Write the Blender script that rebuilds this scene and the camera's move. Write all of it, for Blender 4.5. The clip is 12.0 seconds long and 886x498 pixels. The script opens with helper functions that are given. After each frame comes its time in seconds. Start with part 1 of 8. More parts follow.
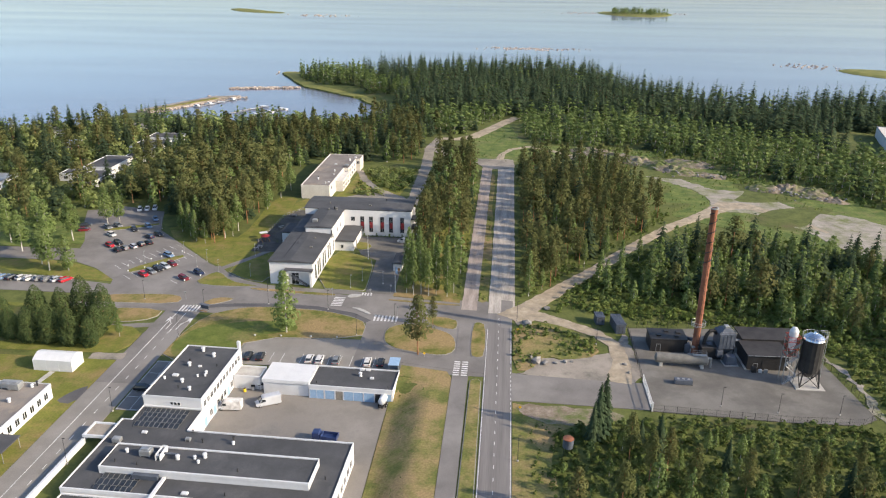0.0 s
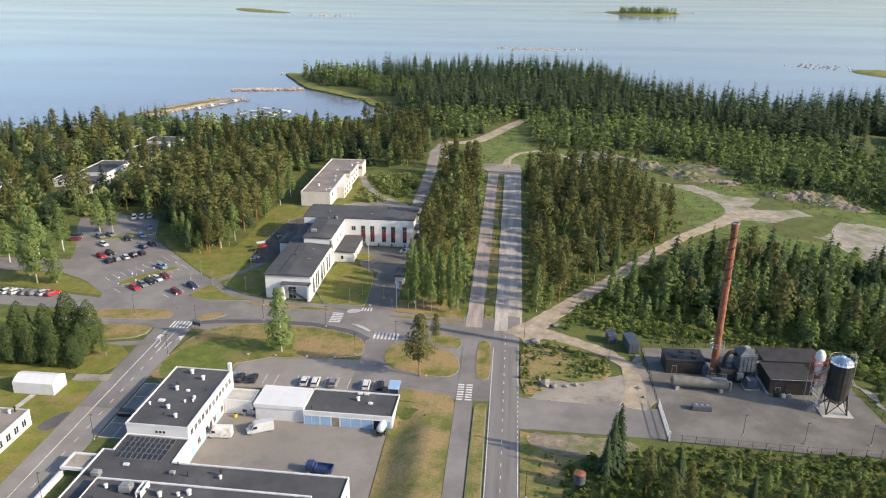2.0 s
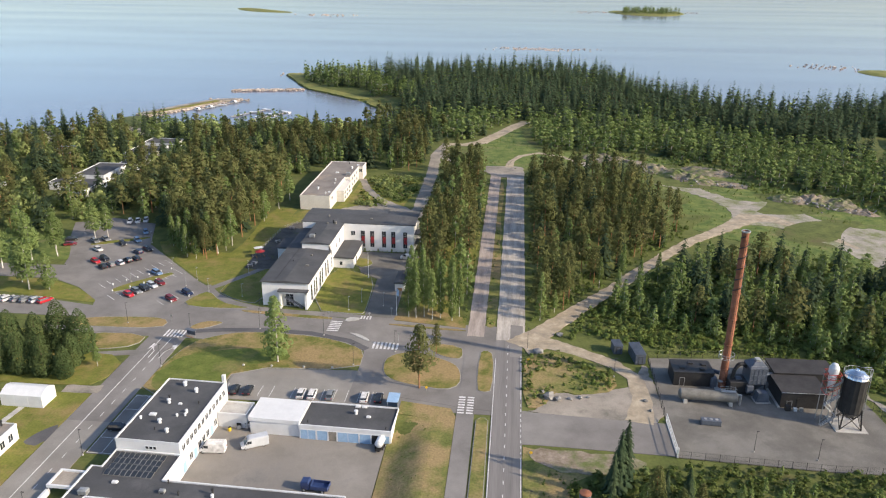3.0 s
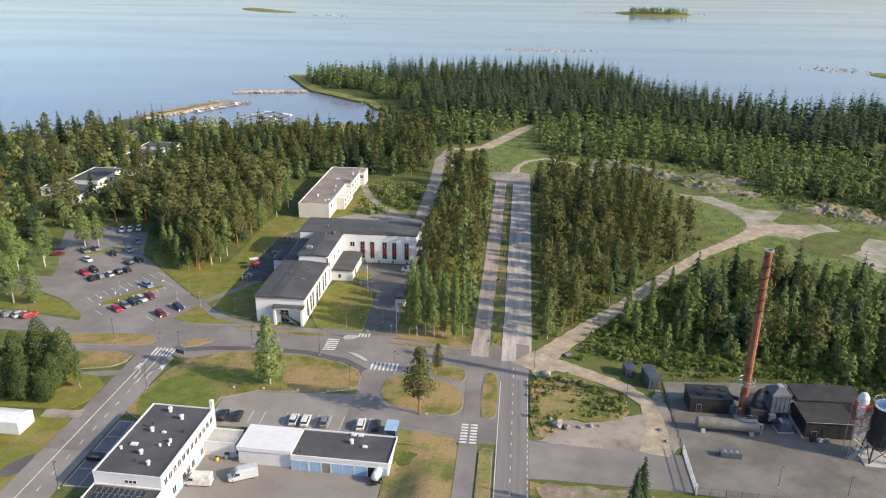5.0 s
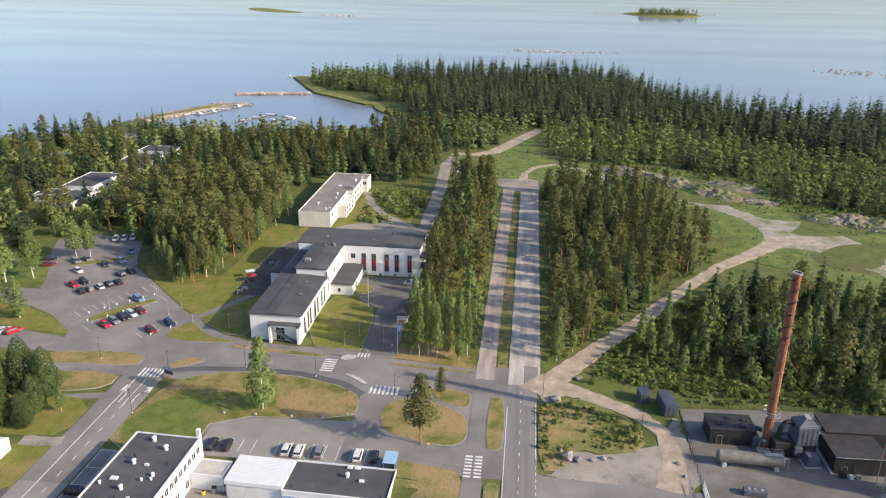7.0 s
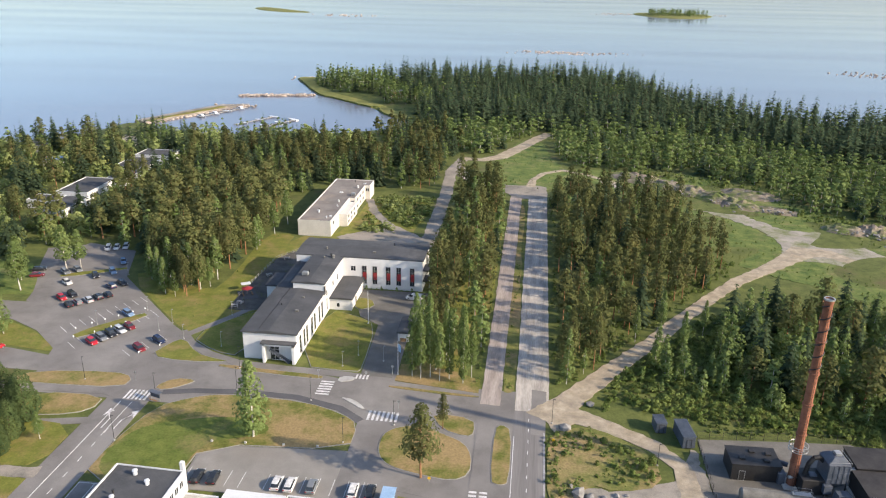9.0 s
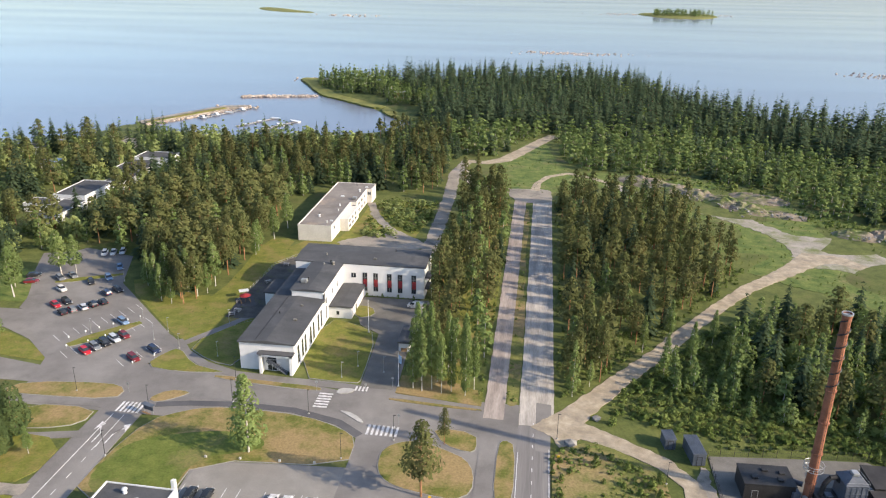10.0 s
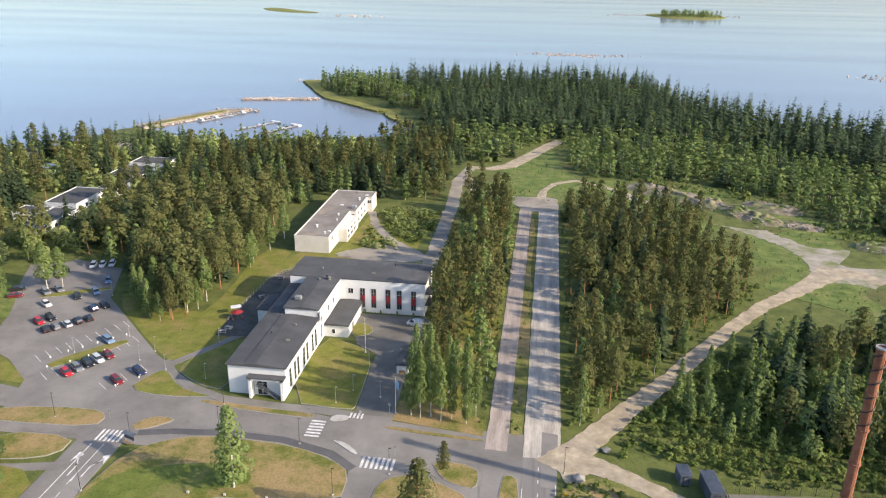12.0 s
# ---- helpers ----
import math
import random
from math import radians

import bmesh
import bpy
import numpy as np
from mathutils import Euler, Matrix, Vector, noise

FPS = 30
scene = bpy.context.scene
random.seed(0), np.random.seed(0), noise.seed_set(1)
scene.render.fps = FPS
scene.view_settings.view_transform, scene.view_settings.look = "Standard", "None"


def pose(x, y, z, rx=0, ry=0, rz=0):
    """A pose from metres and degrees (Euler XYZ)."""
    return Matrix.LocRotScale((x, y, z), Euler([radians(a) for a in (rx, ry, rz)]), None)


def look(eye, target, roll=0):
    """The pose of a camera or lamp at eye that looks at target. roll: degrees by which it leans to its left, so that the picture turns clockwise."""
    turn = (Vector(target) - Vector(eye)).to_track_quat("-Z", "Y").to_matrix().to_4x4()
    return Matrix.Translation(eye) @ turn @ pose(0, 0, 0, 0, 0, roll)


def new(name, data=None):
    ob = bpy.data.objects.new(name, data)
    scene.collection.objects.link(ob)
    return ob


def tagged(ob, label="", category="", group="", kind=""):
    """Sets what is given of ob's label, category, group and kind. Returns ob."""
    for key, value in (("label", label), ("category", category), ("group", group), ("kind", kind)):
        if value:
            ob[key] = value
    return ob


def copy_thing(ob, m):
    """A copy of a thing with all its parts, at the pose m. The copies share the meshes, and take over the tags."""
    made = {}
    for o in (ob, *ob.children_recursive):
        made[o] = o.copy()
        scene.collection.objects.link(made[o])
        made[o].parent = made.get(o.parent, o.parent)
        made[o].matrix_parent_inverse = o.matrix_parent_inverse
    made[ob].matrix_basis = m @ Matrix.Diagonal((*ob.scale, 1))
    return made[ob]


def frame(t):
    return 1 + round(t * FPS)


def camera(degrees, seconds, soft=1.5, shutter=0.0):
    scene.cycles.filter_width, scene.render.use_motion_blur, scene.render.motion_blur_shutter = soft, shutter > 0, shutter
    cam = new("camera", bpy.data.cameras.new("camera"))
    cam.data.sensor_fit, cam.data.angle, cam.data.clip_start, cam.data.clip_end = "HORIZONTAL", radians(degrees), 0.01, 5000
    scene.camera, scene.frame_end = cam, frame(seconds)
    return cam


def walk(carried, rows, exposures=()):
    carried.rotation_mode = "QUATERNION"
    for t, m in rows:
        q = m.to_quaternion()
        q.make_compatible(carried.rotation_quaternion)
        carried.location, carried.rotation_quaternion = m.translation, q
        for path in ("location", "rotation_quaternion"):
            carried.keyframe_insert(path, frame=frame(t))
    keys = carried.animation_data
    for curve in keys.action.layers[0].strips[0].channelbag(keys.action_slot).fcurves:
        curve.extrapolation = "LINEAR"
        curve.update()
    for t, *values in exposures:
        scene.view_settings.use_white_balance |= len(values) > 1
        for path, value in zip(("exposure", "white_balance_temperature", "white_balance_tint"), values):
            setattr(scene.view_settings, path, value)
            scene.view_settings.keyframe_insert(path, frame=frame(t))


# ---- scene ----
cam = camera(59.9, 12.0, soft=1.15)
PATH = [
    (0, (-0.493, -4.232, 94.659), (-0.643, -2.366, 93.955), 0.7),
    (0.5, (-0.595, -1.392, 94.647), (-0.749, 0.473, 93.943), 0.7),
    (1, (-0.657, 1.513, 94.636), (-0.815, 3.378, 93.932), 0.6),
    (1.5, (-0.699, 4.388, 94.628), (-0.861, 6.252, 93.923), 0.6),
    (2, (-0.755, 7.313, 94.619), (-0.921, 9.177, 93.913), 0.6),
    (2.5, (-0.822, 10.242, 94.597), (-0.992, 12.105, 93.891), 0.6),
    (3, (-0.932, 13.132, 94.581), (-1.104, 14.995, 93.874), 0.6),
    (5, (-1.487, 24.395, 94.463), (-1.671, 26.257, 93.756), 0.7),
    (5.5, (-1.613, 27.223, 94.456), (-1.801, 29.084, 93.749), 0.7),
    (6, (-1.735, 30.065, 94.428), (-1.927, 31.926, 93.721), 0.7),
    (6.5, (-1.893, 32.937, 94.4), (-2.089, 34.798, 93.693), 0.8),
    (7, (-2.04, 35.785, 94.375), (-2.241, 37.645, 93.668), 0.8),
    (7.2, (-2.091, 36.926, 94.371), (-2.292, 38.786, 93.664), 0.7),
    (9, (-2.514, 47.21, 94.262), (-2.733, 49.068, 93.554), 0.9),
    (9.5, (-2.66, 50.074, 94.244), (-2.885, 51.931, 93.536), 0.9),
    (10, (-2.776, 52.871, 94.226), (-3.005, 54.727, 93.518), 0.9),
    (10.5, (-2.868, 55.719, 94.24), (-3.101, 57.575, 93.532), 0.9),
    (11, (-2.952, 58.528, 94.295), (-3.188, 60.384, 93.587), 0.9),
    (11.5, (-3.029, 61.314, 94.369), (-3.268, 63.169, 93.661), 0.9),
    (12, (-3.071, 64.058, 94.422), (-3.314, 65.912, 93.714), 0.9),
]
walk(cam, [(t, look(eye, target, roll)) for t, eye, target, roll in PATH], exposures=[(0, 0.73), (6, 0.74), (12, 0.95)])

# ---- world, sun, exposure ----
SUN_AZ, SUN_EL = radians(104.5), radians(26.0)
world = bpy.data.worlds.new("sky")
scene.world = world
world.use_nodes = True
wn = world.node_tree.nodes
sky = wn.new("ShaderNodeTexSky")
sky.sky_type = "NISHITA"
sky.sun_disc = False
sky.sun_elevation, sky.sun_rotation = SUN_EL, SUN_AZ
sky.air_density, sky.dust_density, sky.ozone_density = 0.95, 1.9, 2.6
wn["Background"].inputs["Strength"].default_value = 0.15
world.node_tree.links.new(sky.outputs["Color"], wn["Background"].inputs["Color"])
sun_data = bpy.data.lights.new("sun", "SUN")
sun_data.energy, sun_data.angle, sun_data.color = 3.9, radians(0.6), (1.0, 0.83, 0.625)
sun = new("sun", sun_data)
sun.matrix_world = look((math.sin(SUN_AZ) * 200, math.cos(SUN_AZ) * 200, math.tan(SUN_EL) * 200), (0, 0, 0))
scene.view_settings.exposure = 0.76

# ---- materials ----
def mat(name, dark, light, scale=1.0, rough=0.85, grain=12.0, bump=0.15, metal=0.0, third=None, spec=0.3,
        per_object=0.0, per_island=0.0, contrast=(0.35, 0.65), translucent=0.0, stretch=None, mottle=0.22):
    """Two-scale noise between two colours, an optional third colour in large patches, grain and relief."""
    m = bpy.data.materials.new(name)
    m.use_nodes = True
    n, l = m.node_tree.nodes, m.node_tree.links
    b = n["Principled BSDF"]
    geo = n.new("ShaderNodeNewGeometry")
    where = geo.outputs["Position"]
    if stretch:
        mp = n.new("ShaderNodeMapping")
        mp.inputs["Scale"].default_value = stretch
        l.new(where, mp.inputs["Vector"])
        where = mp.outputs["Vector"]
    big = n.new("ShaderNodeTexNoise")
    big.inputs["Scale"].default_value = scale
    big.inputs["Detail"].default_value = 6
    big.inputs["Roughness"].default_value = 0.62
    l.new(where, big.inputs["Vector"])
    ramp = n.new("ShaderNodeValToRGB")
    ramp.color_ramp.elements[0].position, ramp.color_ramp.elements[1].position = contrast
    ramp.color_ramp.elements[0].color, ramp.color_ramp.elements[1].color = (*dark, 1), (*light, 1)
    l.new(big.outputs["Fac"], ramp.inputs["Fac"])
    colour = ramp.outputs["Color"]
    if third:
        tint, size, lo, hi = third
        patch = n.new("ShaderNodeTexNoise")
        patch.inputs["Scale"].default_value = size
        patch.inputs["Detail"].default_value = 9
        patch.inputs["Roughness"].default_value = 0.68
        l.new(geo.outputs["Position"], patch.inputs["Vector"])
        pr = n.new("ShaderNodeMapRange")
        pr.inputs["From Min"].default_value, pr.inputs["From Max"].default_value = lo, hi
        l.new(patch.outputs["Fac"], pr.inputs["Value"])
        mix = n.new("ShaderNodeMix")
        mix.data_type = "RGBA"
        l.new(pr.outputs["Result"], mix.inputs["Factor"])
        l.new(colour, mix.inputs["A"])
        mix.inputs["B"].default_value = (*tint, 1)
        colour = mix.outputs["Result"]
    fine = n.new("ShaderNodeTexNoise")
    fine.inputs["Scale"].default_value = grain
    fine.inputs["Detail"].default_value = 3
    l.new(where, fine.inputs["Vector"])
    value = n.new("ShaderNodeMapRange")
    value.inputs["To Min"].default_value, value.inputs["To Max"].default_value = 1 - mottle, 1 + mottle
    l.new(fine.outputs["Fac"], value.inputs["Value"])
    factor = value.outputs["Result"]
    for amount, make, out in ((per_object, "ShaderNodeObjectInfo", "Random"), (per_island, "ShaderNodeNewGeometry", "Random Per Island")):
        if amount:
            src = n.new(make)
            r = n.new("ShaderNodeMapRange")
            r.inputs["To Min"].default_value, r.inputs["To Max"].default_value = 1 - amount, 1 + amount
            l.new(src.outputs[out], r.inputs["Value"])
            mul = n.new("ShaderNodeMath")
            mul.operation = "MULTIPLY"
            l.new(factor, mul.inputs[0])
            l.new(r.outputs["Result"], mul.inputs[1])
            factor = mul.outputs[0]
    shade = n.new("ShaderNodeVectorMath")
    shade.operation = "SCALE"
    l.new(colour, shade.inputs[0])
    l.new(factor, shade.inputs["Scale"])
    l.new(shade.outputs["Vector"], b.inputs["Base Color"])
    b.inputs["Roughness"].default_value = rough
    b.inputs["Metallic"].default_value = metal
    b.inputs["Specular IOR Level"].default_value = spec
    if bump:
        bp = n.new("ShaderNodeBump")
        bp.inputs["Strength"].default_value = bump
        bp.inputs["Distance"].default_value = 0.1
        l.new(fine.outputs["Fac"], bp.inputs["Height"])
        l.new(bp.outputs["Normal"], b.inputs["Normal"])
    if translucent:
        tr = n.new("ShaderNodeBsdfTranslucent")
        l.new(shade.outputs["Vector"], tr.inputs["Color"])
        ms = n.new("ShaderNodeMixShader")
        ms.inputs["Fac"].default_value = translucent
        l.new(b.outputs["BSDF"], ms.inputs[1])
        l.new(tr.outputs["BSDF"], ms.inputs[2])
        l.new(ms.outputs["Shader"], n["Material Output"].inputs["Surface"])
    return m


M = {}
M["forest_floor"] = mat("forest_floor", (0.065, 0.085, 0.02), (0.125, 0.14, 0.038), 0.2, 0.95, 1.6, 0.6, third=((0.10, 0.085, 0.04), 0.05, 0.55, 0.7))
M["meadow"] = mat("meadow", (0.058, 0.1, 0.02), (0.155, 0.185, 0.048), 0.22, 0.95, 1.2, 0.6, third=((0.18, 0.165, 0.07), 0.09, 0.52, 0.68), mottle=0.45)
M["lawn"] = mat("lawn", (0.1, 0.115, 0.02), (0.165, 0.16, 0.04), 0.3, 0.95, 2.2, 0.5, third=((0.27, 0.195, 0.09), 0.075, 0.42, 0.57), mottle=0.45)
M["bank"] = mat("bank", (0.1, 0.12, 0.028), (0.185, 0.18, 0.055), 0.3, 0.95, 2.0, 0.7, third=((0.28, 0.205, 0.1), 0.085, 0.44, 0.6), mottle=0.5)
M["asphalt_pale"] = mat("asphalt_pale", (0.2, 0.188, 0.17), (0.27, 0.255, 0.232), 0.12, 0.9, 5.0, 0.12, third=((0.22, 0.2, 0.18), 0.05, 0.48, 0.66))
M["verge"] = mat("verge", (0.08, 0.095, 0.025), (0.2, 0.165, 0.075), 0.35, 0.95, 2.2, 0.5, third=((0.22, 0.16, 0.08), 0.12, 0.44, 0.6), mottle=0.4, stretch=(1.0, 0.3, 1.0))
M["lawn_green"] = mat("lawn_green", (0.11, 0.125, 0.02), (0.175, 0.18, 0.036), 0.3, 0.95, 2.2, 0.5, third=((0.22, 0.17, 0.065), 0.13, 0.48, 0.66), mottle=0.38)
M["lawn_lush"] = mat("lawn_lush", (0.08, 0.112, 0.018), (0.14, 0.16, 0.034), 0.3, 0.95, 2.2, 0.5, third=((0.2, 0.165, 0.07), 0.1, 0.53, 0.72), mottle=0.4)
M["asphalt"] = mat("asphalt", (0.15, 0.14, 0.132), (0.205, 0.193, 0.182), 0.12, 0.9, 5.0, 0.12, third=((0.235, 0.222, 0.208), 0.05, 0.48, 0.66))
M["asphalt_main"] = mat("asphalt_main", (0.15, 0.14, 0.135), (0.215, 0.203, 0.193), 0.6, 0.9, 6.0, 0.12, stretch=(1.0, 0.03, 1.0))
M["asphalt_dark"] = mat("asphalt_dark", (0.075, 0.075, 0.08), (0.115, 0.112, 0.115), 0.12, 0.9, 6.0, 0.12)
M["asphalt_old"] = mat("asphalt_old", (0.29, 0.265, 0.235), (0.48, 0.44, 0.395), 0.5, 0.92, 4.0, 0.25, stretch=(1.0, 0.12, 1.0))
M["asphalt_pink"] = mat("asphalt_pink", (0.25, 0.212, 0.19), (0.40, 0.345, 0.31), 0.5, 0.92, 4.0, 0.25, stretch=(1.0, 0.12, 1.0))
M["yard_asphalt"] = mat("yard_asphalt", (0.19, 0.175, 0.155), (0.26, 0.24, 0.215), 0.10, 0.9, 5.0, 0.1, third=((0.15, 0.145, 0.14), 0.05, 0.5, 0.68))
M["site_asphalt"] = mat("site_asphalt", (0.115, 0.109, 0.098), (0.175, 0.166, 0.15), 0.12, 0.88, 5.0, 0.1, third=((0.2, 0.19, 0.172), 0.06, 0.5, 0.7))
M["gravel"] = mat("gravel", (0.26, 0.23, 0.195), (0.40, 0.355, 0.3), 0.2, 0.95, 4.0, 0.4, third=((0.15, 0.14, 0.12), 0.1, 0.44, 0.62), mottle=0.3)
M["earth"] = mat("earth", (0.16, 0.125, 0.09), (0.3, 0.25, 0.2), 0.4, 0.95, 2.0, 0.7, third=((0.11, 0.14, 0.04), 0.12, 0.45, 0.6), mottle=0.35)
M["dirt_track"] = mat("dirt_track", (0.29, 0.24, 0.17), (0.45, 0.38, 0.285), 0.35, 0.95, 4.0, 0.4, third=((0.24, 0.205, 0.16), 0.25, 0.45, 0.65), mottle=0.3)
M["gravel_field"] = mat("gravel_field", (0.24, 0.22, 0.185), (0.36, 0.325, 0.28), 0.2, 0.95, 3.0, 0.4, third=((0.13, 0.155, 0.045), 0.11, 0.47, 0.66), mottle=0.35)
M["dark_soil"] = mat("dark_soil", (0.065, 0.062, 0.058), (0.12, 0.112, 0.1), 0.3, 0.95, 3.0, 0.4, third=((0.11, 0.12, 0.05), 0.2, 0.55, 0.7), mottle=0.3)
M["dock_grey"] = mat("dock_grey", (0.26, 0.245, 0.225), (0.4, 0.38, 0.35), 0.5, 0.9, 4.0, 0.1)
M["kerb"] = mat("kerb", (0.22, 0.215, 0.2), (0.32, 0.31, 0.29), 1.0, 0.9, 8.0, 0.1)
M["paint_white"] = mat("paint_white", (0.42, 0.41, 0.40), (0.72, 0.71, 0.70), 1.2, 0.7, 9.0, 0.05)
M["wall_white"] = mat("wall_white", (0.62, 0.62, 0.62), (0.69, 0.69, 0.685), 0.25, 0.8, 3.0, 0.05, mottle=0.05)
M["wall_cream"] = mat("wall_cream", (0.56, 0.53, 0.48), (0.64, 0.61, 0.56), 0.3, 0.85, 3.0, 0.05)
M["roof_felt"] = mat("roof_felt", (0.058, 0.06, 0.064), (0.085, 0.087, 0.092), 0.15, 0.9, 4.0, 0.12, third=((0.11, 0.11, 0.112), 0.12, 0.55, 0.72))
M["roof_brown"] = mat("roof_brown", (0.17, 0.15, 0.135), (0.25, 0.225, 0.2), 0.12, 0.92, 4.0, 0.15, third=((0.32, 0.26, 0.2), 0.1, 0.56, 0.7))
M["metal_white"] = mat("metal_white", (0.58, 0.59, 0.6), (0.64, 0.65, 0.66), 0.5, 0.45, 4.0, 0.03, mottle=0.05)
M["metal_grey"] = mat("metal_grey", (0.30, 0.31, 0.31), (0.42, 0.43, 0.43), 0.6, 0.45, 4.0, 0.05, metal=0.5)
M["tank_paint"] = mat("tank_paint", (0.14, 0.135, 0.12), (0.21, 0.2, 0.18), 0.6, 0.5, 4.0, 0.05)
M["roof_black"] = mat("roof_black", (0.026, 0.025, 0.026), (0.048, 0.045, 0.045), 0.3, 0.75, 4.0, 0.08)
M["metal_dark"] = mat("metal_dark", (0.02, 0.02, 0.021), (0.038, 0.037, 0.037), 0.5, 0.5, 4.0, 0.08)
M["metal_blue_grey"] = mat("metal_blue_grey", (0.065, 0.078, 0.1), (0.105, 0.12, 0.148), 0.5, 0.5, 4.0, 0.05)
M["rust_steel"] = mat("rust_steel", (0.19, 0.075, 0.042), (0.30, 0.125, 0.075), 0.5, 0.75, 5.0, 0.15)
M["blue_door"] = mat("blue_door", (0.24, 0.37, 0.54), (0.31, 0.45, 0.62), 0.6, 0.6, 4.0, 0.03)
M["red_panel"] = mat("red_panel", (0.2, 0.02, 0.024), (0.29, 0.032, 0.036), 0.8, 0.6, 4.0, 0.02)
M["glass"] = mat("glass", (0.018, 0.022, 0.027), (0.035, 0.042, 0.05), 0.3, 0.08, 2.0, 0.0, spec=0.7)
M["rubber"] = mat("rubber", (0.012, 0.012, 0.012), (0.022, 0.022, 0.022), 3.0, 0.9, 9.0, 0.05)
M["concrete"] = mat("concrete", (0.34, 0.33, 0.31), (0.46, 0.45, 0.42), 0.5, 0.9, 6.0, 0.15)
M["rock"] = mat("rock", (0.14, 0.135, 0.13), (0.27, 0.26, 0.245), 0.6, 0.9, 4.0, 0.5, per_island=0.3)
M["wood"] = mat("wood", (0.20, 0.12, 0.06), (0.32, 0.2, 0.11), 0.8, 0.8, 6.0, 0.1)
M["trunk"] = mat("trunk", (0.10, 0.07, 0.05), (0.19, 0.135, 0.095), 1.5, 0.95, 6.0, 0.4)
M["trunk_pine"] = mat("trunk_pine", (0.22, 0.11, 0.055), (0.36, 0.19, 0.10), 1.0, 0.95, 6.0, 0.4)
M["trunk_birch"] = mat("trunk_birch", (0.32, 0.30, 0.27), (0.62, 0.60, 0.56), 1.6, 0.9, 6.0, 0.2)
M["leaf_spruce"] = mat("leaf_spruce", (0.032, 0.055, 0.03), (0.066, 0.092, 0.046), 0.2, 0.9, 3.0, 0, per_object=0.22, per_island=0.1, spec=0.1, translucent=0.2, mottle=0.1)
M["leaf_pine"] = mat("leaf_pine", (0.094, 0.11, 0.042), (0.155, 0.164, 0.064), 0.2, 0.9, 3.0, 0, per_object=0.2, per_island=0.1, spec=0.1, translucent=0.45, third=((0.148, 0.132, 0.056), 0.1, 0.5, 0.76), mottle=0.1)
M["leaf_birch"] = mat("leaf_birch", (0.12, 0.175, 0.055), (0.2, 0.255, 0.09), 0.16, 0.85, 3.0, 0, per_object=0.18, per_island=0.1, spec=0.15, translucent=0.4, mottle=0.1)
M["leaf_lime"] = mat("leaf_lime", (0.2, 0.255, 0.085), (0.31, 0.35, 0.135), 0.12, 0.85, 3.0, 0, per_object=0.2, per_island=0.1, spec=0.15, translucent=0.4, mottle=0.1)
M["leaf_bush"] = mat("leaf_bush", (0.1, 0.145, 0.035), (0.165, 0.205, 0.06), 0.1, 0.9, 3.0, 0, per_object=0.2, per_island=0.1, spec=0.2, translucent=0.3, mottle=0.1)
M["leaf_cedar"] = mat("leaf_cedar", (0.046, 0.072, 0.027), (0.082, 0.108, 0.04), 0.2, 0.9, 3.0, 0, per_object=0.15, per_island=0.1, spec=0.1, translucent=0.2, mottle=0.1)


def water_mat():
    m = bpy.data.materials.new("sea_water")
    m.use_nodes = True
    n, l = m.node_tree.nodes, m.node_tree.links
    b = n["Principled BSDF"]
    b.inputs["Base Color"].default_value = (0.16, 0.175, 0.225, 1)
    b.inputs["IOR"].default_value = 1.33
    geo = n.new("ShaderNodeNewGeometry")
    mp = n.new("ShaderNodeMapping")
    mp.inputs["Scale"].default_value = (0.0022, 0.012, 1)
    mp.inputs["Rotation"].default_value = (0, 0, radians(-8))
    l.new(geo.outputs["Position"], mp.inputs["Vector"])
    streak = n.new("ShaderNodeTexNoise")
    streak.inputs["Scale"].default_value, streak.inputs["Detail"].default_value = 1.0, 6
    l.new(mp.outputs["Vector"], streak.inputs["Vector"])
    r = n.new("ShaderNodeMapRange")
    r.inputs["From Min"].default_value, r.inputs["From Max"].default_value = 0.35, 0.65
    r.inputs["To Min"].default_value, r.inputs["To Max"].default_value = 0.09, 0.16
    l.new(streak.outputs["Fac"], r.inputs["Value"])
    l.new(r.outputs["Result"], b.inputs["Roughness"])
    wave = n.new("ShaderNodeTexNoise")
    wave.inputs["Scale"].default_value, wave.inputs["Detail"].default_value = 0.6, 4
    l.new(geo.outputs["Position"], wave.inputs["Vector"])
    bp = n.new("ShaderNodeBump")
    bp.inputs["Strength"].default_value, bp.inputs["Distance"].default_value = 0.12, 0.2
    l.new(wave.outputs["Fac"], bp.inputs["Height"])
    l.new(bp.outputs["Normal"], b.inputs["Normal"])
    return m


M["sea"] = water_mat()

# ---- building tools ----
def mesh_from(name, verts, faces, material):
    me = bpy.data.meshes.new(name)
    me.from_pydata([tuple(v) for v in verts], [], faces)
    me.materials.append(material)
    return me


def thing(name, label, category, at=(0, 0, 0), rz=0.0, group="", kind=""):
    """An Empty at the base of a thing, which parents its parts."""
    ob = new(name)
    ob.matrix_world = pose(*at, 0, 0, rz)
    return tagged(ob, label, category, group, kind)


def part(name, bm, material, parent, label=""):
    """Links a bmesh as one mesh object under a thing or a part."""
    me = bpy.data.meshes.new(name)
    bm.normal_update()
    bm.to_mesh(me)
    bm.free()
    me.materials.append(material)
    ob = new(name, me)
    ob.parent = parent
    return tagged(ob, label)


def structure(name, bm, material, label, category):
    me = bpy.data.meshes.new(name)
    bm.normal_update()
    bm.to_mesh(me)
    bm.free()
    me.materials.append(material)
    return tagged(new(name, me), label, category, kind="structure")


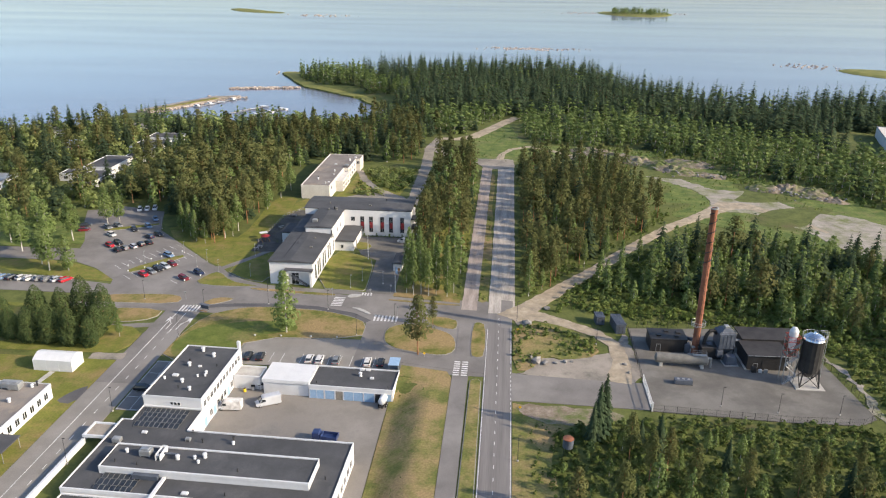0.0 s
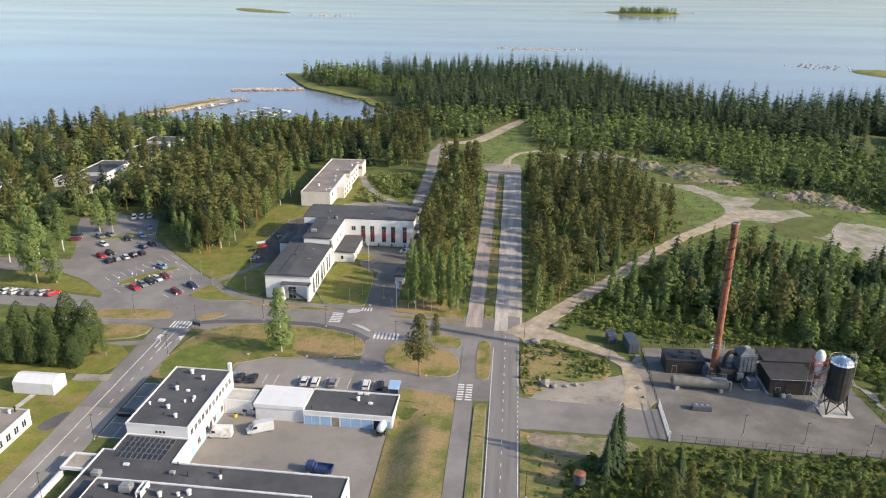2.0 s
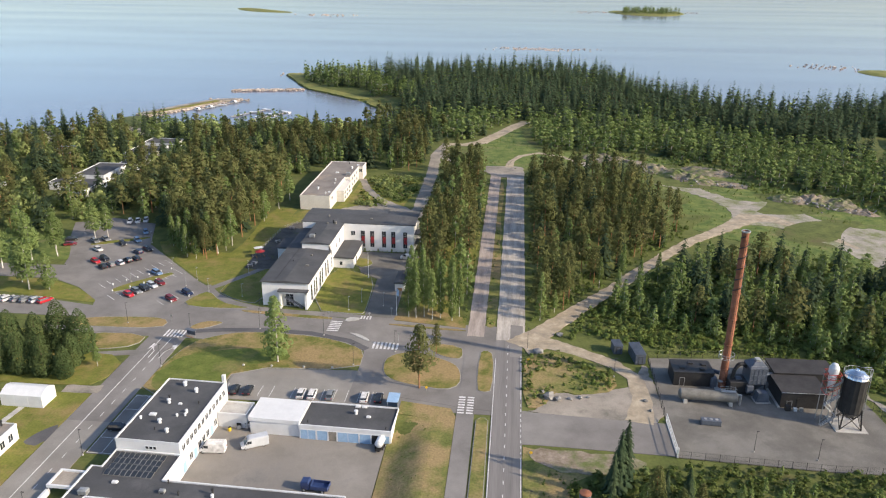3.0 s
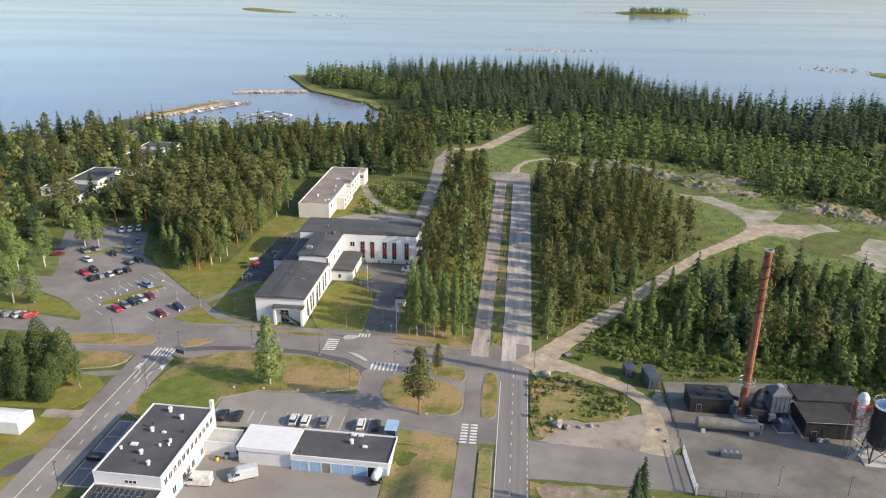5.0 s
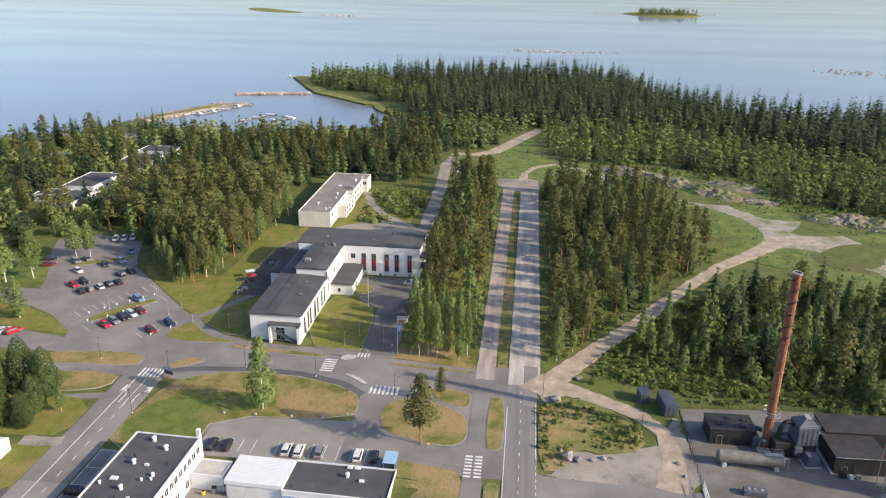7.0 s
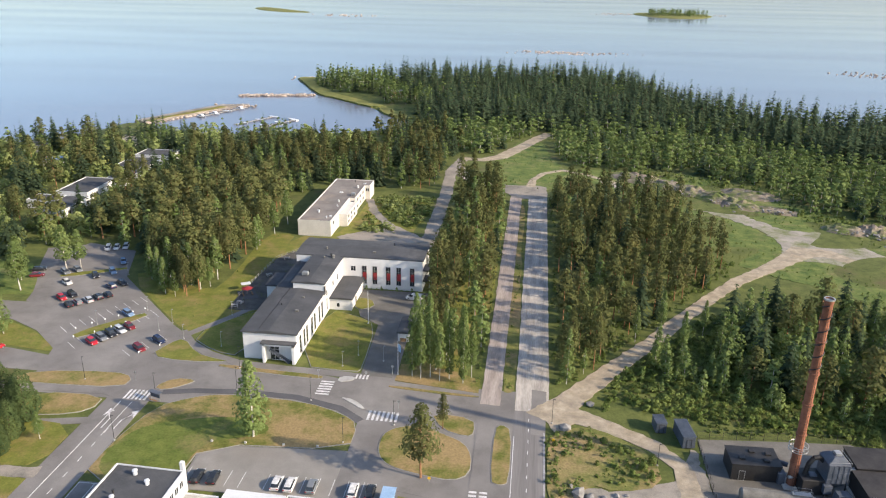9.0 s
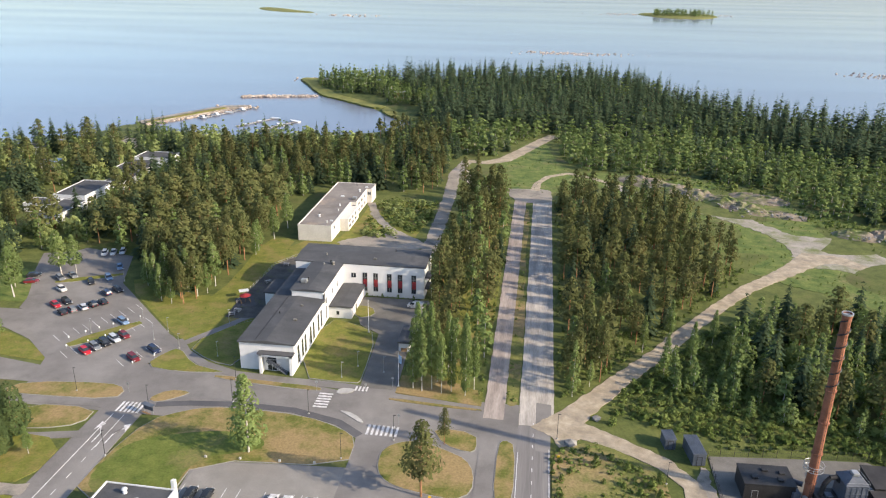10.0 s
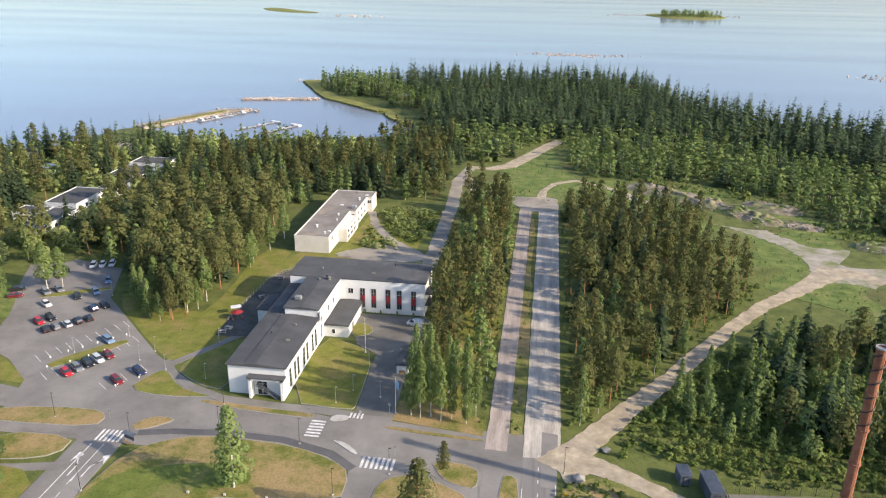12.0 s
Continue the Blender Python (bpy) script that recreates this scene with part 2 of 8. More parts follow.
def box(bm, x0, x1, y0, y1, z0, z1, bevel=0.0):
    vs = [bm.verts.new(p) for p in ((x0, y0, z0), (x1, y0, z0), (x1, y1, z0), (x0, y1, z0), (x0, y0, z1), (x1, y0, z1), (x1, y1, z1), (x0, y1, z1))]
    fs = [bm.faces.new([vs[i] for i in f]) for f in ((3, 2, 1, 0), (4, 5, 6, 7), (0, 1, 5, 4), (1, 2, 6, 5), (2, 3, 7, 6), (3, 0, 4, 7))]
    if bevel:
        bmesh.ops.bevel(bm, geom=list({e for f in fs for e in f.edges}), offset=bevel, segments=1, affect="EDGES")
    return bm


def boxes(*dims, bevel=0.0):
    bm = bmesh.new()
    for d in dims:
        box(bm, *d, bevel=bevel)
    return bm


def prism(bm, pts, z0, z1):
    """A closed polygon, drawn up from z0 to z1."""
    area = sum(pts[i - 1][0] * p[1] - p[0] * pts[i - 1][1] for i, p in enumerate(pts))
    pts = list(pts) if area > 0 else list(pts)[::-1]
    lo, hi = [bm.verts.new((x, y, z0)) for x, y in pts], [bm.verts.new((x, y, z1)) for x, y in pts]
    n = len(pts)
    bm.faces.new(hi)
    bm.faces.new(lo[::-1])
    for i in range(n):
        bm.faces.new((lo[i], lo[(i + 1) % n], hi[(i + 1) % n], hi[i]))
    return bm


def tube(bm, a, b, r0, r1=None, n=8, caps=True):
    """A tapered round bar between two points."""
    a, b = Vector(a), Vector(b)
    r1 = r0 if r1 is None else r1
    q = (b - a).to_track_quat("Z", "Y")
    rings = [[bm.verts.new(c + q @ Vector((r * math.cos(2 * math.pi * i / n), r * math.sin(2 * math.pi * i / n), 0))) for i in range(n)] for c, r in ((a, r0), (b, r1))]
    for i in range(n):
        bm.faces.new((rings[0][i], rings[0][(i + 1) % n], rings[1][(i + 1) % n], rings[1][i]))
    if caps:
        bm.faces.new(rings[0][::-1])
        bm.faces.new(rings[1])
    return bm


def tubes(*rows, n=8):
    bm = bmesh.new()
    for row in rows:
        tube(bm, *row, n=n)
    return bm


def lathe(bm, profile, at=(0, 0, 0), n=24):
    """A round body from (radius, height) pairs."""
    rings = [[bm.verts.new((at[0] + r * math.cos(2 * math.pi * i / n), at[1] + r * math.sin(2 * math.pi * i / n), at[2] + z)) for i in range(n)] for r, z in profile]
    for a, b in zip(rings, rings[1:]):
        for i in range(n):
            bm.faces.new((a[i], a[(i + 1) % n], b[(i + 1) % n], b[i]))
    bm.faces.new(rings[0][::-1])
    bm.faces.new(rings[-1])
    return bm


def soft(pts, times=2):
    """Rounds the corners of a closed outline by cutting them."""
    for _ in range(times):
        out = []
        for i, p in enumerate(pts):
            q = pts[(i + 1) % len(pts)]
            out += [(p[0] * 0.75 + q[0] * 0.25, p[1] * 0.75 + q[1] * 0.25), (p[0] * 0.25 + q[0] * 0.75, p[1] * 0.25 + q[1] * 0.75)]
        pts = out
    return pts


def inside(pts, x, y):
    """Which of the points x, y (arrays) lie in the outline."""
    x, y = np.asarray(x, float), np.asarray(y, float)
    hit = np.zeros(x.shape, bool)
    for (x0, y0), (x1, y1) in zip(pts, list(pts[1:]) + [pts[0]]):
        if y0 != y1:
            hit ^= ((y0 > y) != (y1 > y)) & (x < (x1 - x0) * (y - y0) / (y1 - y0) + x0)
    return hit


def edge_distance(pts, x, y):
    d = np.full(np.shape(x), 1e9)
    for (x0, y0), (x1, y1) in zip(pts, list(pts[1:]) + [pts[0]]):
        dx, dy = x1 - x0, y1 - y0
        s = np.clip(((x - x0) * dx + (y - y0) * dy) / max(dx * dx + dy * dy, 1e-9), 0, 1)
        d = np.minimum(d, np.hypot(x - x0 - s * dx, y - y0 - s * dy))
    return d


def ribbon(path, width):
    """The outline of a strip along a path; width may be one number or one for each point."""
    w = width if isinstance(width, (list, tuple)) else [width] * len(path)
    left, right = [], []
    for i, p in enumerate(path):
        a, b = Vector(path[max(i - 1, 0)]), Vector(path[min(i + 1, len(path) - 1)])
        d = (b - a).normalized()
        left.append((p[0] - d.y * w[i] / 2, p[1] + d.x * w[i] / 2))
        right.append((p[0] + d.y * w[i] / 2, p[1] - d.x * w[i] / 2))
    return right + left[::-1]

# ---- ground and sea ----
SEA = -3.0
COAST = [(-4900, -4900), (4900, -4900), (4900, 200), (900, 400), (420, 500), (300, 555), (235, 585), (190, 552), (150, 582), (120, 610), (96, 645), (86, 690), (60, 722), (0, 738),
         (-60, 730), (-105, 712), (-150, 688), (-175, 694), (-204, 684), (-190, 660), (-170, 624), (-162, 609), (-148, 597), (-128, 578), (-115, 566), (-106, 551), (-96, 536), (-82, 527), (-90, 502),
         (-112, 488), (-150, 476), (-190, 470), (-222, 476), (-238, 494), (-252, 488), (-262, 440), (-300, 402), (-420, 350), (-900, 300), (-4900, 200)]
PIT = [(-64.3, 86), (-64.3, 158.2), (-24.6, 158.2), (-24.6, 86)]


def terrain(x, y):
    """Height of the land: flat, with the sunken yard, low mounds and the shores."""
    x, y = np.asarray(x, float), np.asarray(y, float)
    d = edge_distance(COAST, x, y) * np.where(inside(COAST, x, y), 1, -1)
    z = np.clip(SEA - 0.15 + d * 0.13, -7, -0.08)
    pit = np.clip((np.minimum(x + 15.4, 0) / -9.4), 0, 1) * (x > -67) * (y < 158.2) * np.clip((y - 60) / 12, 0, 1) * np.where(x > -25.3, np.clip((157.5 - y) / 9, 0, 1), 1)
    z = z - 2.72 * pit * pit * (3 - 2 * pit)
    wild = np.clip((y - 268) / 40, 0, 1) * (x > 45) * np.clip(d / 40, 0, 1)
    z = z + wild * 0.5 * np.sin(x * 0.11 + np.sin(y * 0.07) * 2) * np.sin(y * 0.09)
    return z


def steps(*runs):
    return np.unique(np.concatenate([np.arange(a, b, s) for a, b, s in runs]))


gx = steps((-4900, -500, 400), (-500, -270, 12), (-270, -70, 4), (-70, -18, 1.1), (-18, 150, 3), (150, 330, 6), (330, 600, 20), (600, 5000, 430))
gy = steps((-4900, -200, 470), (-200, 80, 20), (80, 165, 2.2), (165, 460, 4), (460, 760, 5), (760, 900, 40), (900, 5000, 510))
GX, GY = np.meshgrid(gx, gy)
GZ = terrain(GX, GY)
nx, ny = len(gx), len(gy)
idx = np.arange(nx * ny).reshape(ny, nx)
quads = np.stack([idx[:-1, :-1], idx[:-1, 1:], idx[1:, 1:], idx[1:, :-1]], -1).reshape(-1, 4)
ground_me = bpy.data.meshes.new("ground")
ground_me.from_pydata(np.stack([GX, GY, GZ], -1).reshape(-1, 3).tolist(), [], quads.tolist())
ground_me.materials.append(M["forest_floor"])
ground_me.polygons.foreach_set("use_smooth", [True] * len(ground_me.polygons))
tagged(new("ground", ground_me), "rough mossy ground with low undergrowth and a shore", "ground", kind="structure")

structure("water", prism(bmesh.new(), [(-4900, 300), (4900, 300), (4900, 4900), (-4900, 4900)], SEA - 0.5, SEA), M["sea"], "calm pale blue sea with faint wind streaks", "sea")


SLABS = []


RAGGED = {"gravel": 0.7, "gravel_field": 1.6, "dirt_track": 0.55, "meadow": 1.4, "earth": 0.9, "asphalt_old": 0.22, "asphalt_pink": 0.3, "reed": 1.5}


def ragged(pts, amp):
    """The outline cut into short pieces and frayed."""
    out = []
    for i, p in enumerate(pts):
        a, b = Vector(pts[i - 1]), Vector(p)
        n = max(1, min(60, int((b - a).length / 1.4)))
        for k in range(n):
            q = a.lerp(b, k / n)
            d = noise.noise((q.x * 0.45, q.y * 0.45, 2.0)) + 0.6 * noise.noise((q.x * 1.7, q.y * 1.7, 5.0))
            e = noise.noise((q.x * 0.45, q.y * 0.45, 9.0)) + 0.6 * noise.noise((q.x * 1.7, q.y * 1.7, 12.0))
            out.append((q.x + d * amp, q.y + e * amp))
    return out


def slab(name, pts, z, material, label, category, thick=0.3):
    SLABS.append(name)
    if material.name in RAGGED:
        pts = ragged(pts, RAGGED[material.name])
    z = z + 0.0006 * len(SLABS)
    return structure(name, prism(bmesh.new(), pts, z - thick, z), material, label, category)


def rect(x0, x1, y0, y1):
    return [(x0, y0), (x1, y0), (x1, y1), (x0, y1)]


# meadow sheets over the rough ground
MEADOWS = {
    "end": soft([(-24, 376), (8, 372), (16, 392), (14, 412), (6, 432), (2, 476), (-8, 474), (-16, 446), (-22, 420)]),
    "clearing": soft([(60, 300), (76, 288), (104, 268), (134, 246), (215, 225), (230, 290), (166, 312), (146, 338), (118, 352), (108, 376), (96, 392), (72, 412), (44, 414), (14, 412), (14, 400), (40, 374), (56, 345)], 1),
    "road_east": [(3.4, 60), (11, 60), (13, 112), (11.5, 128), (13, 138), (20, 143), (10, 147), (3.6, 149)],
    "wood_edge": soft([(-97, 226), (-90, 221), (-80, 236), (-73, 240), (-73, 262), (-86, 290), (-86, 302), (-97, 300), (-94, 262), (-96, 246), (-118, 262), (-126, 256)], 1),
    "garden": soft([(-86, 272.8), (-38, 272.8), (-46, 300), (-40, 352), (-69, 352), (-69, 324), (-72, 300), (-86, 300)], 1),
    "strip": soft([(-31.5, 206), (-12, 202), (-12, 368), (-30, 362), (-32, 260)], 1),
    "median": soft([(-6.6, 204), (-5.0, 203), (-3.6, 205), (-3.5, 262), (-4.6, 268), (-3.8, 280), (-5, 300), (-4, 330), (-5, 352), (-6.2, 350), (-6.3, 290), (-6.6, 240)], 1),
    "west": soft([(-118, 206), (-134, 208), (-165, 213), (-165, 222), (-142, 221), (-131, 216), (-121, 209)], 1),
    "west_wood": soft([(-143, 234), (-150, 252), (-162, 262), (-240, 262), (-240, 230)], 1),
}
for i, (key, pts) in enumerate(MEADOWS.items()):
    slab("meadow", pts, -0.05 + 0.005 * i, M["lawn_green"] if key in ("garden", "west", "strip", "wood_edge") else M["bank"] if key in ("road_east", "median") else M["meadow"], "sunlit meadow grass with dry patches", "grass", 0.35)

# ---- roads and paved areas ----
slab("road", rect(-3.4, 3.4, -300, 196), 0.012, M["asphalt_main"], "grey asphalt main road with worn wheel tracks", "road")
slab("road", [(-3.4, 196), (4.3, 196), (4.3, 362), (-3.3, 362)], 0.02, M["asphalt_old"], "worn bleached old asphalt road", "road")
slab("road", [(-11.2, 197.5), (-6.7, 197.5), (-6.2, 362), (-11, 364)], 0.016, M["asphalt_pink"], "worn pinkish old asphalt lane", "road")
slab("road", soft([(-20, 379.5), (-20, 372), (-12, 367), (-10.5, 360), (4.3, 359), (4.6, 372), (3, 381), (-9, 379)], 1), 0.028, M["gravel"], "pale gravel turning place", "road")
slab("road", ribbon([(-3, 378), (-1.6, 391), (3, 402), (12, 409.5), (24, 402), (36, 389)], [4, 2.8, 3, 3.2, 3, 3]), 0.031, M["dirt_track"], "pale gravel path curving through the grass", "track")
slab("road", ribbon([(-16, 376), (-27, 381), (-34, 392), (-38.5, 410)], 5.5), 0.03, M["gravel"], "pale gravel road", "road")
slab("road", ribbon([(-38, 296), (-38, 330), (-38.8, 365), (-40.6, 400), (-37, 424)], 5.2), 0.02, M["gravel"], "pale gravel road beside the trees", "road")
slab("road", ribbon([(-37, 424), (-28, 423), (-19, 430), (-10, 452), (-1, 476), (6, 492)], [5, 6, 8, 7, 7, 6]), 0.033, M["dirt_track"], "dirt road into the woods", "road")
slab("road", [(-165, 197), (-118, 197), (-99, 199.2), (-93, 197), (-92, 191), (-85, 191), (-83.5, 192.3), (-77, 195.2), (-66, 196.2), (-57.5, 196), (-49.7, 194.8), (-44, 191.5), (-37, 186), (-36.3, 174),
              (-28.5, 174), (-28.4, 186), (-26, 191), (-21.5, 193), (-12, 191.8), (-11.3, 184), (-7.6, 184), (-7.6, 189), (-6, 190.3), (-3.4, 190.3), (-3.4, 199.5), (-12, 200), (-20.3, 200.8), (-32, 203),
              (-33, 233), (-31.3, 236), (-31.3, 256.5), (-52.5, 256.5), (-52, 249), (-48, 238), (-42, 233.5), (-40.8, 206), (-48.6, 202.2), (-60, 202.5), (-69, 203.6), (-79, 205), (-87, 205.6), (-96, 207.3),
              (-90.4, 215.3), (-90.3, 219.7), (-96.7, 225), (-126, 254.7), (-134, 276), (-153, 281), (-160, 267), (-148, 251), (-142, 233), (-175, 232), (-175, 222), (-142, 222), (-131, 216.5), (-121, 208), (-120, 204.5), (-134, 207), (-165, 209)],
     0.0, M["asphalt"], "grey asphalt street, junction and car park", "road")
slab("road", [(-118, 188), (-36.6, 188), (-36.6, 173), (-28.6, 171), (-24, 160), (-3.4, 160), (-3.4, 204), (-45, 204), (-60, 207), (-95, 209), (-118, 209)], -0.03, M["asphalt"], "grey asphalt below the traffic islands", "road")
slab("road", [(-141, 231.5), (-145.5, 233.5), (-147.5, 240), (-151, 247), (-156.5, 256), (-161, 266), (-164.5, 274), (-156, 277), (-149, 262), (-145, 250)], 0.006, M["asphalt"], "grey asphalt lane beside the car park", "road")
slab("road", rect(-95.2, -85.3, -300, 191.5), 0.01, M["asphalt"], "grey asphalt side street", "road")
slab("road", [(-66.5, 174), (-36.3, 176), (-32, 173.5), (-28.6, 174.2), (-25, 170.5), (-11, 168.2), (-3.4, 171), (-3.4, 161.5), (-11, 162.5), (-24.5, 165), (-24.2, 160), (-66, 160)], 0.014, M["asphalt"], "grey asphalt parking area and drive", "road")
slab("road", [(0.3, 187), (3.38, 187), (3.7, 205), (0.3, 205.5)], 0.026, M["asphalt"], "newer grey asphalt lane at the crossing", "road")
slab("road", [(-66.4, 160.2), (-36.6, 160.2), (-36.6, 175.6), (-65.6, 173.6)], 0.018, M["asphalt_pale"], "pale worn asphalt parking area", "parking")
slab("pavement", rect(-11.1, -7.2, -300, 190), 0.02, M["asphalt"], "asphalt footpath beside the road", "path")
slab("pavement", ribbon([(-84, 192), (-77, 193.6), (-66, 194.8), (-53, 194.3), (-42, 191.2), (-36.5, 187)], 2.0), 0.03, M["asphalt_dark"], "dark asphalt footpath along the kerb", "path")
slab("pavement", ribbon([(-92, 218.5), (-84, 231), (-80, 238), (-74, 240)], 2.2), 0.03, M["asphalt"], "asphalt footpath through the lawn", "path")
slab("pavement", ribbon([(-93, 222), (-88, 216), (-81, 211), (-72, 207.6), (-60, 206.6), (-48, 206.2), (-41, 205.6)], 2.6), 0.026, M["asphalt"], "asphalt footpath beside the street", "path")
slab("pavement", ribbon([(-33, 203.8), (-20, 202.2), (-11.5, 201)], 1.8), 0.03, M["asphalt"], "asphalt footpath beside the street", "path")
slab("pavement", ribbon([(-126, 189.6), (-112, 190), (-97, 190.6), (-93, 189.5)], 2.6), 0.012, M["asphalt"], "asphalt footpath between the lawns", "path")
slab("pavement", ribbon([(-112, 176), (-103, 177), (-94, 179)], 2.4), 0.03, M["asphalt"], "asphalt footpath to the trees", "path")
slab("pavement", ribbon([(-103, 160), (-94, 160.5)], 3.4), 0.03, M["gravel"], "grey gravel drive to the shed", "path")
slab("pavement", ribbon([(-69, 348), (-64, 333), (-56, 318), (-44, 306)], 3.2), 0.03, M["gravel"], "gravel path to the cream building", "path")
slab("pavement", soft([(-73, 299), (-66, 306), (-55, 314), (-40, 306), (-40, 298), (-58, 296)], 1), 0.02, M["gravel"], "gravel forecourt between the buildings", "path")
slab("road", rect(-95.2, -85.25, -300, 148), 0.012, M["asphalt_pale"], "pale sun-bleached asphalt side street", "road")
slab("road", [(-33, 206), (-33, 233), (-31.4, 236), (-31.4, 256.4), (-52.3, 256.4), (-52, 249), (-48, 238), (-42, 233.5), (-40.8, 206)], 0.01, M["site_asphalt"], "newer dark asphalt drive and court", "road")
slab("road", [(-84.8, 137), (-78.5, 137), (-77.2, 159.5), (-84.8, 159.5)], 0.03, M["asphalt"], "grey asphalt bays beside the flat-roofed building", "parking")
slab("pavement", soft([(-95.2, 146.5), (-97.5, 144.4), (-99.2, 141), (-99.6, 138.6), (-95.2, 138)], 1), 0.04, M["asphalt_dark"], "dark patch of new asphalt beside the street", "path")
slab("road", rect(-66.5, -25.4, 88, 153.2), -2.68, M["yard_asphalt"], "sandy grey asphalt yard below street level", "yard")
slab("road", [(3.4, 149.6), (6, 149.8), (34.7, 148.9), (35.2, 160.8), (27, 160.8), (6, 162), (3.4, 162.5)], 0.014, M["asphalt"], "asphalt drive to the heating plant", "road")
slab("road", [(35.3, 190.4), (34.8, 148.6), (51.7, 147.7), (65, 147), (80, 147.3), (84.5, 150.3), (81.5, 178), (67, 193), (52, 192)], 0.022, M["site_asphalt"], "smooth grey asphalt plant yard", "yard")
slab("road", soft([(4, 162), (7, 163.5), (11, 172), (17, 170), (26, 174.5), (30, 176), (34, 190), (35.1, 176), (35, 160), (22, 160.6)], 1), 0.006, M["gravel"], "grey gravel shoulder", "gravel")
slab("road", ribbon([(3.5, 193), (10, 196), (18, 191.8), (26, 186.5), (30.5, 180), (31, 170), (29, 160.5)], [9, 6.5, 4.5, 4, 4, 4.5, 6]), 0.03, M["dirt_track"], "pale sandy dirt track", "track")
slab("road", ribbon([(3, 193), (10, 203.5), (20, 218.5), (30, 232), (41, 249), (52, 265), (64, 281), (75, 292), (86, 304), (93, 312), (101, 311), (110, 301), (117, 290), (122, 280)], [9, 6, 5, 4.6, 4.4, 4.2, 4.6, 5.2, 7, 11, 8, 4.5, 3.2, 2]), 0.034, M["dirt_track"], "pale sandy dirt track through the trees", "track")
FIELD = soft([(84, 306), (92, 302), (100, 302), (107, 291), (115, 281), (118, 270), (122, 260), (131, 250), (168, 236), (164, 276), (148, 291), (139, 303), (127, 304), (119, 312), (112, 333), (100, 335), (94, 334),
              (88, 342), (80, 355), (66, 360.5), (55, 368.5), (42, 382), (28, 397), (28, 391), (42, 375), (55, 363), (67, 353.5), (76, 345), (84, 333), (88, 321)], 1)
slab("road", FIELD, 0.02, M["gravel_field"], "wide bare gravel field", "gravel")
slab("road", soft([(85, 148), (87.2, 147), (87.4, 166), (83.2, 182), (82.5, 182), (86, 166)], 1), 0.004, M["gravel_field"], "gravel strip outside the fence", "gravel")
bank = bmesh.new()
bank_x = np.linspace(-25.2, -15.6, 13)


def bank_height(x, y):
    """The slope between the yard and the footpath, eased at top and foot and a little uneven."""
    drop = min(1, max(0, (-15.6 - x) / 9.6))
    return 0.09 - 2.69 * drop * drop * (3 - 2 * drop) * min(1, max(0, (157.5 - y) / 9)) + 0.12 * noise.noise((x * 0.35, y * 0.3, 4.0)) * (0.03 < drop < 0.97)


bk = [[bank.verts.new((x, y, bank_height(x, y))) for x in bank_x] for y in np.arange(72, 159, 1.5)]
for ra, rb_ in zip(bk, bk[1:]):
    for i in range(len(bank_x) - 1):
        bank.faces.new((ra[i], ra[i + 1], rb_[i + 1], rb_[i])).smooth = True
structure("grass_bank", bank, M["bank"], "sloping rough grass bank above the yard", "grass bank")

slab("road", soft([(4, 148.6), (14, 148.8), (26, 147.6), (30, 145), (22, 141.5), (12, 141), (6, 143.5)], 2), -0.012, M["earth"], "bare trampled earth beside the drive", "earth")

# ---- earth mounds ----
def mound(x, y, rx, ry, h, rz):
    """A heap of earth with a broken surface."""
    n = 22
    bm = bmesh.new()
    grid = []
    for i in range(n + 1):
        row = []
        for j in range(n + 1):
            u_, v_ = (i / n * 2 - 1) * 1.5, (j / n * 2 - 1) * 1.5
            k = max(0.0, 1 - (u_ * u_ + v_ * v_) / 2.1)
            z = h * k ** 1.2 * (0.65 + 0.9 * abs(noise.noise((u_ * 2.2 + x, v_ * 2.2 + y, 0)))) + 0.25 * k * noise.noise((u_ * 6 + x, v_ * 6, 3))
            row.append(bm.verts.new((u_ * rx, v_ * ry, z - 0.08 - 0.9 * max(0.0, (u_ * u_ + v_ * v_) / 2.1 - 0.7))))
        grid.append(row)
    for i in range(n):
        for j in range(n):
            bm.faces.new((grid[i][j], grid[i + 1][j], grid[i + 1][j + 1], grid[i][j + 1]))
    ob = structure("earth_mound", bm, M["earth"], "heap of bare earth and stones with weeds", "earth mound")
    ob.matrix_world = pose(x, y, float(terrain(x, y)), 0, 0, rz)


for row in ((47, 399, 11, 6, 2.6, -35), (57, 390, 10, 6, 3.0, -42), (66, 381, 9, 5.5, 3.4, -45), (74, 373, 9, 5, 3.8, -45), (83, 365, 8, 5, 3.0, -40), (96, 360, 10, 5, 1.6, -25), (92, 382, 10, 6, 2.2, -30), (117, 337, 7, 4.5, 2.6, -20), (126, 335, 7, 5, 3.6, -20), (134, 330, 7, 4.5, 3.8, -30), (140, 324, 6, 3.5, 2.0, -35)):
    mound(*row)

# ---- lawns with kerbs ----
def lawn(pts, label="short lawn with sun-dried tan patches", material="lawn", kerb=True, z=0.1):
    ob = slab("lawn", pts, z, M[material], label, "lawn")
    if kerb:
        bm = bmesh.new()
        prism(bm, ring_out(pts, 0.16), -0.25, z - 0.012)
        structure("kerb", bm, M["kerb"], "grey concrete kerb round the lawn", "kerb")
    return ob


def ring_out(pts, d):
    """The outline moved outwards by d."""
    area = sum(pts[i - 1][0] * p[1] - p[0] * pts[i - 1][1] for i, p in enumerate(pts))
    s = 1 if area > 0 else -1
    out = []
    for i, p in enumerate(pts):
        a, b = Vector(pts[i - 1]), Vector(pts[(i + 1) % len(pts)])
        e = (b - a).normalized()
        out.append((p[0] + s * e.y * d, p[1] - s * e.x * d))
    return out


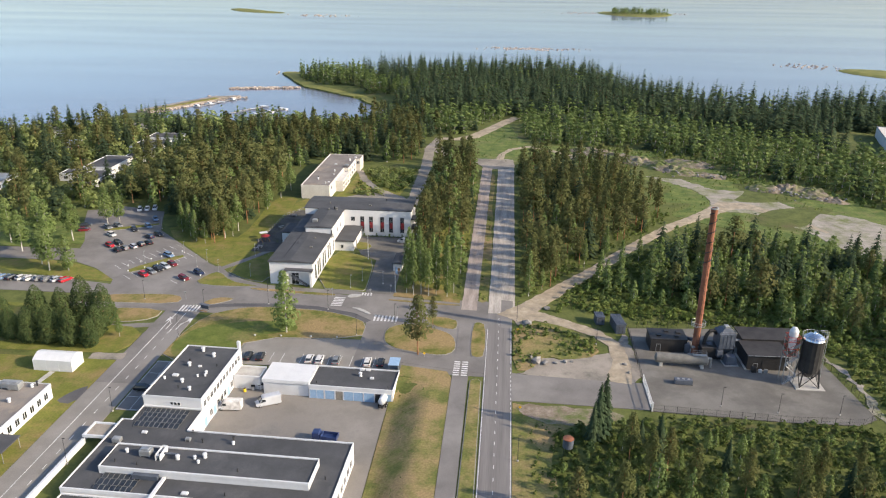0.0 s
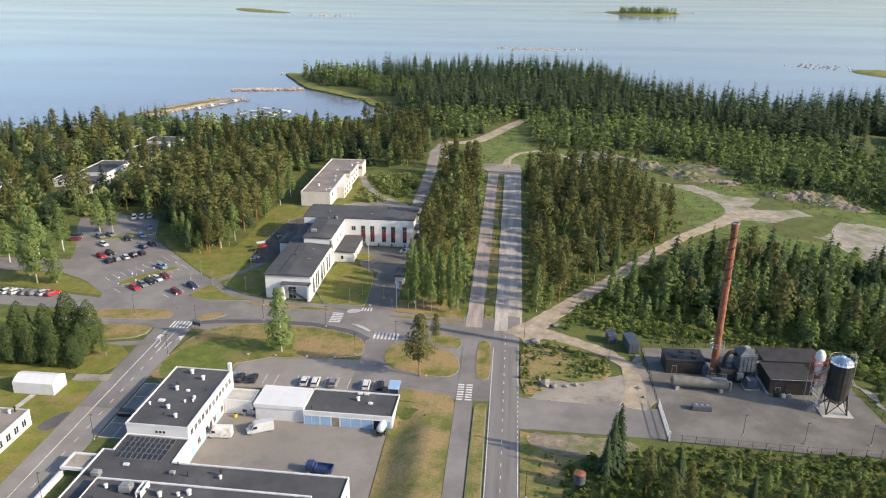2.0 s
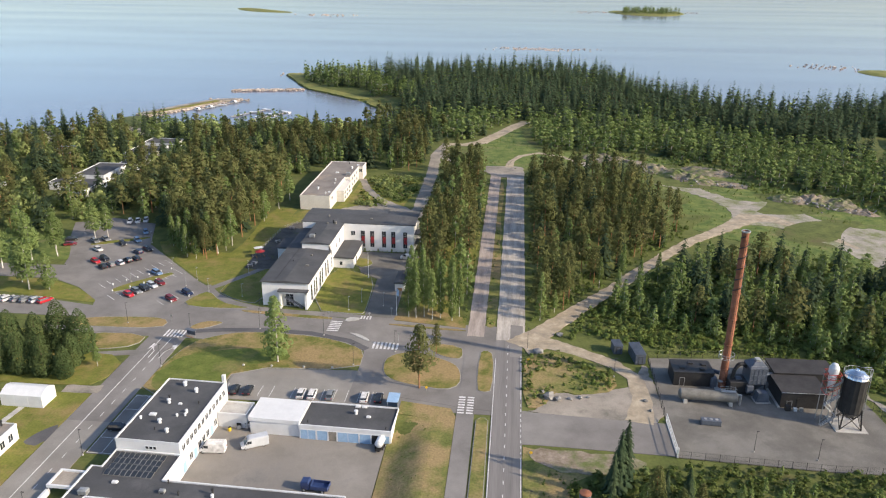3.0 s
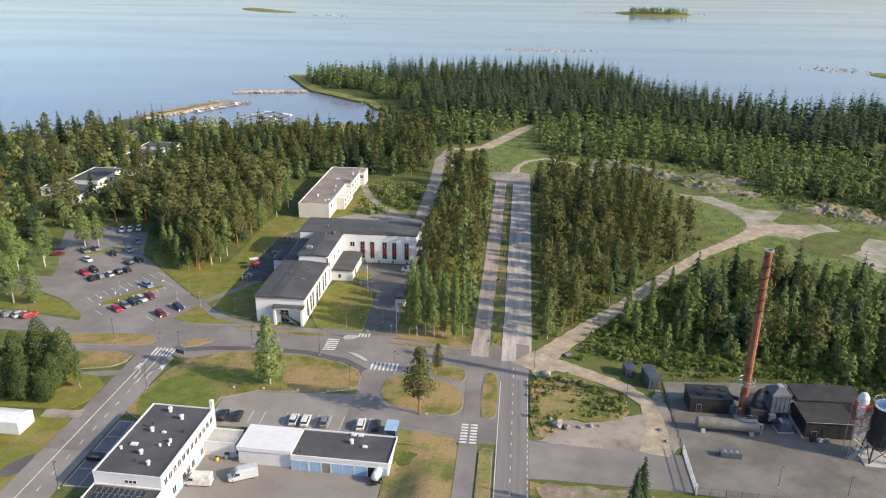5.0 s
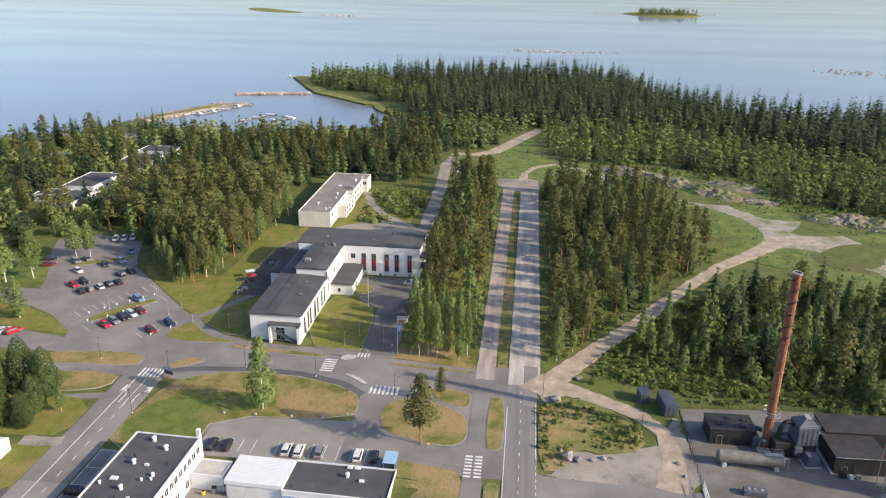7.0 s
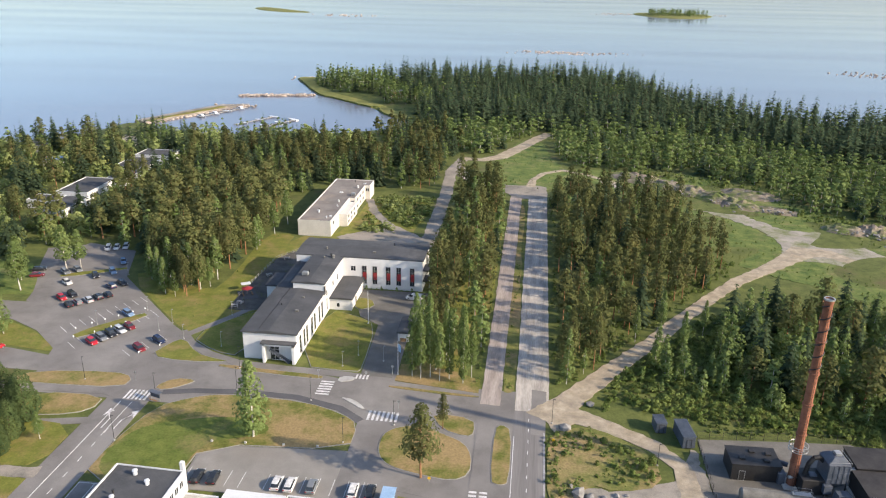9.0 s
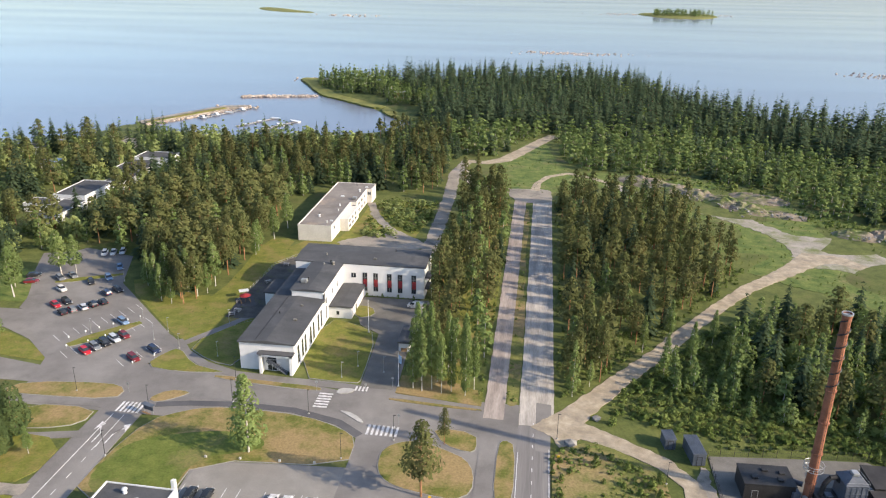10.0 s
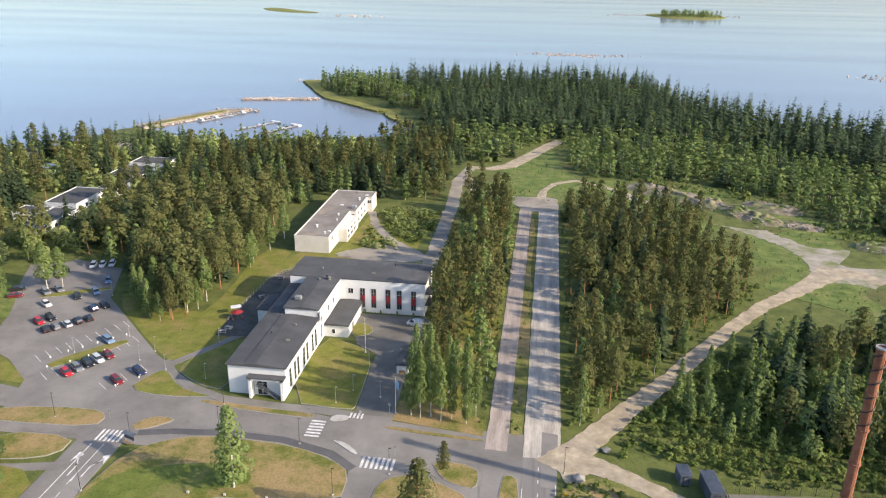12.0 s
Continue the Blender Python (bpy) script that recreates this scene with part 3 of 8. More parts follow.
lawn(soft([(-85.1, 160), (-85.1, 172), (-82.5, 186), (-76, 190.8), (-71.7, 192.5), (-65, 193.2), (-50, 192.4), (-41, 189), (-36.8, 185.6), (-36.6, 176.4), (-66.5, 174.4), (-67, 160)], 1))
slab("lawn", soft([(-84.6, 161), (-84.2, 176), (-77, 181), (-66, 184.5), (-57, 184), (-54, 180), (-60, 177), (-67, 174.6), (-67.4, 160.6)], 2), 0.1, M["lawn_lush"], "greener part of the dry lawn", "lawn")
lawn(soft([(-30.5, 184), (-25, 187.2), (-19, 185.2), (-11.6, 181), (-11.3, 169), (-24, 171), (-29, 173.5), (-30.8, 178)], 2))
lawn(soft([(-21.8, 192.4), (-12.2, 191.3), (-11.6, 186), (-13, 184.4), (-18.5, 186.4)], 1))
lawn(soft([(-7.3, 170.5), (-7.3, 188), (-6, 190), (-3.8, 188), (-3.6, 170.5), (-5.4, 169.3)], 1))
lawn(soft([(-7.0, -200), (-7.0, 157), (-5.2, 159), (-3.7, 157), (-3.55, -200)], 1), material="bank")
lawn([(-15.6, -200), (-11.2, -200), (-11.2, 158.5), (-12.5, 161.6), (-24, 163.6), (-24.1, 158.3), (-15.6, 157)], kerb=False, z=0.0, material="bank")
lawn(soft([(-118, 196.8), (-99, 199), (-93.8, 197.2), (-94.2, 192.6), (-113, 191.6), (-122, 192)], 1))
lawn(soft([(-112, 188), (-96.2, 188.6), (-96, 182.5), (-104, 179.4), (-116, 179)], 1))
lawn(soft([(-170, 189), (-116, 188), (-112, 178), (-95.6, 176.5), (-95.4, 163), (-104, 161.6), (-170, 161)], 1), material="lawn_green", kerb=False, z=0.02)
lawn(rect(-170, -95.4, 60, 158.6), material="lawn_green", kerb=False, z=0.02, label="green lawn with a few dry spots")
lawn(soft([(-57.4, 208.6), (-58, 241), (-48.5, 237.6), (-42.6, 233), (-41.2, 209.5), (-42, 207.5)], 1), material="lawn_green", label="sunlit green lawn beside the white building")
lawn(soft([(-93, 214.8), (-90.5, 218), (-84, 210.5), (-78, 208.6), (-74, 207.8), (-86, 206.4), (-95, 208)], 1), material="lawn_green")
lawn(soft([(-89.5, 219.5), (-80, 212.5), (-72.5, 211), (-72.5, 238), (-80, 235)], 1), material="lawn_green")
lawn(soft([(-76, 206.4), (-62, 205.2), (-49.6, 204.6), (-49.4, 202.9), (-62, 203.6), (-76, 205)], 1))
lawn(soft([(-33.2, 202.6), (-20, 201.4), (-11.8, 200.8), (-11.8, 200.2), (-20, 200.4), (-33, 201.6)], 1), kerb=False, z=0.06)
lawn([(-32.2, 205), (-12, 202), (-12, 208), (-20, 212), (-32, 213)], kerb=False, z=0.03)
lawn(soft([(-87, 193.8), (-84, 198.2), (-78.5, 198.2), (-80, 195.9), (-84.2, 192.8)], 1))
lawn(soft([(-121, 216), (-108.5, 231), (-106, 229), (-117.5, 213.5)], 1), material="lawn_green", label="narrow planted strip between parking rows")
lawn(soft([(-147, 253), (-130, 262), (-128.6, 260), (-145.5, 250.6)], 1), material="lawn_green", label="narrow planted strip between parking rows")
lawn(soft([(3.7, 164), (3.7, 186), (7, 189.5), (12, 192), (18, 189.4), (25.5, 183), (26, 173.5), (17, 170.4), (11.5, 172.4), (8, 164)], 1), material="bank", kerb=False, z=0.04, label="overgrown grass patch beside the dirt track")

# ---- painted markings ----
def stripe(quads_, z=0.045, label="white road paint", name="marking"):
    bm = bmesh.new()
    for q in quads_:
        prism(bm, q, z - 0.02, z)
    return structure(name, bm, M["paint_white"], label, "road marking")


def line(a, b, w):
    return ribbon([a, b], w)


stripe([line((-3.2, -100), (-3.2, 186), 0.16)], label="solid white edge line")
stripe([line((3.15, y), (3.15, y + 1), 0.15) for y in np.arange(146, 166, 2)] + [line((3.15, -100), (3.15, 145), 0.15), line((3.15, 167), (3.15, 188), 0.15)], label="white edge line")
stripe([line((-0.2, y), (-0.2, y + 1.1), 0.15) for y in np.arange(40, 200, 4)], label="dashed white centre line")
stripe([line((-91.4, y), (-91.4, y + 64), 0.2) for y in (123,)] + [line((-91.5, 20), (-91.4, 123), 0.16)], label="white line along the side street")
stripe([line((-88.6, y), (-88.6, y + 1.6), 0.14) for y in np.arange(90, 176, 5)], label="dashed white lane line")
stripe([line((-88.8, 174), (-88.8, 187), 0.14)], label="white lane line")
def bars(x0, x1, y0, y1, n, along):
    out = []
    for i in range(n):
        if along == "x":
            s = x0 + (x1 - x0) * (i + 0.5) / n
            out.append(rect(s - (x1 - x0) / n * 0.26, s + (x1 - x0) / n * 0.26, y0, y1))
        else:
            s = y0 + (y1 - y0) * (i + 0.5) / n
            out.append(rect(x0, x1, s - (y1 - y0) / n * 0.26, s + (y1 - y0) / n * 0.26))
    return out


stripe(bars(-35.6, -28.4, 187.6, 191.3, 7, "x"), label="white zebra crossing", name="zebra_crossing")
stripe(bars(-49.3, -46.1, 196, 202.6, 6, "y"), label="white zebra crossing", name="zebra_crossing")
stripe(bars(-91.9, -86.1, 188.1, 192.1, 6, "x"), label="white zebra crossing", name="zebra_crossing")
stripe(bars(-41.9, -38.5, 204.4, 206.4, 4, "x"), label="white zebra crossing", name="zebra_crossing")
stripe(bars(-11.0, -9.5, 159.6, 167.2, 7, "y") + bars(-9.0, -7.5, 159.6, 167.2, 7, "y"), label="white zebra crossing over the drive", name="zebra_crossing")
for ax, turn in ((-90.2, 1), (-87.4, -1)):
    stripe([[(ax - 0.12, 176.5), (ax + 0.12, 176.5), (ax + 0.12, 180.2), (ax - 0.12, 180.2)], [(ax - 0.12, 180), (ax + 0.12, 179.6), (ax - turn * 1.2, 182.6), (ax - turn * 1.5, 182.2)],
            [(ax - turn * 0.6, 183.2), (ax - turn * 2.1, 180.9), (ax - turn * 1.9, 184)]], label="white turn arrow", name="arrow_marking")
slab("kerb", soft([(-43.4, 195.8), (-39.8, 195.2), (-36.4, 191.9), (-37.4, 191.5), (-40.5, 194)], 1), 0.1, M["concrete"], "pale concrete traffic island", "kerb")
slab("kerb", soft([(-45.6, 202.2), (-42, 203.2), (-41.6, 205.2), (-45.4, 204.9)], 1), 0.09, M["concrete"], "pale concrete kerb apron", "kerb")
bays = []
for i in range(8):
    x = -65.5 + i * 2.75 + (0 if i < 5 else 2.2)
    bays.append(line((x, 161.8), (x, 166.6), 0.12))
bays += [line((x, 161.8), (x, 166.6), 0.12) for x in (-42.5, -39.6, -36.8, -34, -31)]
stripe(bays, label="white bay lines", name="bay_marking")
bl = [line((-84.6, y), (-78.4, y), 0.12) for y in (137.2, 142.5, 148, 153.3, 159)] + [line((-84.6, 137.2), (-84.6, 159), 0.12), line((-81.5, 137.2), (-81.5, 159), 0.12)]
stripe(bl, z=0.1, label="white bay lines", name="bay_marking")
u, v = Vector((0.485, 0.875)), Vector((-0.87, 0.49))
lot = []
for k in range(10):
    for ox, oy, s in ((-119.2, 211.5, -1), (-122.5, 216.5, 1), (-99.8, 206.9, 1)):
        if ox > -100 and k > 4:
            continue
        p = Vector((ox, oy)) + u * (k * 2.7)
        d = Vector((0.78, -0.62)) * -s
        q = p + d * (4.6 if ox < -100 else 4.2)
        lot.append(line(tuple(p), tuple(q), 0.12))
stripe(lot, label="white bay lines", name="bay_marking")

# ---- trees: foliage templates as arrays of small leaf sprays ----
rng = np.random.default_rng(7)


def sprays(centre, normal, size, aspect=0.7, droop=0.0):
    """One bent four-cornered leaf spray at each centre, square to its normal."""
    n = len(centre)
    normal = normal / np.linalg.norm(normal, axis=1, keepdims=True)
    ref = rng.normal(size=(n, 3))
    a = np.cross(normal, ref)
    a /= np.linalg.norm(a, axis=1, keepdims=True) + 1e-9
    b = np.cross(normal, a)
    s = (np.asarray(size) * rng.uniform(0.7, 1.3, n))[:, None]
    fold = normal * s * rng.uniform(-0.35, 0.1, (n, 1))
    v = np.stack([centre - a * s, centre - b * s * aspect + fold, centre + a * s, centre + b * s * aspect + fold], 1)
    v[:, :, 2] -= droop * rng.uniform(0, 1, (n, 1))
    return v.reshape(-1, 3), np.arange(4 * n).reshape(n, 4)


def spruce_leaves(h, r, whorls, per, pieces, bare=0.06):
    vs = []
    for i in range(whorls):
        f = (i + rng.uniform(0, 0.6)) / whorls
        rad = r * (1 - f) ** 0.8 * rng.uniform(0.8, 1.15) + 0.28
        for j in range(per if f < 0.75 else max(3, per - 2)):
            th = 2 * math.pi * (j + rng.uniform(-0.35, 0.35)) / per + i * 1.3
            rr = rad * rng.uniform(0.7, 1.12)
            c, s = math.cos(th), math.sin(th)
            z = h * (bare + (1 - bare) * f) + rng.uniform(-0.55, 0.55) * h / whorls * (f < 0.93)
            for k in range(pieces):
                p0, p1 = k / pieces * 0.9, (k + 1) / pieces
                w = rad * (0.42 if pieces > 1 else 0.55) * (1 - 0.5 * p1) * rng.uniform(0.8, 1.2)
                drop0, drop1 = 0.10 * p0 * rr, (0.12 * p1 + 0.28 * p1 * p1) * rr + 0.1
                m = (p0 + p1) / 2
                a, b = np.array([c * rr * p0, s * rr * p0, z - drop0]), np.array([c * rr * p1, s * rr * p1, z - drop1])
                mid = np.array([c * rr * m, s * rr * m, z - (drop0 + drop1) / 2])
                side = np.array([-s, c, 0]) * w
                sag = np.array([0, 0, -0.35 * w])
                vs += [a, mid + side + sag, b, mid - side + sag]
    vs = np.array(vs)
    return vs, np.arange(len(vs)).reshape(-1, 4)


PROFILES = {"pine": lambda f: (1 - f) ** 0.52 * np.minimum(1, 0.5 + f / 0.3), "birch": lambda f: (1 - f) ** 0.55 * np.minimum(1, 0.45 + f / 0.35),
            "cedar": lambda f: (1 - f ** 2.2) ** 0.75 * np.minimum(1, 0.6 + f / 0.4), "lime": lambda f: np.sqrt(np.maximum(0, 1 - (2 * f - 0.85) ** 2 / 1.35)), "bush": lambda f: (1 - f * f) ** 0.5}


def clump_leaves(h, r, base, count, per, size, shape, flat=0.62, puff=0.36):
    """A crown of leafy clumps, each a flattened tuft of sprays that face outwards, set round the stem with gaps between."""
    vs, fs, o = [], [], 0
    for i in range(count):
        f = min(0.97, max(0.0, (i + rng.uniform(-1.2, 2.2)) / count)) ** 1.15
        prof = float(PROFILES[shape](np.array(f)))
        th = 2.4 * i + rng.uniform(-0.5, 0.5)
        rad = max(0.45, r * puff * (0.45 + 0.6 * prof) * rng.uniform(0.8, 1.25))
        reach = max(0.0, r * prof * rng.uniform(0.82, 1.12) - rad * 0.72)
        c = np.array([math.cos(th) * reach, math.sin(th) * reach, h * (base + (0.985 - base) * f) - rad * flat * 0.6])
        d = rng.normal(size=(per, 3))
        d[:, 2] = np.abs(d[:, 2]) * 1.1 - 0.35
        d /= np.linalg.norm(d, axis=1, keepdims=True)
        p = c + d * np.array([rad, rad, rad * flat]) * rng.uniform(0.72, 1.05, (per, 1))
        out = 0.55 * d + np.array([math.cos(th) * 0.75, math.sin(th) * 0.75, 0.35]) + rng.normal(size=(per, 3)) * 0.22
        v, q = sprays(p, out, np.full(per, size) * (0.75 + 0.35 * prof), 0.75)
        vs.append(v)
        fs.append(q + o)
        o += len(v)
    return np.concatenate(vs), np.concatenate(fs)


def cloud_leaves(h, r, base, n, size, lobes, shape, squash=0.8, fill=0.55, lumpy=1.0):
    """A close crown of leaf sprays inside an uneven, lobed outline; denser towards the outside."""
    grid = np.linspace(0, 0.985, 200)
    w = np.cumsum(PROFILES[shape](grid) + 0.08)
    f = np.interp(rng.uniform(0, 1, n), w / w[-1], grid)
    th = rng.uniform(0, 2 * math.pi, n)
    a, b, c0 = rng.uniform(0, 6.28, 3)
    lump = 1 + lumpy * (0.2 * np.sin(3 * th + a + 9 * f) + 0.16 * np.sin(lobes * th + b - 17 * f) + 0.12 * np.sin(41 * f + c0 + 2 * th))
    rad = r * PROFILES[shape](f) * lump * np.sqrt(rng.uniform(1 - fill, 1.0, n)) + 0.08
    z = h * (base + (1 - base) * f) + rng.normal(size=n) * h * 0.008
    c = np.stack([np.cos(th) * rad, np.sin(th) * rad, np.minimum(z, h)], 1)
    out = np.stack([np.cos(th), np.sin(th), 0.35 + 0.5 * f], 1) + rng.normal(size=(n, 3)) * 0.42
    return sprays(c, out, size * (0.5 + 0.6 * PROFILES[shape](f)), squash)


def trunk_arrays(h, r, n=6, lean=0.0):
    ring = [(math.cos(2 * math.pi * i / n), math.sin(2 * math.pi * i / n)) for i in range(n)]
    levels = [(0, 1.0, 0), (0.35, 0.72, lean * 0.4), (0.75, 0.4, lean * 0.8), (1.0, 0.06, lean)]
    v = [(c * r * k + dx, s * r * k, h * f) for f, k, dx in levels for c, s in ring]
    f = [(l * n + i, l * n + (i + 1) % n, (l + 1) * n + (i + 1) % n, (l + 1) * n + i) for l in range(len(levels) - 1) for i in range(n)]
    return np.array(v), np.array(f)


def limbs(v, f, h, base, reach, count, r):
    """Adds limbs to a trunk."""
    vs, fs = [v], [f]
    off = len(v)
    for i in range(count):
        z, th = h * (base + (0.92 - base) * i / count), 2.4 * i + 0.5
        L = reach * (1 - 0.5 * i / count)
        d = np.array([math.cos(th) * L, math.sin(th) * L, L * 0.55])
        side = np.array([-math.sin(th), math.cos(th), 0]) * r * 0.35
        up = np.array([0, 0, r * 0.35])
        p = np.array([0, 0, z])
        vs.append(np.array([p - side, p + side, p + up, p + d]))
        fs.append(np.array([(off, off + 1, off + 3, off + 3), (off + 1, off + 2, off + 3, off + 3), (off + 2, off, off + 3, off + 3)]))
        off += 4
    return np.concatenate(vs), np.concatenate(fs)


def quick_mesh(name, v, f, material):
    me = bpy.data.meshes.new(name)
    faces = [tuple(dict.fromkeys(q)) for q in f.tolist()]
    me.from_pydata(v.tolist(), [], faces)
    me.materials.append(material)
    return me


KINDS = {"spruce": ("leaf_spruce", "trunk"), "pine": ("leaf_pine", "trunk_pine"), "birch": ("leaf_birch", "trunk_birch"), "cedar": ("leaf_cedar", "trunk"), "lime": ("leaf_lime", "trunk"), "bush": ("leaf_bush", "trunk")}


def template(kind, level, i):
    """Leaves and trunk, for a height of about 17 m; level 0 is the finest."""
    if kind == "spruce":
        h, r = 17 * rng.uniform(0.95, 1.05), rng.uniform(3.1, 3.8)
        lv = spruce_leaves(h, r, *((28, 10, 3), (17, 8, 2), (13, 6, 1))[level], bare=0.04)
        tv = trunk_arrays(h * 0.8, 0.2, (6, 4, 3)[level])
    elif kind == "pine":
        h, r = 17 * rng.uniform(0.93, 1.05), rng.uniform(3.3, 4.2)
        lv = clump_leaves(h, r, rng.uniform(0.32, 0.42), *((46, 30, 0.29), (32, 16, 0.44), (12, 9, 0.95))[level], "pine", 0.72, 0.42)
        tv = trunk_arrays(h * 0.93, 0.2, (6, 5, 3)[level], rng.uniform(-0.4, 0.4))
        if level == 0:
            tv = limbs(*tv, h, 0.4, 2.2, 14, 0.16)
    elif kind == "birch":
        h, r = 17 * rng.uniform(0.93, 1.05), rng.uniform(2.8, 3.5)
        lv = clump_leaves(h, r, ((0.13, 0.28, 0.3, 0.26)[i], 0.15, 0.06)[level], *((52, 32, 0.26), (28, 15, 0.46), (14, 9, 0.72))[level], "birch", 1.0, 0.36)
        tv = trunk_arrays(h * (0.93, 0.93, 0.6)[level], 0.16, (6, 5, 3)[level], rng.uniform(-0.5, 0.5))
        if level == 0:
            tv = limbs(*tv, h, 0.3, 2.2, 14, 0.13)
    elif kind == "lime":
        h, r = 17, rng.uniform(6.5, 8.0)
        lv = clump_leaves(h, r, 0.1, *((60, 34, 0.5), (34, 16, 0.85), (18, 12, 1.2))[level], "lime", 0.8, 0.34)
        tv = trunk_arrays(h * 0.7, 0.35, (6, 5, 4)[level])
    elif kind == "cedar":
        h, r = 17, 3.7
        lv = cloud_leaves(h, r, 0.03, 3600, 0.27, 6, "cedar", 0.8, 0.3, 0.45)
        tv = trunk_arrays(h * 0.9, 0.25, 6)
    else:
        h, r = 17, 8.0
        lv = clump_leaves(h, r, -0.05, *((12, 28, 1.25), (6, 12, 2.2), (4, 8, 3.1))[level], "bush", 0.75, 0.5)
        tv = trunk_arrays(h * 0.5, 0.3, 3)
    return lv, tv


TEMPLATES = {(k, lv): [template(k, lv, i) for i in range(4)] for k in KINDS for lv in range(3) if not (k == "cedar" and lv)}
MESHES = {}
TREE_WORDS = {"spruce": ("dark green spruce with a pointed crown", "spruce_tree"), "pine": ("olive green pine with a bare reddish trunk", "pine_tree"),
              "birch": ("light green birch with a pale slim trunk", "birch_tree"), "cedar": ("dense dark green egg-shaped conifer", "conifer_tree"), "lime": ("light green rounded broadleaf garden tree", "garden_tree"), "bush": ("leafy green bush with uneven outline", "bush")}


def tree(kind, x, y, h, wide=1.0, variant=None, turn=None, group=""):
    """A single tree of trunk and crown, sharing its meshes with its kind."""
    i = int(rng.integers(0, 4)) if variant is None else variant
    if (kind, i) not in MESHES:
        (lv, lf), (tv, tf) = TEMPLATES[(kind, 0)][i]
        MESHES[(kind, i)] = (quick_mesh("crown", lv, lf, M[KINDS[kind][0]]), quick_mesh("trunk", tv, tf, M[KINDS[kind][1]]))
    words, name = TREE_WORDS[kind]
    ob = tagged(new(name), words, "bush" if kind == "bush" else "tree", group)
    s = h / 17
    ob.matrix_world = Matrix.Translation((x, y, float(terrain(x, y)) - 0.05)) @ Matrix.Rotation(rng.uniform(0, 6.28) if turn is None else turn, 4, "Z") @ Matrix.Diagonal((s * wide, s * wide, s, 1))
    for pn, me in zip(("crown", "trunk"), MESHES[(kind, i)]):
        o = new(pn, me)
        o.parent = ob
    return ob


def scatter(pts, spacing, keep=1.0, seed=1):
    """Points spread over an outline, no two much closer than spacing."""
    g = np.random.default_rng(seed)
    xs, ys = [p[0] for p in pts], [p[1] for p in pts]
    X, Y = np.meshgrid(np.arange(min(xs), max(xs), float(spacing)), np.arange(min(ys), max(ys), spacing * 0.9))
    X[::2] += spacing / 2
    X = (X + g.uniform(-0.42, 0.42, X.shape) * spacing).ravel()
    Y = (Y + g.uniform(-0.42, 0.42, Y.shape) * spacing).ravel()
    ok = inside(pts, X, Y) & (g.random(X.shape) < keep)
    return X[ok], Y[ok]


def stand(name, label, rows, kind, level, min_z=-2.6):
    """A stand of uncountable trees of one kind, joined: leaves and trunks as two parts."""
    if not len(rows):
        return
    lvs, lfs, tvs, tfs, lo, to = [], [], [], [], 0, 0
    tz = terrain([r[0] for r in rows], [r[1] for r in rows])
    for (x, y, h, wide), z in zip(rows, tz):
        if z < min_z:
            continue
        (lv, lf), (tv, tf) = TEMPLATES[(kind, level)][int(rng.integers(0, 4))]
        a = rng.uniform(0, 6.28)
        s = h / 17
        R = np.array([[math.cos(a) * s * wide, -math.sin(a) * s * wide, 0], [math.sin(a) * s * wide, math.cos(a) * s * wide, 0], [0, 0, s]])
        lvs.append(lv @ R.T + (x, y, z - 0.1))
        lfs.append(lf + lo)
        lo += len(lv)
        tvs.append(tv @ R.T + (x, y, z - 0.1))
        tfs.append(tf + to)
        to += len(tv)
    ob = tagged(new(name), label, "trees", kind="stuff")
    for pn, v, f, m in (("foliage", lvs, lfs, KINDS[kind][0]), ("trunks", tvs, tfs, KINDS[kind][1])):
        if not v:
            continue
        v, f = np.concatenate(v), np.concatenate(f)
        me = bpy.data.meshes.new(pn)
        if (f[:, 2] != f[:, 3]).all():
            me.vertices.add(len(v))
            me.vertices.foreach_set("co", v.astype(np.float32).ravel())
            me.loops.add(f.size)
            me.loops.foreach_set("vertex_index", f.astype(np.int32).ravel())
            me.polygons.add(len(f))
            me.polygons.foreach_set("loop_start", np.arange(0, f.size, 4, dtype=np.int32))
            me.update(calc_edges=True)
        me.materials.append(M[m])
        o = new(pn, me)
        o.parent = ob
        tagged(o, kind="stuff")


def mixed(pts, spacing, shares, heights, level, seed, keep=1.0, avoid=(), label="", wide=(0.72, 1.32)):
    """Fills an outline with stands of several kinds."""
    X, Y = scatter(pts, spacing, keep, seed)
    ok = np.ones(len(X), bool)
    for a in avoid:
        ok &= ~inside(a, X, Y)
    X, Y = X[ok], Y[ok]
    g = np.random.default_rng(seed + 50)
    names, w = list(shares), np.array(list(shares.values()), float)
    pick = g.choice(len(names), len(X), p=w / w.sum())
    for i, k in enumerate(names):
        lo, hi = heights[k]
        rows = [(x, y, g.uniform(lo, hi), g.uniform(*wide)) for x, y in zip(X[pick == i], Y[pick == i])]
        stand({"spruce": "spruce_wood", "pine": "pine_wood", "birch": "birch_wood", "lime": "garden_trees", "bush": "scrub"}[k], label or TREE_WORDS[k][0].replace("tree", "trees") + ", many together", rows, k, level)


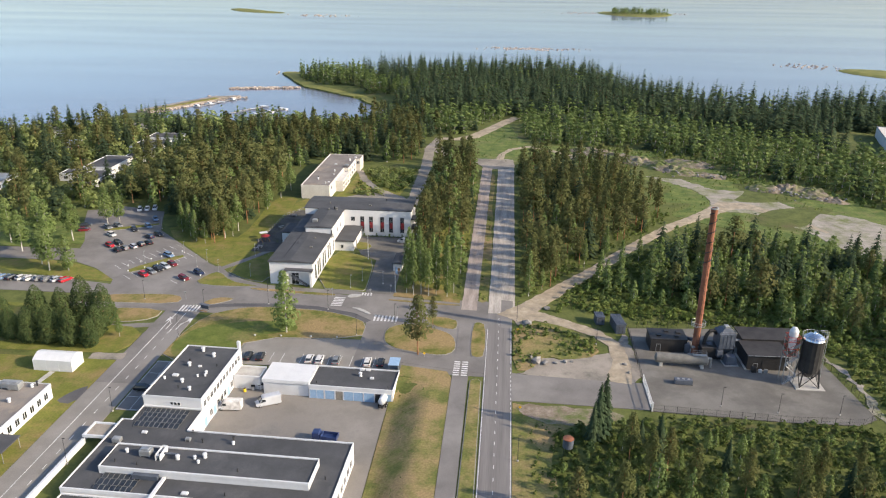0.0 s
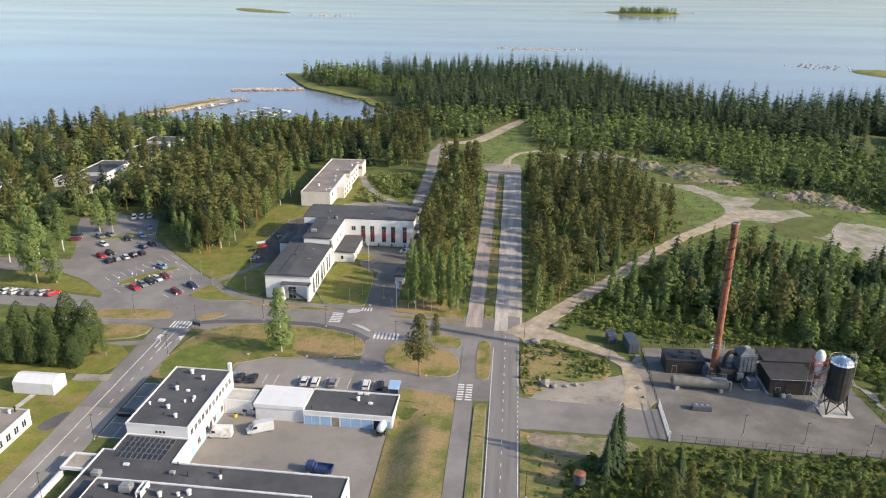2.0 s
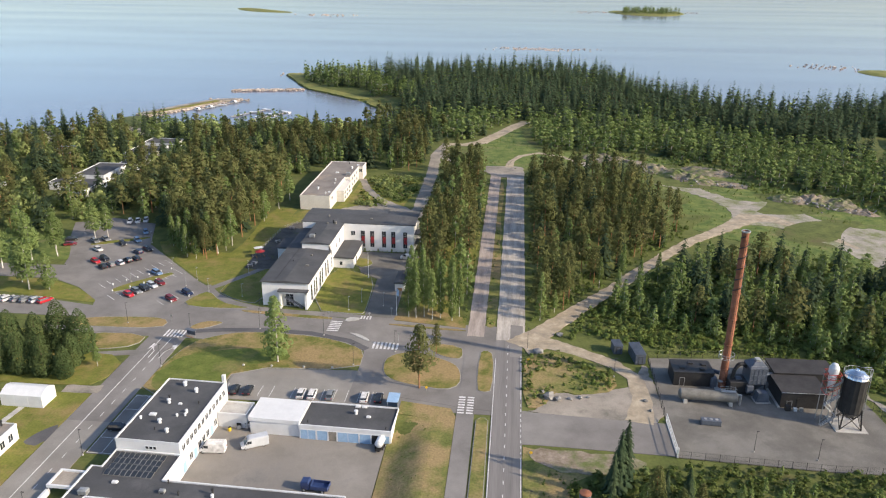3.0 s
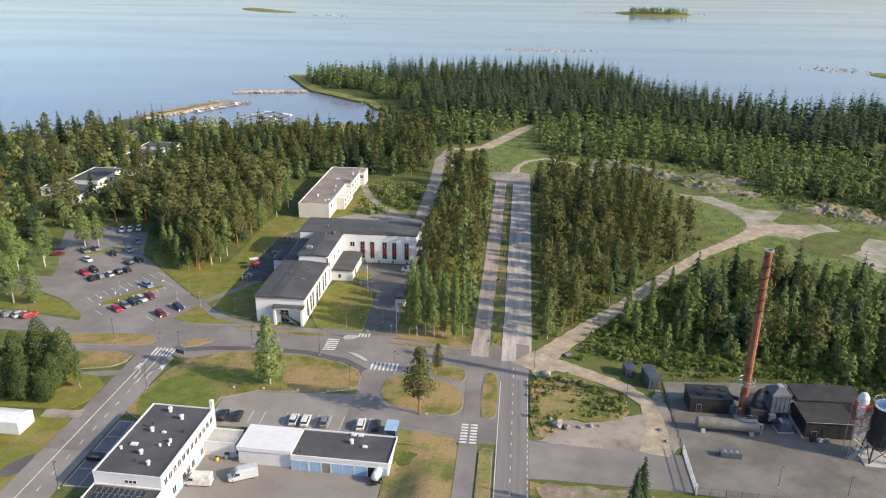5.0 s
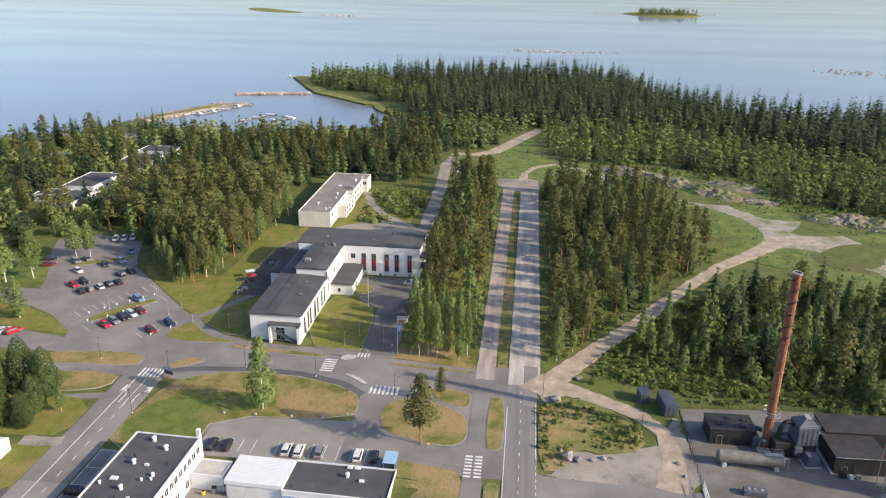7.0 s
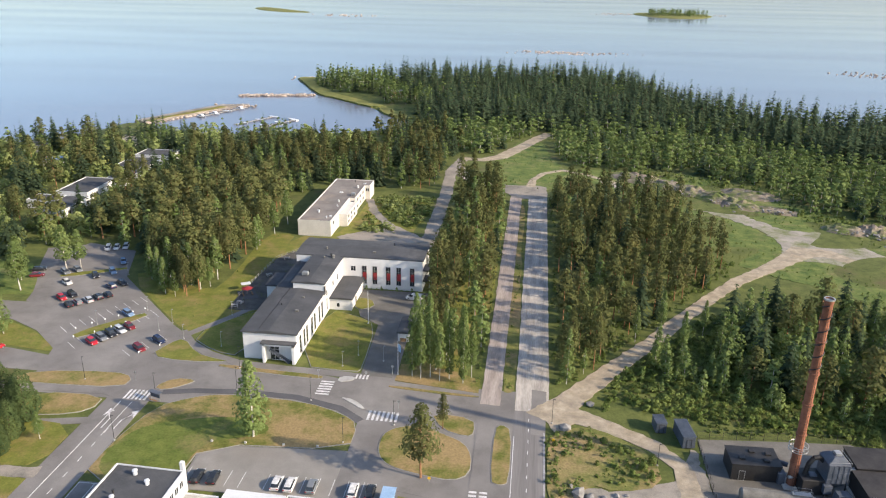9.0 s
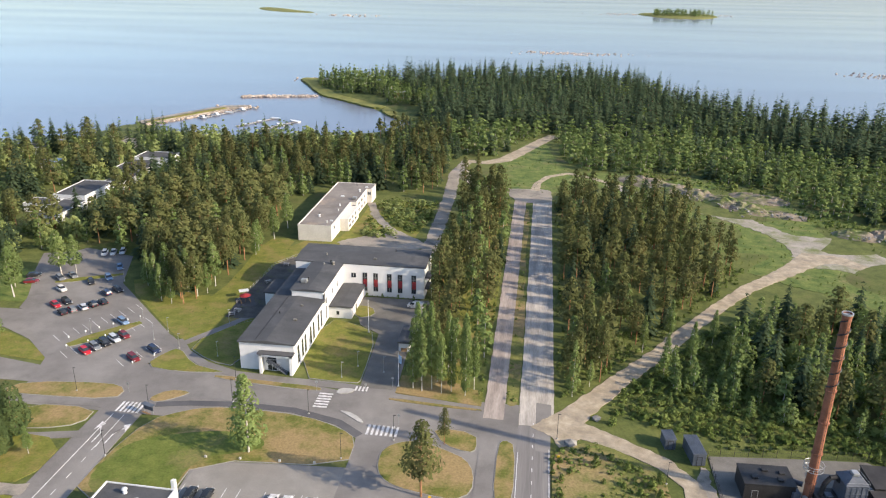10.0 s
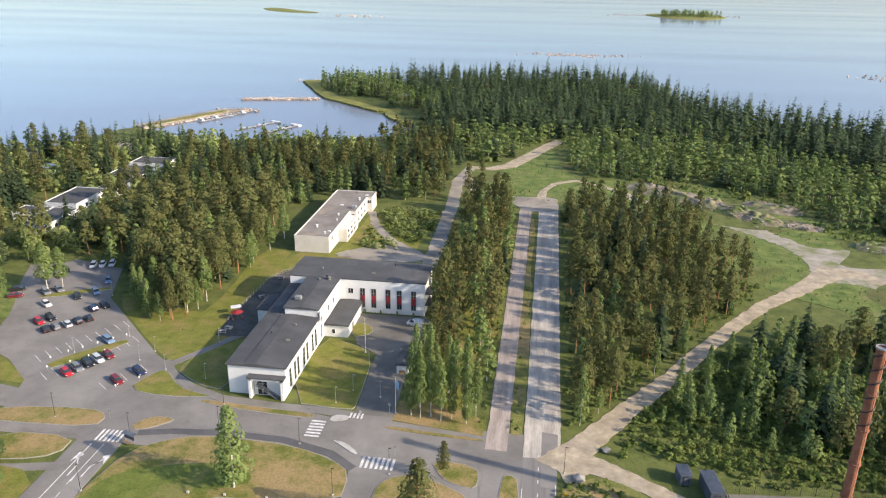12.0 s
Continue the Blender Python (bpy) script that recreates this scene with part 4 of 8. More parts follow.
H = {"spruce": (13, 21), "pine": (15, 20), "birch": (11, 18), "bush": (1.2, 3.0)}
ROAD_CUTS = [rect(-12, 5.2, 190, 364), ribbon([(3, 193), (10, 203.5), (20, 218.5), (30, 232), (41, 249), (52, 265), (64, 281), (75, 292), (88, 305), (98, 314)], 7.5),
             ribbon([(-38, 296), (-38, 330), (-38.8, 365), (-40.6, 400), (-37, 424)], 8), ribbon([(-16, 376), (-27, 381), (-34, 392), (-38.5, 410)], 7), ribbon([(-37, 424), (-28, 423), (-19, 430), (-10, 452), (-1, 476), (6, 492)], 10)]
HOUSE_CUTS = [rect(-90, -66, 296, 360), rect(-200.5, -174.5, 299, 350), rect(-194, -174, 366, 401), rect(-236, -222, 372, 386),
              [(-240, 450), (-222, 446), (-203, 424), (-206, 414), (-224, 428), (-240, 436)], rect(-240, -211, 288, 318), rect(186, 230, 385, 470)]
# the wood east of the old road
EAST = [(7.5, 212), (18, 222), (40, 253), (60, 283), (65, 300), (56, 336), (42, 368), (7, 362)]
mixed(EAST, 6.6, {"spruce": 3, "pine": 8, "birch": 2}, {"spruce": (8, 19), "pine": (11, 19), "birch": (7, 14)}, 1, 11, avoid=ROAD_CUTS, wide=(0.75, 1.2))
STRIP = [(-31, 224), (-12.5, 214), (-12.5, 352), (-20, 362), (-31, 356)]
mixed(STRIP, 6.3, {"spruce": 1, "pine": 6, "birch": 4}, {"spruce": (9, 17), "pine": (12, 19), "birch": (9, 17)}, 1, 12, avoid=ROAD_CUTS, wide=(0.75, 1.15))
# behind the plant
PLANT = [(40, 211), (66, 205), (98, 188), (130, 172), (152, 164), (152, 242), (134, 247), (103, 260), (66, 262), (52, 246), (44, 230)]
mixed(PLANT, 4.0, {"bush": 1}, {"bush": (1.5, 4.5)}, 2, 33, avoid=ROAD_CUTS)
mixed([(22, 211), (44, 205), (66, 202), (98, 186), (132, 170), (132, 190), (100, 206), (70, 222), (56, 244), (46, 244)], 4.4, {"birch": 1}, {"birch": (3.5, 9)}, 1, 130, keep=0.8, avoid=ROAD_CUTS, wide=(1.1, 1.7))
mixed(PLANT, 6.4, {"birch": 1}, {"birch": (5, 10)}, 1, 131, keep=0.8, avoid=ROAD_CUTS, wide=(1.2, 1.9))
mixed(PLANT, 6.8, {"spruce": 4, "pine": 2, "birch": 6}, {"spruce": (8, 17), "pine": (10, 16), "birch": (6, 13)}, 1, 13, avoid=ROAD_CUTS, wide=(0.85, 1.4))
mixed([(15, 203), (34, 197.5), (66, 196), (84, 182), (99, 168), (130, 156), (130, 172), (100, 190), (66, 208), (48, 212), (56, 256), (44, 246), (24, 218)], 1.9, {"bush": 1}, {"bush": (0.9, 2.3)}, 1, 14, avoid=ROAD_CUTS, wide=(1.05, 1.6))
# wood west of the long white building
WEST = [(-124, 258), (-118, 262), (-99, 247), (-97, 262), (-99, 300), (-99, 346), (-88, 362), (-66, 362), (-46, 366), (-44, 430), (-86, 488), (-120, 470), (-160, 462), (-215, 462), (-250, 430), (-290, 396), (-290, 250), (-166, 262), (-158, 284), (-134, 280)]
mixed([(-124, 258), (-118, 262), (-99, 247), (-97, 262), (-99, 300), (-99, 346), (-160, 350), (-162, 284), (-134, 280)], 7.3, {"spruce": 1, "pine": 8, "birch": 2}, {"spruce": (11, 16), "pine": (11, 17), "birch": (9, 13)}, 1, 15, avoid=HOUSE_CUTS, wide=(1.3, 1.75))
mixed([(-160, 350), (-99, 346), (-88, 362), (-46, 366), (-44, 424), (-63, 428), (-115, 428), (-160, 416)], 6.8, {"spruce": 4, "pine": 5, "birch": 6}, {"spruce": (10, 18), "pine": (12, 17), "birch": (8, 14)}, 1, 16, avoid=ROAD_CUTS + HOUSE_CUTS, wide=(0.9, 1.4))
# gardens and old trees round the low houses by the shore
GARDENS = [(-160, 416), (-191, 410), (-219, 424), (-250, 424), (-295, 392), (-295, 230), (-240, 225), (-166, 262), (-162, 284), (-160, 350)]
mixed(GARDENS, 12.0, {"spruce": 5, "pine": 4, "birch": 2}, {"spruce": (11, 18), "pine": (12, 17), "birch": (9, 15)}, 1, 116, avoid=HOUSE_CUTS, wide=(1.0, 1.5))
mixed(GARDENS, 8.6, {"lime": 1}, {"lime": (4.5, 8.5)}, 2, 117, keep=0.9, avoid=HOUSE_CUTS, wide=(0.8, 1.25))
mixed(GARDENS, 6.0, {"bush": 1}, {"bush": (1.0, 2.6)}, 2, 118, keep=0.5, avoid=HOUSE_CUTS)
mixed([(-520, 200), (-300, 240), (-300, 395), (-420, 340), (-520, 320)], 9, {"spruce": 5, "pine": 4, "birch": 3}, H, 2, 17)
# the headland to the north
mixed([(-36, 430), (-22, 440), (-8, 482), (6, 482), (10, 440), (18, 414), (46, 412), (54, 417), (72, 412), (84, 399), (97, 392), (104, 375), (111, 356), (122, 350), (132, 349), (146, 338), (162, 312), (240, 284), (290, 276), (290, 364), (200, 400), (120, 470), (60, 500), (-60, 500), (-44, 440)], 5.8,
      {"birch": 12, "spruce": 1}, {"birch": (6, 13), "spruce": (8, 14)}, 2, 18, avoid=ROAD_CUTS + HOUSE_CUTS, wide=(1.2, 2.1))
mixed([(-84, 530), (-60, 500), (60, 500), (120, 470), (200, 400), (300, 366), (310, 540), (300, 548), (235, 575), (190, 545), (150, 574), (118, 604), (92, 640), (80, 688), (58, 714), (0, 730), (-60, 722), (-100, 704), (-128, 680), (-118, 640), (-98, 606), (-76, 580)], 7.8,
      {"spruce": 7, "birch": 1}, {"spruce": (10, 21), "birch": (9, 14)}, 2, 19, avoid=HOUSE_CUTS, wide=(1.0, 1.6))
mixed([(-186, 678), (-150, 694), (-126, 682), (-116, 640), (-96, 604), (-74, 582), (-74, 545), (-82, 566), (-106, 574), (-120, 604), (-150, 616), (-178, 652)], 4.8, {"birch": 8, "spruce": 1, "bush": 2}, {"birch": (8, 15), "spruce": (10, 16), "bush": (1.5, 3)}, 2, 20)
mixed([(-70, 427), (-44, 424), (-38, 440), (-58, 500), (-82, 500), (-92, 466)], 5.2, {"spruce": 5, "birch": 3, "pine": 2}, {"spruce": (8, 15), "birch": (7, 11), "pine": (9, 14)}, 2, 29, avoid=ROAD_CUTS)
mixed([(-300, 395), (-222, 440), (-186, 455), (-120, 470), (-100, 450), (-120, 420), (-200, 405), (-290, 370)], 7.4, {"spruce": 2, "birch": 3, "lime": 4}, {"spruce": (10, 16), "birch": (8, 13), "lime": (5, 8)}, 2, 36, avoid=HOUSE_CUTS)
mixed([(44, 412), (72, 410), (96, 390), (110, 354), (146, 336), (162, 310), (158, 306), (140, 330), (104, 348), (98, 376), (80, 392), (46, 406)], 2.6, {"bush": 1}, {"bush": (0.8, 3.0)}, 2, 37, keep=0.8)
mixed(MEADOWS["clearing"], 2.6, {"bush": 1}, {"bush": (0.25, 1.1)}, 2, 38, keep=0.6, avoid=ROAD_CUTS + [FIELD, rect(140, 260, 200, 420)])
mixed(MEADOWS["end"], 3.0, {"bush": 1}, {"bush": (0.25, 1.0)}, 2, 39, keep=0.45, avoid=ROAD_CUTS)
mixed(MEADOWS["wood_edge"], 3.0, {"bush": 1}, {"bush": (0.2, 0.7)}, 2, 40, keep=0.3)
mixed([(7.4, 112), (14, 112), (14, 140), (9, 141), (7.4, 138)], 1.6, {"bush": 1}, {"bush": (0.35, 1.2)}, 2, 41, keep=0.6)
mixed([(37, 192.8), (66, 194), (82, 181), (84, 184), (67, 197), (37, 198.5)], 1.7, {"bush": 1}, {"bush": (0.5, 1.6)}, 2, 42)
# thicket in front of the plant
mixed([(11, 113), (92, 113), (92, 142), (80, 145.6), (40, 146.6), (26, 143), (12, 138)], 2.0, {"birch": 1, "bush": 16}, {"birch": (2.5, 4.5), "bush": (0.8, 2.2)}, 1, 21, wide=(1.0, 1.6))
mixed([(88.6, 146), (135, 130), (135, 158), (100, 168), (87, 182), (86.6, 168)], 2.2, {"birch": 1, "bush": 12}, {"birch": (3, 5), "bush": (0.9, 2.6)}, 1, 35)
mixed([(-240, 430), (-186, 430), (-186, 448), (-215, 462), (-240, 462)], 7, {"spruce": 2, "birch": 3}, {"spruce": (9, 15), "birch": (7, 11)}, 2, 23, keep=0.6)
mixed([(-222, 420), (-60, 432), (-88, 484), (-112, 478), (-190, 460), (-222, 464)], 7, {"bush": 4, "birch": 1}, {"bush": (1.5, 4), "birch": (4, 6)}, 2, 24)
mixed([(6.2, 206), (11, 208), (36, 247), (60, 281), (66, 296), (60, 300), (30, 256), (12, 226), (6.2, 220)], 2.6, {"bush": 1}, {"bush": (0.8, 2.4)}, 1, 25, avoid=ROAD_CUTS)
mixed([(5.2, 215), (8, 215), (8, 360), (5.2, 360)], 3.2, {"bush": 1}, {"bush": (0.7, 2.0)}, 2, 26)
mixed([(-15, 206), (-11.6, 206), (-11.6, 355), (-15, 355)], 3.2, {"bush": 1}, {"bush": (0.6, 1.8)}, 2, 27)
mixed([(-6.4, 204), (-3.8, 204), (-4, 350), (-6, 350)], 2.4, {"bush": 1}, {"bush": (0.4, 1.5)}, 2, 28, keep=0.5)
mixed([(14, 96), (90, 96), (90, 120), (14, 118)], 7.5, {"birch": 4, "pine": 5}, {"birch": (6, 11), "pine": (7, 12)}, 1, 22)
mixed([(-24.6, 86), (-17, 86), (-17, 157), (-24.6, 157)], 1.5, {"bush": 1}, {"bush": (0.2, 0.7)}, 2, 34, keep=0.55)

# ---- building parts ----
def opening(parent, side, at, u, z, w, h, frame="metal_white", fill="glass", bars_v=0, bars_h=0, name="window", fill_name="pane", label=""):
    """A framed window or door on a wall. side: S, N, E or W, the way that it faces; at: the wall's plane; u: its middle along the wall; z: its sill."""
    def put(bm, u0, u1, z0, z1, d0, d1):
        if side in "SN":
            s = -1 if side == "S" else 1
            a, b = sorted((at + s * d0, at + s * d1))
            box(bm, u0, u1, a, b, z0, z1)
        else:
            s = 1 if side == "E" else -1
            a, b = sorted((at + s * d0, at + s * d1))
            box(bm, a, b, u0, u1, z0, z1)
    f = 0.09
    fr = bmesh.new()
    put(fr, u - w / 2 - f, u + w / 2 + f, z + h, z + h + f, -0.05, 0.07)
    put(fr, u - w / 2 - f, u + w / 2 + f, z - f, z, -0.05, 0.1)
    put(fr, u - w / 2 - f, u - w / 2, z, z + h, -0.05, 0.07)
    put(fr, u + w / 2, u + w / 2 + f, z, z + h, -0.05, 0.07)
    for i in range(bars_v):
        x = u - w / 2 + w * (i + 1) / (bars_v + 1)
        put(fr, x - 0.04, x + 0.04, z, z + h, 0.0, 0.06)
    for i in range(bars_h):
        y = z + h * (i + 1) / (bars_h + 1)
        put(fr, u - w / 2, u + w / 2, y - 0.04, y + 0.04, 0.0, 0.055)
    ob = part(name, fr, M[frame], parent, label)
    pb = bmesh.new()
    put(pb, u - w / 2, u + w / 2, z, z + h, -0.03, 0.03)
    part(fill_name, pb, M[fill], ob)
    return ob


def panel(parent, side, at, u, z, w, h, material, name="panel", depth=0.05, label=""):
    bm = bmesh.new()
    s = -1 if side in "SW" else 1
    a, b = sorted((at - s * 0.02, at + s * depth))
    if side in "SN":
        box(bm, u - w / 2, u + w / 2, a, b, z, z + h)
    else:
        box(bm, a, b, u - w / 2, u + w / 2, z, z + h)
    return part(name, bm, M[material], parent, label)


def flat_roof(parent, pts, z, material="roof_felt", edge="metal_white", rise=0.26, width=0.24):
    """A felt roof inside a raised sheet-metal edge."""
    rf = part("roof", prism(bmesh.new(), ring_out(pts, -width * 0.8), z - 0.3, z), M[material], parent, "dark grey roofing felt" if material == "roof_felt" else "weathered roofing felt")
    bm = bmesh.new()
    n = len(pts)
    outer, inner = ring_out(pts, 0.08), ring_out(pts, -width)
    rings = [[bm.verts.new((x, y, h)) for x, y in ring] for ring, h in ((outer, z - 0.35), (outer, z + rise), (inner, z + rise), (inner, z - 0.1))]
    for a, b in zip(rings, rings[1:]):
        for i in range(n):
            bm.faces.new((a[i], a[(i + 1) % n], b[(i + 1) % n], b[i]))
    bmesh.ops.recalc_face_normals(bm, faces=bm.faces)
    part("roof_edge", bm, M[edge], parent, "white sheet-metal edging")
    return rf


def vent(parent, x, y, z, kind="cap", s=1.0, paint_="metal_white"):
    """Roof fittings: a ventilator cap, a hatch, a cabinet or a pipe."""
    bm = bmesh.new()
    s = s * (0.72 if kind == "cap" else 0.9)
    if kind == "cap":
        lathe(bm, [(0.42 * s, 0), (0.42 * s, 0.35 * s), (0.3 * s, 0.4 * s), (0.3 * s, 0.8 * s), (0.56 * s, 0.84 * s), (0.5 * s, 1.1 * s), (0.1, 1.22 * s)], (x, y, z), 10)
    elif kind == "hatch":
        box(bm, x - 0.8 * s, x + 0.8 * s, y - 0.5 * s, y + 0.5 * s, z, z + 0.3, 0.06)
        box(bm, x - 0.7 * s, x + 0.7 * s, y - 0.4 * s, y + 0.4 * s, z + 0.3, z + 0.42, 0.05)
    elif kind == "cabinet":
        box(bm, x - 1.2 * s, x + 1.2 * s, y - 0.9 * s, y + 0.9 * s, z + 0.2, z + 1.5 * s, 0.07)
        for dx in (-0.9, 0.9):
            box(bm, x + (dx - 0.1) * s, x + (dx + 0.1) * s, y - 0.8 * s, y + 0.8 * s, z, z + 0.22)
        box(bm, x - 0.8 * s, x + 0.8 * s, y - 0.5 * s, y + 0.5 * s, z + 1.5 * s, z + 1.7 * s, 0.05)
    else:
        lathe(bm, [(0.12 * s, 0), (0.12 * s, 0.7 * s), (0.2 * s, 0.72 * s), (0.2 * s, 0.86 * s)], (x, y, z), 8)
    return part({"cap": "ventilator", "hatch": "roof_hatch", "cabinet": "air_unit", "pipe": "vent_pipe"}[kind], bm, M["metal_dark"] if kind == "pipe" else M["metal_grey"] if kind == "cabinet" else M[paint_], parent)


# ---- depot: flat-roofed white building with a two-level yard side ----
DEPOT = (-64.0, 127.5, 0.0)
depot = thing("office_building", "white rendered flat-roofed office building with dark felt roofs", "building", DEPOT, -1.7)
part("wall", boxes((-13.5, -0.2, 8.0, 31.5, -2.75, 4.6)), M["wall_white"], depot, "white rendered upper block")
part("wall", boxes((-15.6, 35.2, -20.8, 0.0, -2.75, 2.1), (-13.45, -0.05, 0.003, 7.98, -2.75, 2.1), (-15.6, -13.46, 0.003, 2.4, -0.3, 2.1)), M["wall_white"], depot, "white rendered low block")
part("wall", boxes((-10.7, 30.3, -15.6, -8.0, 2.12, 3.5)), M["metal_white"], depot, "white clad roof storey")
part("wall", boxes((-15.0, 34.0, -38, -21.2, -2.75, 1.3)), M["wall_white"], depot)
r_up = flat_roof(depot, [(-13.5, 8.0), (-0.2, 8.0), (-0.2, 31.5), (-13.5, 31.5)], 4.7)
r_lo = flat_roof(depot, [(-15.6, -20.8), (35.2, -20.8), (35.2, 0), (0, 0), (0, 7.9), (-13.5, 7.9), (-13.5, 2.4), (-15.6, 2.4)], 2.2)
r_ra = flat_roof(depot, [(-10.7, -15.6), (30.3, -15.6), (30.3, -8.0), (-10.7, -8.0)], 3.6)
r_so = flat_roof(depot, [(-15.0, -38), (34.0, -38), (34.0, -21.3), (-15.0, -21.3)], 1.4)
for x, y, k, s in ((-8.6, 29.3, "cap", 1.3), (-5.0, 27.0, "cap", 1.25), (-8.9, 22.0, "cap", 1.2), (-9.3, 23.2, "pipe", 1.6), (-6.3, 21.8, "hatch", 0.6), (-10.2, 17.2, "hatch", 1.0), (-3.6, 19.0, "cap", 0.9), (-3.4, 17.9, "cap", 0.7),
                   (-5.0, 17.4, "cap", 0.7), (-7.4, 14.6, "cap", 1.15), (-4.4, 11.6, "cap", 1.1), (-12.0, 15.5, "cap", 0.8), (-2.4, 22.4, "pipe", 1.0), (-7.2, 12.0, "pipe", 0.9)):
    vent(r_up, x, y, 4.7, k, s)
for x, y, k, s in ((-12.4, -5.6, "cabinet", 0.8), (-8.5, -1.8, "hatch", 0.8), (1.6, -3.3, "cabinet", 0.5), (4.8, -3.6, "pipe", 1.2), (11.2, -3.4, "cap", 0.9), (11.0, -2.6, "pipe", 1.8), (1.5, 0.0, "pipe", 1.0), (32.5, -12.0, "pipe", 1.0), (8.0, -19.4, "hatch", 0.9), (15.5, -19.0, "pipe", 0.9)):
    vent(r_lo, x, min(y, -0.6) if x > -0.2 else y, 2.2, k, s)
for x, y, k, s in ((-7.6, -10.4, "cap", 1.0), (-3.4, -10.8, "cabinet", 1.05), (3.2, -11.4, "cap", 1.2), (6.4, -10.8, "cap", 0.9), (8.2, -10.2, "cap", 1.25), (7.6, -12.0, "cap", 0.8), (-8.4, -13.6, "pipe", 0.8), (-3.8, -14.0, "pipe", 0.8), (16.0, -13.6, "pipe", 0.9)):
    vent(r_ra, x, y, 3.6, k, s)
part("duct", tubes(((-2.0, -10.6, 4.2), (3.4, -10.6, 4.2), 0.22), n=8), M["metal_blue_grey"], r_ra, "pale blue roof duct")
part("roof_ladder", boxes((-0.9, -0.75, -12.4, -9.0, 3.62, 4.9), (0.0, 0.15, -12.4, -9.0, 3.62, 4.9), (-0.9, 0.15, -12.4, -12.2, 4.75, 4.9), (-0.9, 0.15, -9.2, -9.0, 4.75, 4.9)), M["metal_white"], r_ra, "white steel frame")
part("skylight", boxes((-3.6, 1.4, -16.6, -15.7, 2.25, 3.2)), M["metal_blue_grey"], r_lo, "glazed roof light")
part("roof_beam", boxes((2.1, 2.7, -30, -15.75, 2.3, 2.75)), M["metal_white"], r_lo, "white roof beam")
panel_me = None
for block_x, block_y, cols, rows_ in ((-11.5, 3.6, 9, 4), (-9.0, -20.0, 7, 3)):
    for i in range(cols):
        for j in range(rows_):
            if panel_me is None:
                bm = box(bmesh.new(), -0.5, 0.5, -0.8, 0.8, 0, 0.05)
                for v in bm.verts:
                    v.co.z += (v.co.y + 0.8) * 0.16 + 0.06
                for px0, px1, py0, py1 in ((-0.53, -0.47, -0.83, 0.83), (0.47, 0.53, -0.83, 0.83), (-0.47, 0.47, -0.83, -0.77), (-0.47, 0.47, 0.77, 0.83)):
                    rim = box(bmesh.new(), px0, px1, py0, py1, -0.02, 0.07)
                    for v in rim.verts:
                        v.co.z += (v.co.y + 0.8) * 0.16 + 0.06
                    rim_me = bpy.data.meshes.new("rim")
                    rim.to_mesh(rim_me)
                    first = len(bm.faces)
                    bm.from_mesh(rim_me)
                    bm.faces.ensure_lookup_table()
                    for face in bm.faces[first:]:
                        face.material_index = 1
                p_ob = part("solar_panel", bm, M["glass"], r_lo, "dark blue solar panel")
                panel_me = p_ob.data
                panel_me.materials.append(M["tank_paint"])
            else:
                p_ob = new("solar_panel", panel_me)
                p_ob.parent = r_lo
            x = block_x + i * 1.08 + (j * 0.0)
            p_ob.location = (x, block_y + j * (1.9 if block_y < 0 else -1.0) if block_y < 0 else 0.9 + j * 1.75, 2.2)
for i in range(12):
    opening(depot, "E", -0.2, 9.6 + i * 1.85, 2.3, 1.2, 1.35, bars_v=1)
for i in range(9):
    if i not in (1, 5):
        opening(depot, "E", -0.2, 12.2 + i * 2.05, -1.7, 1.3, 1.5, bars_v=1)
for u_ in (9.2, 14.2, 22.5):
    opening(depot, "E", -0.2, u_, -2.65, 1.5, 2.3, fill="blue_door", name="door", fill_name="door_leaf", label="light blue door")
for i in range(3):
    opening(depot, "S", 8.0, -7.0 + i * 0.8, 3.0, 0.6, 0.6)
for i in range(9):
    opening(depot, "W", -13.5, 10.2 + i * 2.4, 1.6, 1.4, 1.3, bars_v=1)
for i in range(7):
    opening(depot, "E", 35.2, -18.6 + i * 2.6, -1.4, 1.5, 1.6, bars_v=1)
for i in range(10):
    opening(depot, "N", 0.0, 3.5 + i * 3.1, -1.4, 1.6, 1.5, bars_v=1)
part("flue", boxes((-1.0, -0.25, 31.55, 32.3, -0.2, 6.6), bevel=0.04), M["wall_white"], depot, "white square flue")
part("canopy", boxes((-21.0, -15.65, 0.6, 1.0, 1.5, 2.1), (-20.6, -15.65, -4.0, -3.6, 1.5, 2.1), (-21.0, -20.6, -4.0, 0.6, 1.5, 2.1), (-20.6, -15.65, -3.6, 0.6, 1.55, 1.75)), M["metal_white"], depot, "white entrance canopy")
part("canopy_deck", boxes((-20.55, -15.7, -3.55, 0.55, 1.76, 1.8)), M["gravel"], depot, "tan gravel deck")
for x, y in ((-20.7, 0.75), (-20.7, -3.8)):
    part("post", tubes(((x, y, -0.1), (x, y, 1.5), 0.08)), M["metal_white"], depot)

lowwall = thing("garden_wall", "long white rendered wall beside the street", "wall", DEPOT, -1.7)
part("wall", boxes((-21.0, -20.6, -40, -4.1, -0.1, 1.15)), M["wall_white"], lowwall)
part("coping", boxes((-21.1, -20.5, -40, -4.1, 1.15, 1.25)), M["metal_white"], lowwall)

annex_w = thing("storage_box", "small white flat-roofed store beside the yard", "shed", DEPOT, -1.7)
part("wall", boxes((0.0, 6.6, 25.6, 30.5, -2.75, 0.6)), M["wall_white"], annex_w)
flat_roof(annex_w, [(0.02, 25.6), (6.6, 25.6), (6.6, 30.5), (0.02, 30.5)], 0.62, "concrete")

